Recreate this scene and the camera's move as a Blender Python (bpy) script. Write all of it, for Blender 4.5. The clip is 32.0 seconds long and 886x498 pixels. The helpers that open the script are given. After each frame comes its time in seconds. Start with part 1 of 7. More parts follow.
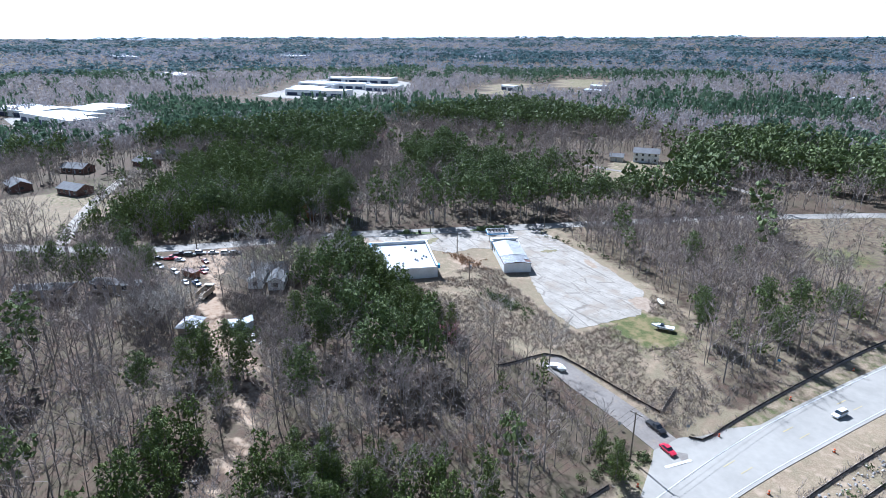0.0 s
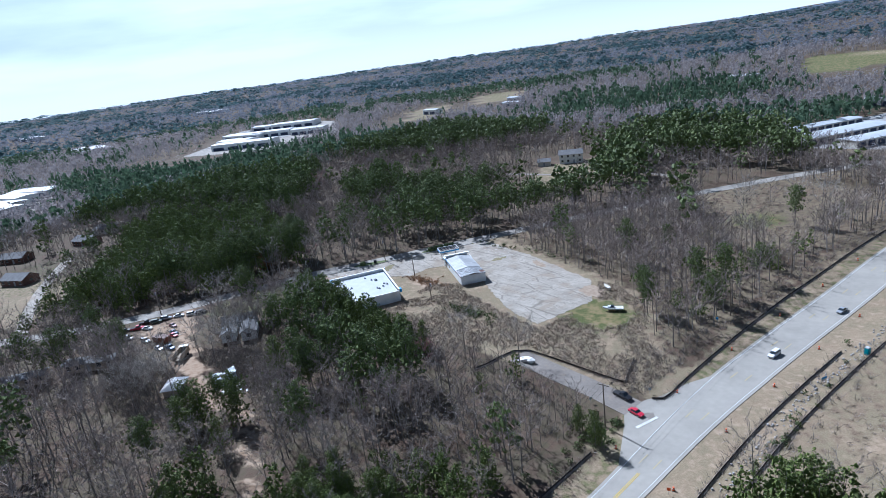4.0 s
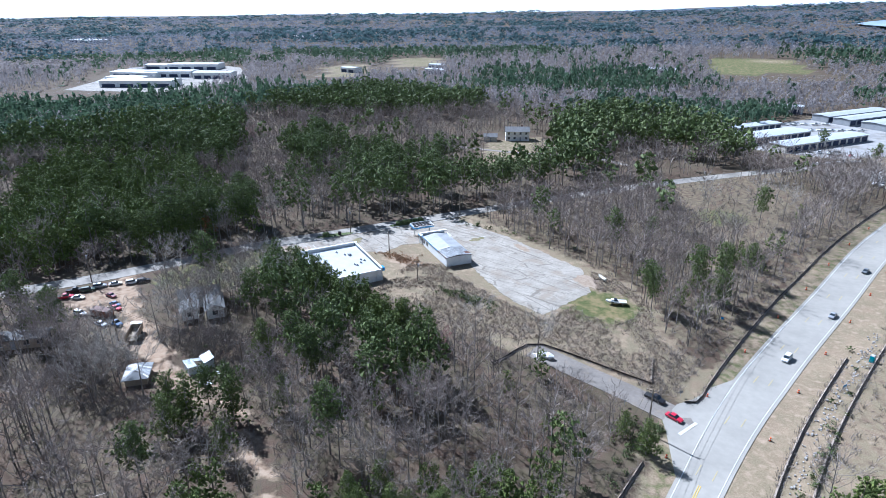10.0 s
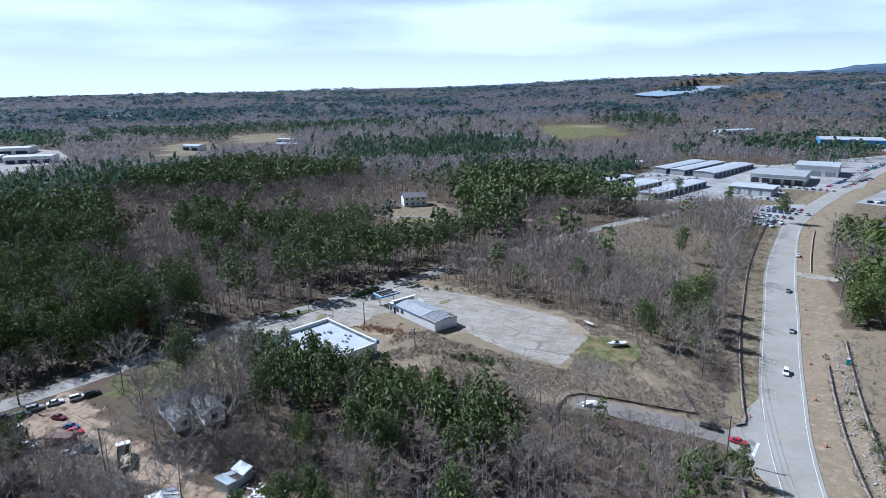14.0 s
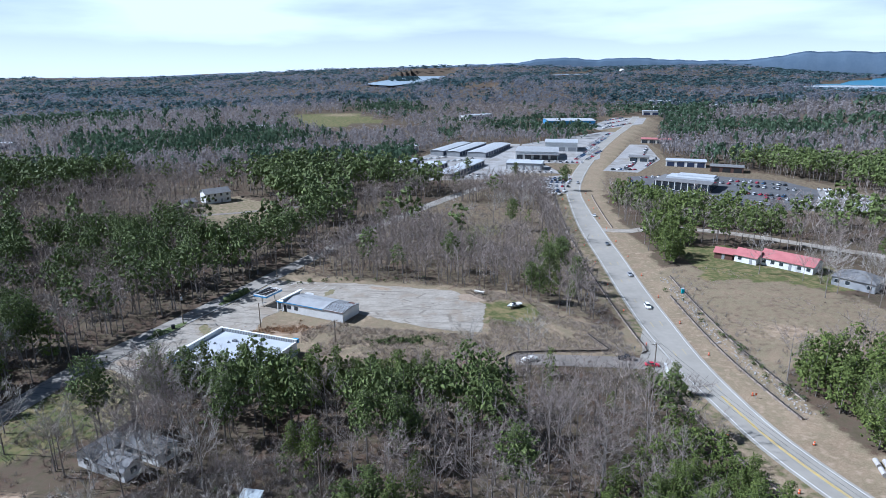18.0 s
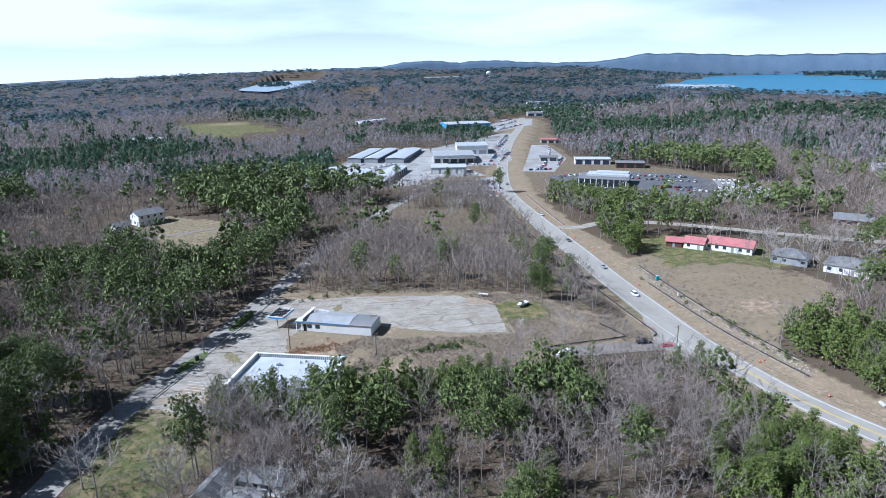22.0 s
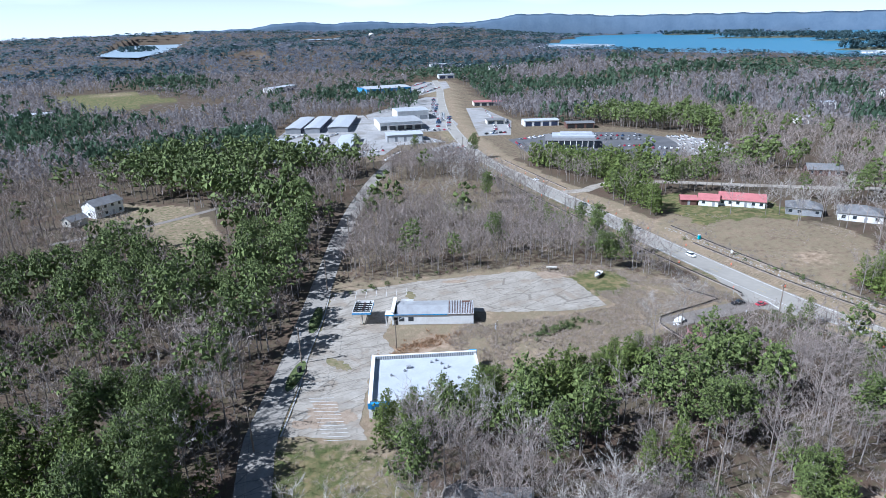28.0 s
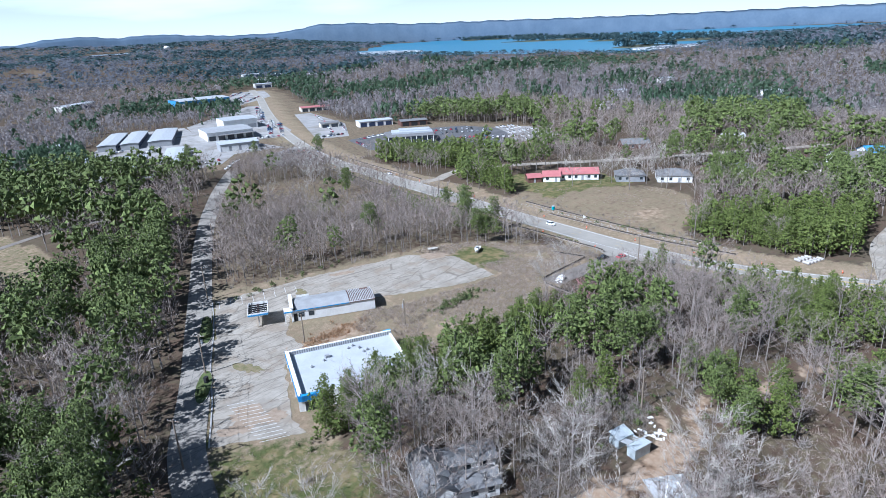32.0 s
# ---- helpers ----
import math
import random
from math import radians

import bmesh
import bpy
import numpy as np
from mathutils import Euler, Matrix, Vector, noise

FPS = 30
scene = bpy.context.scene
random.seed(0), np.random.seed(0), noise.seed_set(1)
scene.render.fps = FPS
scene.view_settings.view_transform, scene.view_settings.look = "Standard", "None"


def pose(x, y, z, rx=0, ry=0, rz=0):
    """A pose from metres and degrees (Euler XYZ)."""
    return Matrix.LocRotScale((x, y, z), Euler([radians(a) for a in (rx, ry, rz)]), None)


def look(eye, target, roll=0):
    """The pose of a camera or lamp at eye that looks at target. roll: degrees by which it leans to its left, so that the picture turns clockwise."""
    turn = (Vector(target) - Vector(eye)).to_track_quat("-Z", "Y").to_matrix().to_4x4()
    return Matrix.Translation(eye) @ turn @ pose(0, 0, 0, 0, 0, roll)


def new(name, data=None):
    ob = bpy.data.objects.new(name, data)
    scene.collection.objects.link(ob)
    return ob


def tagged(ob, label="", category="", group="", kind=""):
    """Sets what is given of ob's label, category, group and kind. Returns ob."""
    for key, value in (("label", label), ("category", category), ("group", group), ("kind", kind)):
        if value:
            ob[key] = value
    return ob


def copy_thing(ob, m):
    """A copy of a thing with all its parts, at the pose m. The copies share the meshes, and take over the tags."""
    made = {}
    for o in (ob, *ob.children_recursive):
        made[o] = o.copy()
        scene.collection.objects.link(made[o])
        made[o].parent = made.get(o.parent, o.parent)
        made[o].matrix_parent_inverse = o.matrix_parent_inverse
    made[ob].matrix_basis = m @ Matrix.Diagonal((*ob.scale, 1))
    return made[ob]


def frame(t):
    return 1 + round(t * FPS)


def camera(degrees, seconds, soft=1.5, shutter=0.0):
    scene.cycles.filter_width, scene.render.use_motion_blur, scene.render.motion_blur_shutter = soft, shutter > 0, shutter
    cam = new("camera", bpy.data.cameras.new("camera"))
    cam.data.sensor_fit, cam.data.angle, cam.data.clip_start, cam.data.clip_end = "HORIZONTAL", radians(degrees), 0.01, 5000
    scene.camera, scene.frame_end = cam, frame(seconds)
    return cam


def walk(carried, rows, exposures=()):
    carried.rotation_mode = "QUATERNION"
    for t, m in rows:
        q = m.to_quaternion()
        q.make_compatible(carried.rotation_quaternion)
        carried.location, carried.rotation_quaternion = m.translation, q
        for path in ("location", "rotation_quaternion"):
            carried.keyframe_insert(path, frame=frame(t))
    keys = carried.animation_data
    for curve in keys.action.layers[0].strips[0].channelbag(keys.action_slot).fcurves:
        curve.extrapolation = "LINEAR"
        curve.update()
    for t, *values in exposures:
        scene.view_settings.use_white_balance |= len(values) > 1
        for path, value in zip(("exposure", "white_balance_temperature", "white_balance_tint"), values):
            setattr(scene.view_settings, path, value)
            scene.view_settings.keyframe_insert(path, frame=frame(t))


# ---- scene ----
# the plan below is drawn in units of K metres, from the highway's lane width and the length of the cars
K = 1.36
cam = camera(71.6, 32.0, soft=0.5)
PATH = [
    (0, (65.36, 40.782, 67.388), (63.821, 41.867, 66.715), 0.1),
    (0.5, (67.309, 40.437, 66.844), (65.759, 41.519, 66.192), -0.7),
    (1, (68.416, 39.609, 67.064), (66.919, 40.767, 66.418), -1.4),
    (1.5, (70.013, 38.372, 67.029), (68.602, 39.639, 66.393), -2.6),
    (2, (71.45, 37.378, 67.813), (70.06, 38.668, 67.176), -3.9),
    (2.5, (72.077, 35.669, 68.796), (70.693, 36.964, 68.159), -5.0),
    (3, (72.496, 34.464, 69.464), (71.091, 35.74, 68.832), -6.1),
    (3.5, (72.508, 33.264, 70.211), (71.082, 34.519, 69.587), -7.1),
    (4, (72.094, 31.666, 70.183), (70.649, 32.908, 69.575), -7.9),
    (4.5, (71.119, 30.693, 70.472), (69.659, 31.922, 69.875), -8.6),
    (6.5, (64.211, 29.519, 72.447), (62.788, 30.747, 71.764), -10.9),
    (7, (61.326, 29.176, 72.922), (59.913, 30.413, 72.234), -11.0),
    (7.5, (58.49, 28.897, 72.781), (57.116, 30.173, 72.083), -11.1),
    (8, (55.462, 28.429, 72.552), (54.128, 29.74, 71.844), -10.0),
    (8.5, (51.871, 27.141, 72.271), (50.6, 28.506, 71.549), -6.8),
    (9, (48.573, 25.936, 72.376), (47.346, 27.333, 71.64), -5.0),
    (9.5, (44.224, 23.785, 71.641), (43.055, 25.23, 70.902), -0.2),
    (10, (40.058, 21.096, 71.637), (38.911, 22.558, 70.898), -0.4),
    (10.5, (37.666, 20.041, 70.68), (36.612, 21.57, 69.936), -9.8),
    (11, (30.646, 16.356, 70.634), (29.792, 18.002, 69.884), -8.4),
    (11.5, (25.162, 14.315, 70.287), (24.345, 15.994, 69.571), -2.7),
    (12, (19.792, 12.369, 69.679), (19.041, 14.095, 69.003), -0.2),
    (12.5, (14.405, 10.192, 69.294), (13.664, 11.939, 68.663), -1.2),
    (13, (8.913, 7.799, 68.962), (8.176, 9.562, 68.371), -3.3),
    (13.5, (3.761, 5.232, 68.511), (3.048, 7.016, 67.956), -2.0),
    (14, (-1.126, 2.758, 68.345), (-1.82, 4.558, 67.818), -0.9),
    (14.5, (-6.125, 0.116, 67.858), (-6.787, 1.934, 67.355), -0.1),
    (15, (-10.331, -2.063, 67.487), (-10.787, -0.18, 66.991), -0.6),
    (15.5, (-16.251, -3.159, 66.772), (-16.432, -1.231, 66.271), -1.0),
    (17.5, (-40.148, -5.113, 66.569), (-40.029, -3.194, 66.017), -0.6),
    (18, (-45.389, -5.144, 66.613), (-45.249, -3.23, 66.049), -0.4),
    (18.5, (-51.041, -5.771, 66.765), (-50.882, -3.861, 66.195), -0.2),
    (19, (-56.567, -6.14, 67.15), (-56.391, -4.231, 66.58), -0.1),
    (19.5, (-61.81, -6.876, 67.976), (-61.542, -4.978, 67.406), -0.2),
    (20, (-67.619, -7.014, 68.632), (-67.242, -5.135, 68.062), -0.4),
    (20.5, (-73.352, -7.026, 69.098), (-72.859, -5.173, 68.532), -0.6),
    (21, (-78.058, -6.292, 69.621), (-77.538, -4.445, 69.058), -0.8),
    (21.5, (-82.61, -5.05, 69.897), (-82.085, -3.203, 69.337), -0.8),
    (22, (-86.69, -3.419, 70.403), (-86.142, -1.579, 69.842), -1.0),
    (22.5, (-90.752, -1.667, 70.907), (-90.149, 0.154, 70.342), -1.2),
    (23, (-95.038, 0.287, 70.92), (-94.362, 2.082, 70.352), -1.5),
    (23.5, (-99.12, 2.722, 71.154), (-98.407, 4.499, 70.578), -1.9),
    (24, (-103.346, 5.272, 71.271), (-102.601, 7.034, 70.686), -2.2),
    (24.5, (-107.339, 8.658, 71.187), (-106.576, 10.407, 70.59), -2.5),
    (25, (-110.913, 12.012, 71.655), (-110.123, 13.743, 71.037), -3.1),
    (25.5, (-114.979, 15.581, 71.676), (-114.144, 17.283, 71.038), -3.4),
    (27.5, (-131.063, 29.084, 71.076), (-130.16, 30.735, 70.398), -2.1),
    (28, (-134.524, 31.756, 70.89), (-133.632, 33.413, 70.214), -1.4),
    (28.5, (-137.258, 33.789, 70.62), (-136.349, 35.437, 69.945), -1.0),
    (29, (-139.9, 35.355, 70.116), (-138.928, 36.968, 69.443), -1.0),
    (29.5, (-142.14, 36.362, 69.412), (-141.053, 37.9, 68.739), -1.2),
    (30, (-144.063, 37.462, 68.303), (-142.85, 38.903, 67.63), -1.7),
    (30.5, (-146.207, 38.494, 67.364), (-144.909, 39.858, 66.69), -2.0),
    (31, (-147.708, 39.05, 66.528), (-146.385, 40.391, 65.856), -2.3),
    (31.5, (-148.858, 39.215, 65.889), (-147.526, 40.548, 65.218), -2.5),
    (32, (-149.792, 39.248, 65.341), (-148.454, 40.577, 64.675), -2.7),
]
walk(cam, [(t, look(Vector(eye) * K, Vector(target) * K, roll)) for t, eye, target, roll in PATH], [(0, 1.25, 5100, 8), (2, 0.8, 5100, 8), (4, 0.68, 5050, 8), (8, 0.75, 5050, 8), (10, 1.1, 5050, 8), (12, 1.0, 5050, 8), (14, 0.6, 5100, 8), (15, 0.42, 5150, 8), (18, 0.62, 5150, 8), (22, 0.75, 5150, 8), (32, 0.8, 5200, 8)])

# ---- daylight ----
SUN_WAY = Vector((-0.985, 0.16, 0.94)).normalized()
world = bpy.data.worlds.new("sky")
scene.world = world
world.use_nodes = True
wn, wl = world.node_tree.nodes, world.node_tree.links
wn.clear()
w_sky = wn.new("ShaderNodeTexSky")
w_sky.sky_type = "NISHITA"
w_sky.sun_disc = False
w_sky.sun_elevation = radians(43)
w_sky.sun_rotation = math.atan2(SUN_WAY.x, SUN_WAY.y)
w_sky.air_density, w_sky.dust_density, w_sky.ozone_density = 1.0, 0.25, 2.0
w_back = wn.new("ShaderNodeBackground")
w_back.inputs["Strength"].default_value = 0.033
w_out = wn.new("ShaderNodeOutputWorld")
# thin white cloud over the sky, thickest low down
w_co = wn.new("ShaderNodeTexCoord")
w_map = wn.new("ShaderNodeMapping")
w_map.inputs["Scale"].default_value = (1.2, 1.2, 7.0)
w_noise = wn.new("ShaderNodeTexNoise")
w_noise.inputs["Scale"].default_value, w_noise.inputs["Detail"].default_value = 1.6, 7
w_rng = wn.new("ShaderNodeMapRange")
w_rng.inputs["From Min"].default_value, w_rng.inputs["From Max"].default_value = 0.34, 0.62
w_rng.inputs["To Min"].default_value, w_rng.inputs["To Max"].default_value = 0.3, 0.95
w_sep = wn.new("ShaderNodeSeparateXYZ")
w_low = wn.new("ShaderNodeMapRange")
w_low.inputs["From Min"].default_value, w_low.inputs["From Max"].default_value = 0.0, 0.14
w_low.inputs["To Min"].default_value, w_low.inputs["To Max"].default_value = 0.9, 0.0
w_max = wn.new("ShaderNodeMath")
w_max.operation = "MAXIMUM"
w_mix = wn.new("ShaderNodeMix")
w_mix.data_type = "RGBA"
w_mix.inputs["B"].default_value = (20.5, 22.0, 23.6, 1)
wl.new(w_co.outputs["Generated"], w_map.inputs["Vector"])
wl.new(w_map.outputs[0], w_noise.inputs["Vector"])
wl.new(w_noise.outputs["Fac"], w_rng.inputs["Value"])
wl.new(w_co.outputs["Generated"], w_sep.inputs[0])
wl.new(w_sep.outputs["Z"], w_low.inputs["Value"])
w_high = wn.new("ShaderNodeMapRange")
w_high.inputs["From Min"].default_value, w_high.inputs["From Max"].default_value = 0.10, 0.32
w_high.inputs["To Min"].default_value, w_high.inputs["To Max"].default_value = 1.0, 0.03
w_thin = wn.new("ShaderNodeMath")
w_thin.operation = "MULTIPLY"
wl.new(w_sep.outputs["Z"], w_high.inputs["Value"])
wl.new(w_rng.outputs[0], w_thin.inputs[0])
wl.new(w_high.outputs[0], w_thin.inputs[1])
wl.new(w_thin.outputs[0], w_max.inputs[0])
wl.new(w_low.outputs[0], w_max.inputs[1])
wl.new(w_max.outputs[0], w_mix.inputs["Factor"])
wl.new(w_sky.outputs[0], w_mix.inputs["A"])
wl.new(w_mix.outputs["Result"], w_back.inputs["Color"])
wl.new(w_back.outputs[0], w_out.inputs["Surface"])
sun = new("sun", bpy.data.lights.new("sun", "SUN"))
sun.data.energy, sun.data.angle, sun.data.color = 5.0, radians(0.6), (1.0, 0.952, 0.935)
sun.matrix_world = look(SUN_WAY * 300, (0, 0, 0))

# ---- materials ----
def material(name, colour, colour2=None, scale=1.0, rough=0.85, metal=0.0, bump=0.0, fine=0.0, island=0.0, spec=0.3, axes=(1, 1, 1), leaf=0.0):
    """A surface whose colour wanders between two tones at a coarse and a fine grain (scale: metres a blotch)."""
    m = bpy.data.materials.new(name)
    m.use_nodes = True
    n, l = m.node_tree.nodes, m.node_tree.links
    b = n["Principled BSDF"]
    b.inputs["Roughness"].default_value, b.inputs["Metallic"].default_value = rough, metal
    b.inputs["Specular IOR Level"].default_value = spec
    colour2 = colour2 or tuple(c * 0.8 for c in colour)
    geo = n.new("ShaderNodeNewGeometry")
    mapping = n.new("ShaderNodeMapping")
    mapping.inputs["Scale"].default_value = axes
    l.new(geo.outputs["Position"], mapping.inputs["Vector"])
    coarse = n.new("ShaderNodeTexNoise")
    coarse.inputs["Scale"].default_value, coarse.inputs["Detail"].default_value = 1.0 / scale, 6
    grain = n.new("ShaderNodeTexNoise")
    grain.inputs["Scale"].default_value, grain.inputs["Detail"].default_value = 7.0 / scale, 4
    l.new(mapping.outputs[0], coarse.inputs["Vector"])
    l.new(mapping.outputs[0], grain.inputs["Vector"])
    both = n.new("ShaderNodeMath")
    both.operation = "MULTIPLY_ADD"
    both.inputs[1].default_value = 0.5 + fine
    l.new(grain.outputs["Fac"], both.inputs[0])
    l.new(coarse.outputs["Fac"], both.inputs[2])
    ramp = n.new("ShaderNodeMapRange")
    ramp.inputs["From Min"].default_value, ramp.inputs["From Max"].default_value = 0.55 + fine * 0.5, 0.95 + fine * 0.5
    l.new(both.outputs[0], ramp.inputs["Value"])
    mix = n.new("ShaderNodeMix")
    mix.data_type = "RGBA"
    mix.inputs["A"].default_value, mix.inputs["B"].default_value = (*colour, 1), (*colour2, 1)
    l.new(ramp.outputs[0], mix.inputs["Factor"])
    out = mix.outputs["Result"]
    if island:
        vary = n.new("ShaderNodeHueSaturation")
        span = n.new("ShaderNodeMapRange")
        span.inputs["To Min"].default_value, span.inputs["To Max"].default_value = 1 - island, 1 + island
        l.new(geo.outputs["Random Per Island"], span.inputs["Value"])
        l.new(span.outputs[0], vary.inputs["Value"])
        l.new(out, vary.inputs["Color"])
        out = vary.outputs[0]
    l.new(out, b.inputs["Base Color"])
    if bump:
        bp = n.new("ShaderNodeBump")
        bp.inputs["Strength"].default_value, bp.inputs["Distance"].default_value = 0.6, bump
        l.new(both.outputs[0], bp.inputs["Height"])
        l.new(bp.outputs[0], b.inputs["Normal"])
    if leaf:
        thin, both_sides = n.new("ShaderNodeBsdfTranslucent"), n.new("ShaderNodeMixShader")
        l.new(out, thin.inputs["Color"])
        both_sides.inputs[0].default_value = leaf
        l.new(b.outputs[0], both_sides.inputs[1])
        l.new(thin.outputs[0], both_sides.inputs[2])
        l.new(both_sides.outputs[0], n["Material Output"].inputs["Surface"])
    return m


M_ASPHALT = material("worn asphalt", (0.24, 0.22, 0.19), (0.315, 0.29, 0.25), 9, 0.9, bump=0.01)
M_HIGHWAY = material("highway asphalt", (0.262, 0.245, 0.212), (0.325, 0.303, 0.262), 12, 0.85, bump=0.01)
M_LOT = material("bleached concrete and asphalt", (0.255, 0.228, 0.188), (0.365, 0.332, 0.28), 7, 0.9, bump=0.02)
M_WHITE = material("white painted wall", (0.78, 0.78, 0.76), (0.66, 0.65, 0.62), 3, 0.7)
M_MEMBRANE = material("white roof membrane", (0.45, 0.475, 0.50), (0.39, 0.41, 0.43), 4, 0.6)
M_BLUE = material("blue fascia", (0.05, 0.30, 0.62), (0.04, 0.24, 0.52), 2, 0.5)
M_METALROOF = material("weathered grey metal roof", (0.42, 0.43, 0.43), (0.33, 0.33, 0.33), 3, 0.55, metal=0.2)
M_SHINGLE = material("grey shingle", (0.20, 0.20, 0.20), (0.14, 0.14, 0.14), 2, 0.95)
M_REDROOF = material("red metal roof", (0.44, 0.17, 0.165), (0.36, 0.13, 0.13), 3, 0.5)
M_DARK = material("dark void", (0.02, 0.02, 0.022), (0.03, 0.03, 0.03), 2, 0.8)
M_GLASS = material("dark window glass", (0.03, 0.04, 0.05), (0.04, 0.05, 0.06), 2, 0.08, spec=0.6)
M_BARK = material("grey-brown bark", (0.17, 0.147, 0.13), (0.28, 0.25, 0.225), 0.7, 0.95, island=0.25)
M_TWIG = material("bare grey twigs", (0.195, 0.158, 0.135), (0.325, 0.278, 0.245), 6, 0.95, island=0.45)
M_PALE = material("pale grey bark", (0.33, 0.30, 0.262), (0.45, 0.415, 0.37), 4, 0.95, island=0.3)
M_PINE = material("pine needles", (0.060, 0.086, 0.026), (0.166, 0.204, 0.058), 0.5, 0.7, bump=0.25, fine=0.4, island=0.4, leaf=0.08)
M_YOUNG = material("young pine needles", (0.064, 0.094, 0.023), (0.172, 0.208, 0.048), 0.5, 0.7, bump=0.25, fine=0.4, island=0.35, leaf=0.1)
# aerial haze is tinted into these base colours: strong in far, slight in outer
M_HAZEPINE = material("haze-tinted distant pine crowns", (0.052, 0.094, 0.104), (0.086, 0.136, 0.142), 60, 0.9, island=0.12, leaf=0.45)
M_HAZETWIG = material("haze-tinted distant leafless crowns", (0.150, 0.165, 0.198), (0.200, 0.216, 0.250), 60, 0.95, island=0.06, leaf=0.45)
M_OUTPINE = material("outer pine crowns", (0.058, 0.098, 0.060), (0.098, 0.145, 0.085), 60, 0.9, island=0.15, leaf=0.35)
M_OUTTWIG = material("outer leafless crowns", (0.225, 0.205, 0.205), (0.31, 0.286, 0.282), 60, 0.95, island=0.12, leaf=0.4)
M_POLE = material("weathered pole timber", (0.17, 0.135, 0.10), (0.24, 0.20, 0.16), 1, 0.95)
M_WOOD = material("grey timber", (0.30, 0.24, 0.17), (0.38, 0.32, 0.25), 1, 0.9)
M_BROWN = material("brown painted steel", (0.10, 0.05, 0.04), (0.14, 0.08, 0.06), 1, 0.7)
M_YELLOW = material("yellow road paint", (0.60, 0.42, 0.06), (0.48, 0.35, 0.08), 2, 0.8)
M_FADED = material("faded yellow road paint", (0.44, 0.36, 0.16), (0.36, 0.31, 0.2), 2, 0.8)
M_LINE = material("white road paint", (0.62, 0.62, 0.60), (0.46, 0.46, 0.44), 2, 0.8)


def cracked(m, cell, wide, dark):
    """Adds a net of dark cracks to a paved surface."""
    n, l = m.node_tree.nodes, m.node_tree.links
    b = n["Principled BSDF"]
    old = b.inputs["Base Color"].links[0].from_socket
    geo = n.new("ShaderNodeNewGeometry")
    mp = n.new("ShaderNodeMapping")
    mp.inputs["Rotation"].default_value, mp.inputs["Scale"].default_value = (0, 0, radians(28)), (0.4 / cell, 2.2 / cell, 0.0)
    wob = n.new("ShaderNodeTexNoise")
    wob.inputs["Scale"].default_value = 0.8
    add = n.new("ShaderNodeVectorMath")
    add.operation = "MULTIPLY_ADD"
    add.inputs[1].default_value = (0.9, 0.9, 0)
    l.new(geo.outputs["Position"], wob.inputs["Vector"])
    l.new(wob.outputs["Color"], add.inputs[0])
    l.new(geo.outputs["Position"], add.inputs[2])
    l.new(add.outputs[0], mp.inputs["Vector"])
    vo = n.new("ShaderNodeTexVoronoi")
    vo.feature = "DISTANCE_TO_EDGE"
    vo.inputs["Scale"].default_value = 1.0
    l.new(mp.outputs[0], vo.inputs["Vector"])
    rg = n.new("ShaderNodeMapRange")
    rg.inputs["From Min"].default_value, rg.inputs["From Max"].default_value = wide * 0.4, wide
    rg.inputs["To Min"].default_value, rg.inputs["To Max"].default_value = 0.6, 0.0
    l.new(vo.outputs["Distance"], rg.inputs["Value"])
    mx = n.new("ShaderNodeMix")
    mx.data_type = "RGBA"
    mx.inputs["B"].default_value = (*dark, 1)
    l.new(rg.outputs[0], mx.inputs["Factor"])
    l.new(old, mx.inputs["A"])
    l.new(mx.outputs["Result"], b.inputs["Base Color"])


def stained(m, tone, size, lo, hi, most):
    """Adds patches of dirt or weeds with a ragged outline."""
    n, l = m.node_tree.nodes, m.node_tree.links
    b = n["Principled BSDF"]
    old = b.inputs["Base Color"].links[0].from_socket
    geo, t, rg, mx = n.new("ShaderNodeNewGeometry"), n.new("ShaderNodeTexNoise"), n.new("ShaderNodeMapRange"), n.new("ShaderNodeMix")
    t.inputs["Scale"].default_value, t.inputs["Detail"].default_value, t.inputs["Roughness"].default_value = 1.0 / size, 8, 0.68
    l.new(geo.outputs["Position"], t.inputs["Vector"])
    rg.inputs["From Min"].default_value, rg.inputs["From Max"].default_value, rg.inputs["To Max"].default_value = lo, hi, most
    l.new(t.outputs["Fac"], rg.inputs["Value"])
    mx.data_type = "RGBA"
    mx.inputs["B"].default_value = (*tone, 1)
    l.new(rg.outputs[0], mx.inputs["Factor"])
    l.new(old, mx.inputs["A"])
    l.new(mx.outputs["Result"], b.inputs["Base Color"])


stained(M_LOT, (0.25, 0.205, 0.155), 11, 0.52, 0.60, 0.75)
stained(M_LOT, (0.15, 0.135, 0.075), 5, 0.66, 0.70, 0.8)
stained(M_ASPHALT, (0.15, 0.13, 0.11), 7, 0.54, 0.64, 0.7)
cracked(M_LOT, 3.6, 0.035, (0.20, 0.175, 0.14))
cracked(M_LOT, 9.0, 0.03, (0.13, 0.11, 0.085))
M_STUB = material("brown worn asphalt", (0.165, 0.145, 0.125), (0.225, 0.20, 0.172), 5, 0.9, bump=0.02, fine=0.2)
stained(M_STUB, (0.24, 0.20, 0.155), 4, 0.56, 0.64, 0.7)
cracked(M_ASPHALT, 8.0, 0.02, (0.10, 0.095, 0.09))

# ---- terrain ----
RIM_AZ = [-95, -60, -30, -22, -12, -5, 5, 20, 35, 54, 90, 110]
RIM_EL = [0.0, 0.0, 0.0, 0.05, 0.1, 0.05, -0.1, -0.62, -0.75, -0.84, -0.9, -0.9]


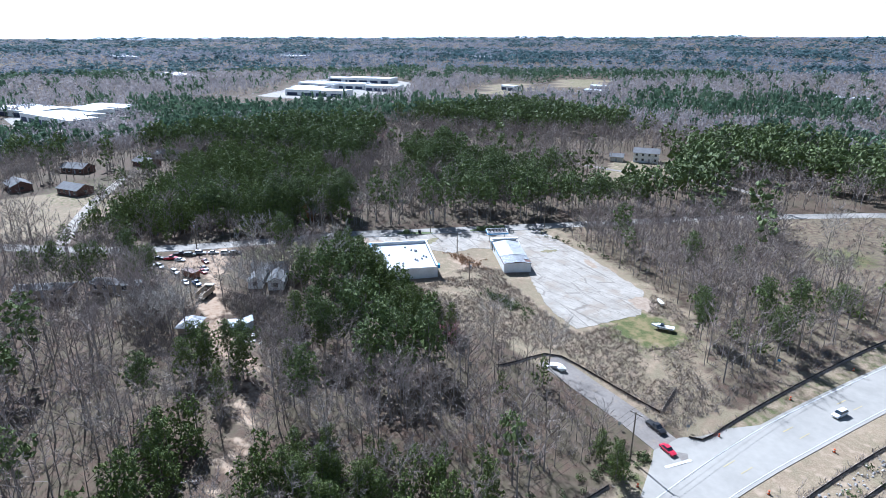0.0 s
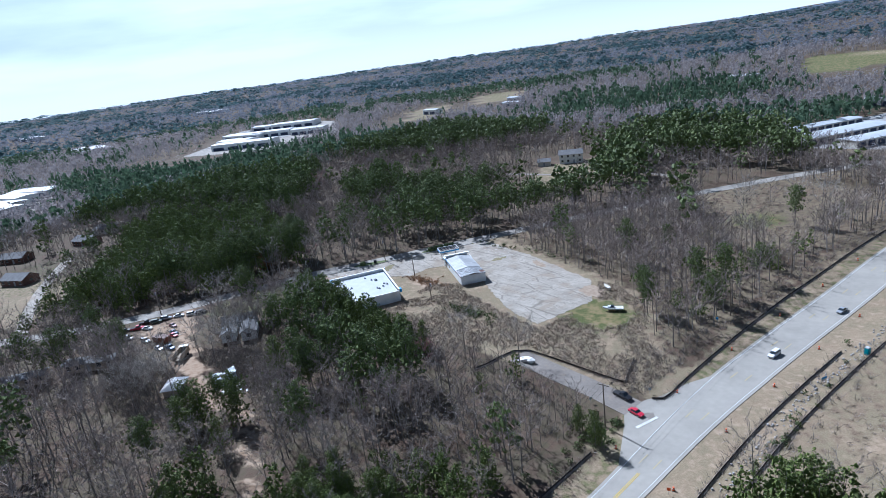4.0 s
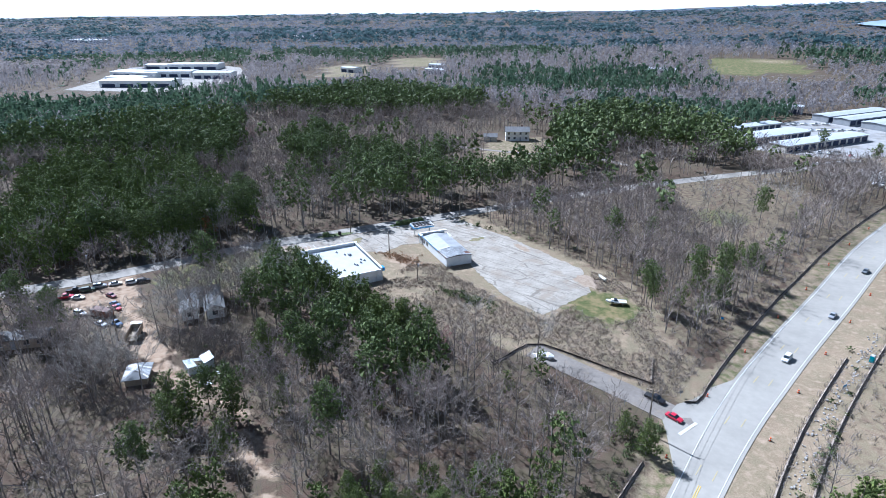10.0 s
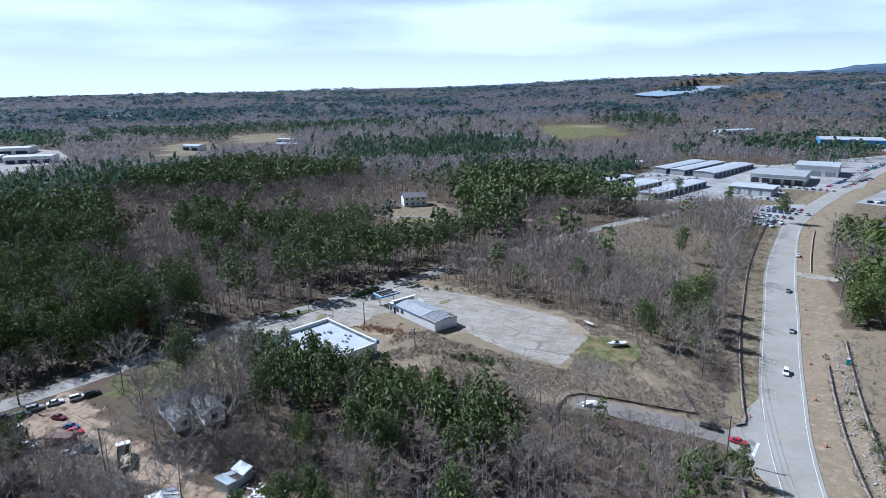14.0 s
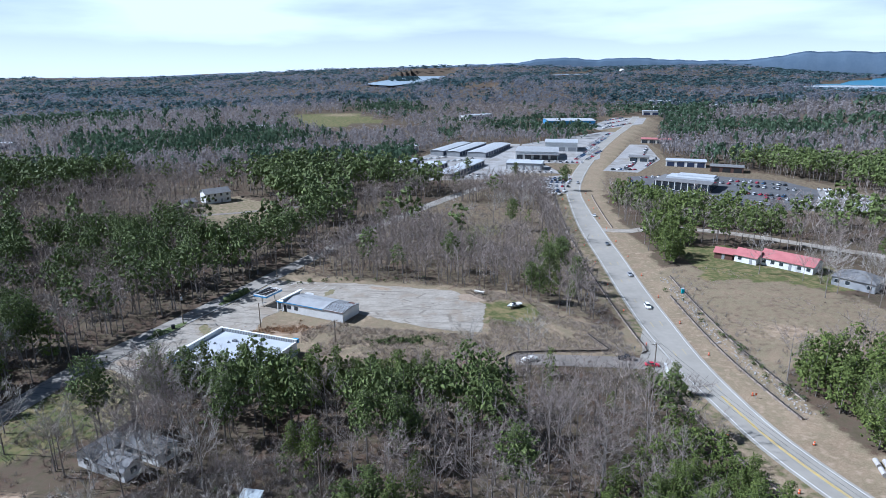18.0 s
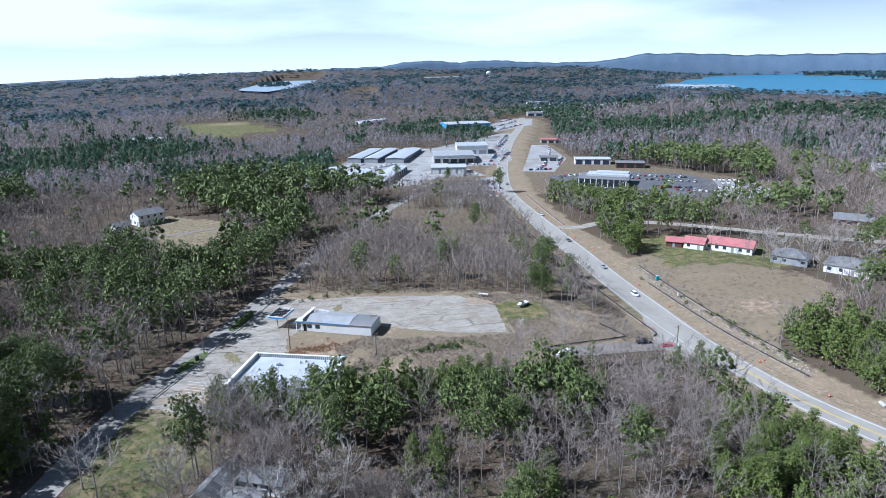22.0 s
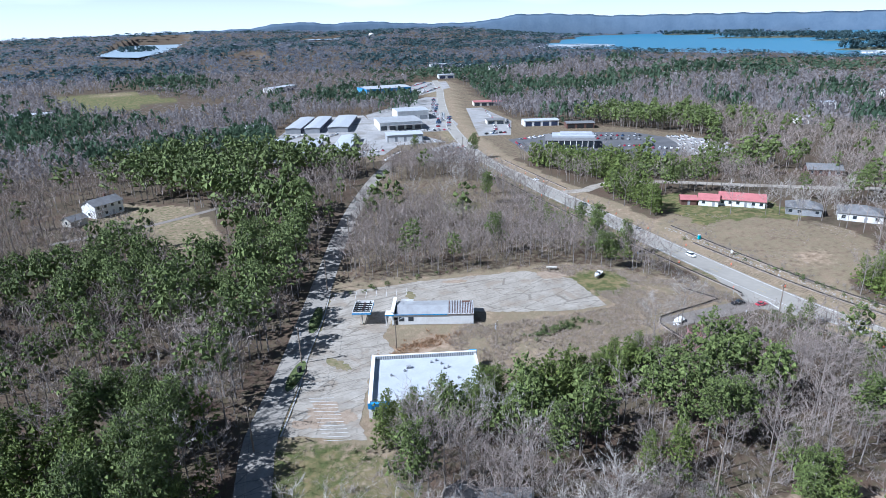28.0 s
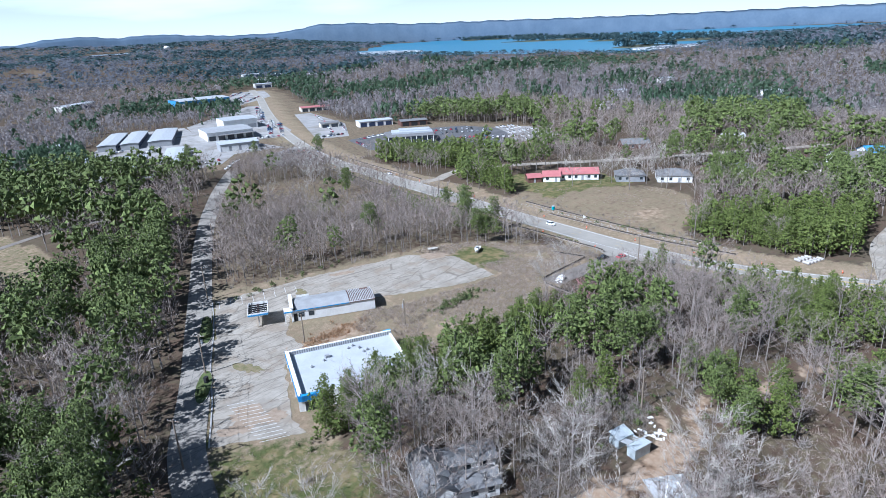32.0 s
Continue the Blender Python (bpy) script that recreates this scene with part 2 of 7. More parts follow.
def seen_at(az, far):
    """A place by its bearing (degrees to the left of +y) and distance from the end of the flight."""
    far = far if far < 1200 else 1200 + (far - 1200) * 0.648
    return -135 - far * math.sin(radians(az)), 25 + far * math.cos(radians(az))


LAKES = [
    [seen_at(*q) for q in ((-37.5, 2300), (-38, 1750), (-41, 1640), (-43.7, 1610), (-45.6, 1314), (-53, 1190), (-59, 1114), (-61.5, 1110), (-66.9, 1314), (-69.5, 2600), (-78, 3600),
                           (-84, 4300), (-82, 4680), (-70, 4690), (-60, 4690), (-50, 4690), (-41.5, 4650), (-40, 3400))],
    [seen_at(*q) for q in ((-0.6, 1850), (-1.6, 2900), (-3.2, 4300), (-7.6, 4500), (-6.8, 2900), (-5.2, 2050), (-3.4, 1560), (-1.6, 1700))],
    [seen_at(*q) for q in ((-10.2, 1400), (-10.8, 1620), (-12.6, 1650), (-13.6, 1500), (-12.5, 1420))],
    [seen_at(*q) for q in ((-16.5, 2700), (-17, 3100), (-20, 3200), (-19.5, 2750))],
]
LAKE_LEVELS = [20, 30, 12, 44]


def inside(x, y, poly):
    """Which of the points lie in the polygon."""
    x, y = np.asarray(x, float), np.asarray(y, float)
    hit = np.zeros(x.shape, bool)
    for (x0, y0), (x1, y1) in zip(poly, poly[1:] + poly[:1]):
        cross = ((y0 > y) != (y1 > y)) & (x < (x1 - x0) * (y - y0) / ((y1 - y0) or 1e-9) + x0)
        hit ^= cross
    return hit


def bump2(x, y, cx, cy, rx, ry):
    return np.exp(-(((x - cx) / rx) ** 2 + ((y - cy) / ry) ** 2))


def height(x, y):
    """The ground's height; works on numbers and on arrays."""
    x, y = np.asarray(x, float), np.asarray(y, float)
    z = -2.9 * bump2(x, y, 16, 112, 34, 48) - 1.4 * bump2(x, y, 32, 180, 20, 40) - 0.9 * bump2(x, y, -85, 132, 26, 18)
    d, az = np.hypot(x + 60, y - 30), np.degrees(np.arctan2(-(x + 60), y - 30))
    rim = 70 + 3540 * np.tan(np.radians(np.interp(az, RIM_AZ, RIM_EL)))
    west = rim * np.clip((d - 450) / 3090, 0, 1.02)
    east = 21.5 * np.clip((d - 450) / 650, 0, 1)
    blend = np.clip((-az - 30) / 8, 0, 1)
    roll = np.sin(x / 310 + 1.3) * np.cos(y / 270 + 0.4) + 0.6 * np.sin(x / 170 - y / 230)
    z = z + west * (1 - blend) + east * blend + np.clip((d - 450) / 600, 0, 1) * 3.5 * roll * (1 - 0.6 * blend)
    for poly, level in zip(LAKES, LAKE_LEVELS):
        z = np.where(inside(x, y, poly), level - 3.0, z)
    return z


def hz(x, y):
    return float(height(x, y))


def near_line(x, y, line):
    """The distance of points from a broken line."""
    x, y = np.asarray(x, float), np.asarray(y, float)
    best = np.full(x.shape, 1e9)
    for (x0, y0), (x1, y1) in zip(line, line[1:]):
        dx, dy = x1 - x0, y1 - y0
        s = np.clip(((x - x0) * dx + (y - y0) * dy) / (dx * dx + dy * dy), 0, 1)
        best = np.minimum(best, np.hypot(x - x0 - s * dx, y - y0 - s * dy))
    return best


def smooth_line(points, step=6.0):
    """A curve through the points (Catmull-Rom), about every step metres."""
    p = [Vector(q) for q in points]
    p = [p[0] * 2 - p[1]] + p + [p[-1] * 2 - p[-2]]
    out = []
    for a, b, c, d in zip(p, p[1:], p[2:], p[3:]):
        n = max(1, int((c - b).length / step))
        for i in range(n):
            t = i / n
            out.append(0.5 * ((2 * b) + (c - a) * t + (2 * a - 5 * b + 4 * c - d) * t * t + (3 * b - a - 3 * c + d) * t ** 3))
    return [tuple(q) for q in out + [p[-2]]]


# ---- mesh tools ----
class Shape:
    """Gathers boxes, tubes and faces into one mesh."""

    def __init__(self):
        self.v, self.f = [], []

    def face(self, *pts):
        k = len(self.v)
        self.v += [tuple(p) for p in pts]
        self.f.append(tuple(range(k, k + len(pts))))
        return self

    def box(self, c, s, turn=0.0, taper=1.0):
        """A box with its base's centre at c; taper narrows its top."""
        k, (cs, sn) = len(self.v), (math.cos(radians(turn)), math.sin(radians(turn)))
        for z in (0, 1):
            w = taper if z else 1.0
            for a, b in ((-1, -1), (1, -1), (1, 1), (-1, 1)):
                px, py = a * s[0] / 2 * w, b * s[1] / 2 * w
                self.v.append((c[0] + px * cs - py * sn, c[1] + px * sn + py * cs, c[2] + z * s[2]))
        self.f += [(k, k + 3, k + 2, k + 1), (k + 4, k + 5, k + 6, k + 7)]
        self.f += [(k + i, k + (i + 1) % 4, k + 4 + (i + 1) % 4, k + 4 + i) for i in range(4)]
        return self

    def tube(self, a, b, r0, r1=None, n=6, cap=True):
        a, b, r1 = Vector(a), Vector(b), r0 if r1 is None else r1
        w = (b - a).normalized()
        u = w.orthogonal().normalized()
        t, k = w.cross(u), len(self.v)
        for p, r in ((a, r0), (b, r1)):
            self.v += [tuple(p + (u * math.cos(math.tau * i / n) + t * math.sin(math.tau * i / n)) * r) for i in range(n)]
        self.f += [(k + i, k + (i + 1) % n, k + n + (i + 1) % n, k + n + i) for i in range(n)]
        if cap:
            self.f += [tuple(range(k + n - 1, k - 1, -1)), tuple(range(k + n, k + 2 * n))]
        return self

    def rings(self, rings, closed=True, cap=True):
        """Skins rows of points of equal length."""
        k, n = len(self.v), len(rings[0])
        for ring in rings:
            self.v += [tuple(p) for p in ring]
        for r in range(len(rings) - 1):
            for i in range(n if closed else n - 1):
                j = (i + 1) % n
                self.f.append((k + r * n + i, k + r * n + j, k + (r + 1) * n + j, k + (r + 1) * n + i))
        if cap and closed:
            self.f += [tuple(range(k + n - 1, k - 1, -1)), tuple(range(k + (len(rings) - 1) * n, k + len(rings) * n))]
        return self

    def blob(self, c, r, rng, n=8, rough=0.25):
        """A lumpy mass, for shrubs and heaps."""
        rows = []
        for i in range(1, 5):
            a = math.pi * i / 5
            rows.append([(c[0] + r[0] * math.sin(a) * math.cos(math.tau * j / n) * (1 + rng.uniform(-rough, rough)),
                          c[1] + r[1] * math.sin(a) * math.sin(math.tau * j / n) * (1 + rng.uniform(-rough, rough)),
                          c[2] - r[2] * math.cos(a) * (1 + rng.uniform(-rough, rough) * 0.5)) for j in range(n)])
        return self.rings(rows)

    def mesh(self, name, mat, smooth=False):
        me = bpy.data.meshes.new(name)
        me.from_pydata(self.v, [], self.f)
        for m in (mat if isinstance(mat, (list, tuple)) else [mat]):
            me.materials.append(m)
        if smooth:
            me.polygons.foreach_set("use_smooth", [True] * len(me.polygons))
        me.update()
        return me


def thing(name, at, turn=0.0, label="", category="", group="", kind=""):
    """An empty at a thing's base, for its parts."""
    ob = new(name)
    ob.empty_display_size = 0.5
    ob.matrix_world = pose(*at, 0, 0, turn)
    return tagged(ob, label, category, group, kind)


def part(name, shape, mat, parent=None, label="", smooth=False):
    ob = new(name, shape.mesh(name, mat, smooth))
    ob.parent = parent
    return tagged(ob, label)


def array_mesh(name, verts, faces, mat, smooth=False):
    """A mesh from whole arrays of corners and triangles or quads."""
    me = bpy.data.meshes.new(name)
    me.vertices.add(len(verts))
    me.vertices.foreach_set("co", np.ascontiguousarray(verts, np.float32).ravel())
    n = faces.shape[1]
    me.loops.add(faces.size)
    me.loops.foreach_set("vertex_index", np.ascontiguousarray(faces, np.int32).ravel())
    me.polygons.add(len(faces))
    me.polygons.foreach_set("loop_start", np.arange(0, faces.size, n, dtype=np.int32))
    if smooth:
        me.polygons.foreach_set("use_smooth", np.ones(len(faces), bool))
    for m in (mat if isinstance(mat, (list, tuple)) else [mat]):
        me.materials.append(m)
    me.update(calc_edges=True)
    me.validate()
    return me


def strip(name, line, half, lift, mat, label="", category="road", kind="structure", parent=None, offset=0.0):
    """A band of ground cover along a line, with a little thickness, that follows the ground."""
    s, rows = Shape(), []
    for i, p in enumerate(line):
        a, b = Vector(line[max(i - 1, 0)][:2]), Vector(line[min(i + 1, len(line) - 1)][:2])
        w = (b - a).normalized()
        nrm = Vector((-w.y, w.x))
        hl, hr = (half, half) if not callable(half) else half(i / max(1, len(line) - 1))
        c = Vector(p[:2]) + nrm * offset
        l, r = c + nrm * hl, c - nrm * hr
        zl, zr, zc = hz(*l) + lift, hz(*r) + lift, hz(*c) + lift
        rows.append([(l.x, l.y, zl - 0.3), (l.x, l.y, zl), (c.x, c.y, zc + 0.02), (r.x, r.y, zr), (r.x, r.y, zr - 0.3)])
    s.rings(rows, closed=False)
    ob = new(name, s.mesh(name, mat))
    ob.parent = parent
    return tagged(ob, label, "" if parent else category, "", "" if parent else kind)


def slab(name, poly, lift, mat, label="", category="pavement", kind="structure", parent=None, step=4.0):
    """A paved area inside an outline, cut fine enough to follow the ground."""
    bm = bmesh.new()
    vs = [bm.verts.new((x, y, 0)) for x, y in poly]
    bm.faces.new(vs)
    bmesh.ops.triangulate(bm, faces=bm.faces[:])
    for _ in range(8):
        long = [e for e in bm.edges if e.calc_length() > step * 1.5]
        if not long:
            break
        bmesh.ops.subdivide_edges(bm, edges=long, cuts=1)
        bmesh.ops.triangulate(bm, faces=[f for f in bm.faces if len(f.verts) > 3])
    for v in bm.verts:
        v.co.z = hz(v.co.x, v.co.y) + lift
    rim = [e for e in bm.edges if e.is_boundary]
    out = bmesh.ops.extrude_edge_only(bm, edges=rim)["geom"]
    for v in out:
        if isinstance(v, bmesh.types.BMVert):
            v.co.z -= 0.3
    bmesh.ops.recalc_face_normals(bm, faces=bm.faces[:])
    me = bpy.data.meshes.new(name)
    bm.to_mesh(me)
    bm.free()
    me.materials.append(mat)
    ob = new(name, me)
    ob.parent = parent
    return tagged(ob, label, "" if parent else category, "", "" if parent else kind)

# ---- plan: roads and clearings ----
HWY = smooth_line([(150, -180), (104, -90), (70, -28), (48, 20), (33, 52), (25.5, 84), (24, 110), (24.3, 135), (27, 165), (31.3, 200), (36, 240), (43.5, 285), (53, 330), (68.5, 375),
                   (93, 435), (125, 505), (165, 585), (215, 680), (262, 780)], 6)
SIDE = smooth_line([(-192, 10), (-175, 29), (-160, 46), (-149, 60), (-141, 75), (-134.5, 89), (-129, 104), (-123.5, 121), (-119.5, 133), (-108, 154), (-96, 178), (-82, 206), (-68, 234), (-54, 260),
                    (-41, 282), (-20, 315), (4, 348)], 5)
STUB = [(-18.5, 128.2), (-14, 128.2), (-8, 127.9), (4, 127.6), (14, 126.4), (19, 125.6)]
CONNECT = smooth_line([(-66, 300), (-90, 305), (-125, 292), (-160, 286)], 6)
WESTROAD = smooth_line([(-164, 48), (-187, 54), (-212, 62), (-236, 72), (-262, 84)], 6)
EASTROAD = smooth_line([(41, 243), (52, 240), (68, 244), (92, 232), (120, 205), (150, 178), (185, 150), (225, 118)], 6)
EASTROAD2 = smooth_line([(28, 58), (42, 62), (62, 67), (95, 66)], 6)
LOT = [(-116, 131.5), (-109, 144), (-102.5, 157.6), (-94, 173), (-86, 189.5), (-66, 185), (-61, 184.5), (-44, 179), (-29, 174.5), (-20.5, 162.5), (-24.5, 143.5),
       (-34, 145), (-48, 152), (-57, 158), (-77, 166), (-84, 158), (-84.5, 150), (-92, 146), (-102, 128), (-102.5, 122.5)]
FIELD = [(-121, 131), (-86, 197), (-60, 187), (-24, 177), (-8, 168), (3, 152), (14, 146), (17, 131), (-30, 124), (-44, 118), (-70, 119), (-80, 113), (-101, 117), (-106, 104), (-128, 116)]
YARD = [(-140, 72), (-131, 97), (-114, 103), (-104, 88), (-92, 84), (-76, 83), (-62, 80), (-52, 74), (-58, 68), (-84, 66), (-104, 66), (-128, 58)]
HOUSEYARD = [(-152, 308), (-134, 334), (-108, 312), (-102, 262), (-118, 240), (-138, 285)]
EASTFIELD = [(35, 112), (35, 185), (50, 196), (64, 188), (78, 176), (92, 156), (90, 138), (70, 122), (50, 120)]
EASTLAWN = [(55, 178), (58, 215), (80, 215), (104, 185), (92, 160), (78, 172)]
DEALERS = [(-62, 392), (-40, 440), (-22, 500), (14, 556), (66, 545), (108, 536), (166, 628), (150, 665), (112, 665), (112, 712), (182, 712), (235, 790), (300, 800), (262, 700), (215, 600), (195, 540), (178, 515), (160, 450), (172, 420), (190, 380), (210, 320), (205, 262), (160, 262), (108, 262), (78, 305), (62, 330), (40, 350), (10, 345)]
FARFIELDS = [[(-471, 468), (-432, 496), (-520, 586), (-556, 562)], [(-473, 576), (-430, 629), (-505, 714), (-552, 662)], [(-145, 692), (-58, 752), (-109, 887), (-191, 851)]]
MALL = [(-590, 262), (-650, 330), (-745, 480), (-628, 478), (-508, 405), (-505, 305)]
DEPOT = [(-430, 50), (-445, 100), (-515, 128), (-565, 90), (-540, 40)]
OPENYARD = [(-66, 84), (-46, 76), (-36, 67), (-44, 52), (-60, 46), (-80, 52), (-84, 66)]
SWGRASS = [(-126, 102), (-119, 127), (-104, 122), (-100, 113), (-102, 102), (-110, 95), (-122, 93)]
SOUTHLANE = smooth_line([(-62, 76), (-50, 73), (-38, 68), (-26, 62), (-12, 50), (6, 30)], 5)

COPSE = [(-90, 200), (0, 140), (22, 170), (50, 330), (5, 350), (-40, 290)]
YARDLANE = [(-131, 92), (-118, 86), (-107, 81), (-88, 75.5), (-74, 72.5), (-63, 71)]

# the ground: one sheet, fine in the middle and wide towards the horizon
def spread(lo, mid0, mid1, hi, step, grow):
    c = list(np.arange(mid0, mid1 + 0.1, step))
    w = step
    while c[-1] < hi:
        w *= grow
        c.append(c[-1] + w)
    w = step
    while c[0] > lo:
        w *= grow
        c.insert(0, c[0] - w)
    return np.array(c)


def cover(x, y):
    """Shares of grass, dry straw and bare soil on the ground."""
    x, y = np.asarray(x, float), np.asarray(y, float)
    g, s, d = (np.zeros(x.shape) for _ in range(3))
    road = near_line(x, y, HWY)
    s = np.maximum(s, inside(x, y, FIELD) * 0.8)
    g = np.maximum(g, 1.0 * bump2(x, y, -15, 157, 11, 9))
    g = np.maximum(g, 0.85 * bump2(x, y, -117, 117, 10, 14))
    g = np.maximum(g, inside(x, y, SWGRASS) * 0.6)
    d = np.maximum(d, 0.42 * bump2(x, y, -105, 112, 8, 9))
    g = np.maximum(g, 0.6 * (near_line(x, y, [(-118.5, 131), (-105, 157), (-89, 186)]) < 1.8))
    d = np.maximum(d, 0.8 * bump2(x, y, -76, 149, 9, 4))
    d = np.maximum(d, (near_line(x, y, YARDLANE) < 3.2) * 0.66)
    d = np.maximum(d, 0.7 * bump2(x, y, -122, 79, 9, 9))
    s = np.maximum(s, inside(x, y, YARD) * 0.15)
    s = np.maximum(s, inside(x, y, HOUSEYARD) * 0.9)
    g = np.maximum(g, inside(x, y, HOUSEYARD) * 0.35)
    s = np.maximum(s, inside(x, y, EASTFIELD) * 0.58)
    s = np.maximum(s, inside(x, y, COPSE) * 0.4)
    d = np.maximum(d, 0.5 * bump2(x, y, 56, 137, 12, 8))
    g = np.maximum(g, inside(x, y, EASTLAWN) * 0.8)
    west = x < np.interp(y, [p[1] for p in HWY], [p[0] for p in HWY])
    s = np.maximum(s, (road < np.where(west, 10.5, 16)) * 0.75)
    g = np.maximum(g, (west & (road < 10.5)) * 0.35)
    d = np.maximum(d, ((road < 14) & (x > np.interp(y, [p[1] for p in HWY], [p[0] for p in HWY]))) * 0.34)
    s = np.maximum(s, inside(x, y, DEALERS) * 0.45)
    s = np.maximum(s, inside(x, y, OPENYARD) * 0.3)
    d = np.maximum(d, (near_line(x, y, SOUTHLANE) < 1.8) * 0.6)
    d = np.maximum(d, 0.75 * bump2(x, y, -118, 862, 40, 26))
    for poly in FARFIELDS[:2]:
        s = np.maximum(s, inside(x, y, poly) * 0.9)
        g = np.maximum(g, inside(x, y, poly) * 0.45)
    g = np.maximum(g, inside(x, y, FARFIELDS[2]) * 0.9)
    g = np.maximum(g, 0.8 * bump2(x, y, -10, 247, 10, 12))
    s = np.maximum(s, 0.8 * (bump2(x, y, -212, 44, 38, 34) > 0.4))
    g = np.maximum(g, 0.35 * (bump2(x, y, -238, 74, 34, 28) > 0.4))
    return g, s, d


gx = spread(-3800, -200, 200, 3800, 3.5, 1.085)
gy = spread(-700, 0, 330, 3800, 3.5, 1.085)
GX, GY = np.meshgrid(gx, gy)
verts = np.stack([GX.ravel(), GY.ravel(), height(GX.ravel(), GY.ravel())], 1)
nx, ny = len(gx), len(gy)
base = (np.arange(ny - 1)[:, None] * nx + np.arange(nx - 1)[None]).ravel()
faces = np.stack([base, base + 1, base + nx + 1, base + nx], 1)


def ground_material():
    m = bpy.data.materials.new("woodland floor, grass, straw and clay")
    m.use_nodes = True
    n, l = m.node_tree.nodes, m.node_tree.links
    b = n["Principled BSDF"]
    b.inputs["Roughness"].default_value, b.inputs["Specular IOR Level"].default_value = 0.95, 0.15
    geo = n.new("ShaderNodeNewGeometry")
    attr = n.new("ShaderNodeAttribute")
    attr.attribute_name = "cover"
    split = n.new("ShaderNodeSeparateColor")
    l.new(attr.outputs["Color"], split.inputs[0])

    def noise_node(scale, detail=6):
        t = n.new("ShaderNodeTexNoise")
        t.inputs["Scale"].default_value, t.inputs["Detail"].default_value = scale, detail
        l.new(geo.outputs["Position"], t.inputs["Vector"])
        return t.outputs["Fac"]

    def tone(a, b_, fac):
        mx = n.new("ShaderNodeMix")
        mx.data_type = "RGBA"
        mx.inputs["A"].default_value, mx.inputs["B"].default_value = (*a, 1), (*b_, 1)
        rg = n.new("ShaderNodeMapRange")
        rg.inputs["From Min"].default_value, rg.inputs["From Max"].default_value = 0.35, 0.65
        l.new(fac, rg.inputs["Value"])
        l.new(rg.outputs[0], mx.inputs["Factor"])
        return mx.outputs["Result"]

    wide, mid, small = noise_node(0.06), noise_node(0.45), noise_node(3.2)
    def mixed(a, b_, share, edge):
        mx = n.new("ShaderNodeMix")
        mx.data_type = "RGBA"
        add = n.new("ShaderNodeMath")
        add.operation = "ADD"
        l.new(share, add.inputs[0])
        l.new(edge, add.inputs[1])
        rg = n.new("ShaderNodeMapRange")
        rg.inputs["From Min"].default_value, rg.inputs["From Max"].default_value = 0.8, 1.1
        l.new(add.outputs[0], rg.inputs["Value"])
        l.new(rg.outputs[0], mx.inputs["Factor"])
        l.new(a, mx.inputs["A"])
        l.new(b_, mx.inputs["B"])
        return mx.outputs["Result"]

    litter = tone((0.066, 0.042, 0.029), (0.125, 0.086, 0.060), small)
    litter = mixed(litter, tone((0.115, 0.090, 0.064), (0.085, 0.070, 0.042), mid), wide, mid)
    straw = tone((0.25, 0.188, 0.122), (0.33, 0.262, 0.18), small)
    straw = mixed(straw, tone((0.165, 0.120, 0.080), (0.25, 0.19, 0.128), small), wide, mid)
    straw = mixed(straw, tone((0.165, 0.132, 0.082), (0.24, 0.20, 0.13), small), mid, noise_node(0.17))
    grass = mixed(tone((0.22, 0.165, 0.085), (0.17, 0.15, 0.07), small), tone((0.062, 0.078, 0.024), (0.112, 0.115, 0.045), small), mid, noise_node(0.22))
    soil = tone((0.26, 0.175, 0.112), (0.345, 0.265, 0.188), mid)
    c = mixed(litter, straw, split.outputs[1], mid)
    c = mixed(c, grass, split.outputs[0], mid)
    c = mixed(c, soil, split.outputs[2], mid)
    l.new(c, b.inputs["Base Color"])
    bp = n.new("ShaderNodeBump")
    bp.inputs["Strength"].default_value, bp.inputs["Distance"].default_value = 0.7, 0.15
    l.new(small, bp.inputs["Height"])
    l.new(bp.outputs[0], b.inputs["Normal"])
    return m


M_GROUND = ground_material()
M_GROUND_BARE = material("trodden tan soil", (0.24, 0.18, 0.125), (0.33, 0.265, 0.20), 1.6, 0.95, bump=0.03, fine=0.3)
M_GROUND_WEED = material("low weeds and soil", (0.13, 0.13, 0.055), (0.24, 0.19, 0.12), 1.2, 0.95, bump=0.03, fine=0.3)
M_STONEPALE = material("pale concrete kerb", (0.42, 0.41, 0.39), (0.33, 0.32, 0.30), 1.5, 0.9)
ground = new("ground", array_mesh("ground", verts, faces, M_GROUND, smooth=True))
attr = ground.data.color_attributes.new("cover", "FLOAT_COLOR", "POINT")
cg, cs_, cd = cover(verts[:, 0], verts[:, 1])
attr.data.foreach_set("color", np.stack([cg, cs_, cd, np.ones_like(cg)], 1).astype(np.float32).ravel())
tagged(ground, "leaf-littered woodland floor with dry straw fields, grass and orange clay", "ground", kind="structure")

def lanes(y):
    """Half the width between the highway's edge lines."""
    return float(np.interp(y, [104, 146, 250, 300], [3.0, 4.15, 4.4, 3.5]))


highway = strip("highway", HWY, lambda f: (lanes(HWY[round(f * (len(HWY) - 1))][1]) + 0.7,) * 2, 0.10, M_HIGHWAY, "pale worn three-lane asphalt highway with painted lines", "road")
side_road = strip("side_road", SIDE, 3.1, 0.08, M_ASPHALT, "cracked grey two-lane side road in tree shade", "road")
stub_road = strip("stub_road", STUB, 2.9, 0.06, M_STUB, "short brownish worn asphalt stub road leading to the highway", "road")
strip("back_road", CONNECT, 1.6, 0.07, M_STUB, "narrow brown lane past the farmhouse yard", "road")
strip("west_road", WESTROAD, 2.2, 0.05, M_LOT, "pale drive between the pines and the lawns", "road")
strip("east_road", EASTROAD, 2.8, 0.08, M_LOT, "pale side street in front of the houses", "road")
strip("east_drive", EASTROAD2, 2.6, 0.08, M_LOT, "pale gravel entrance through the young pines", "road")
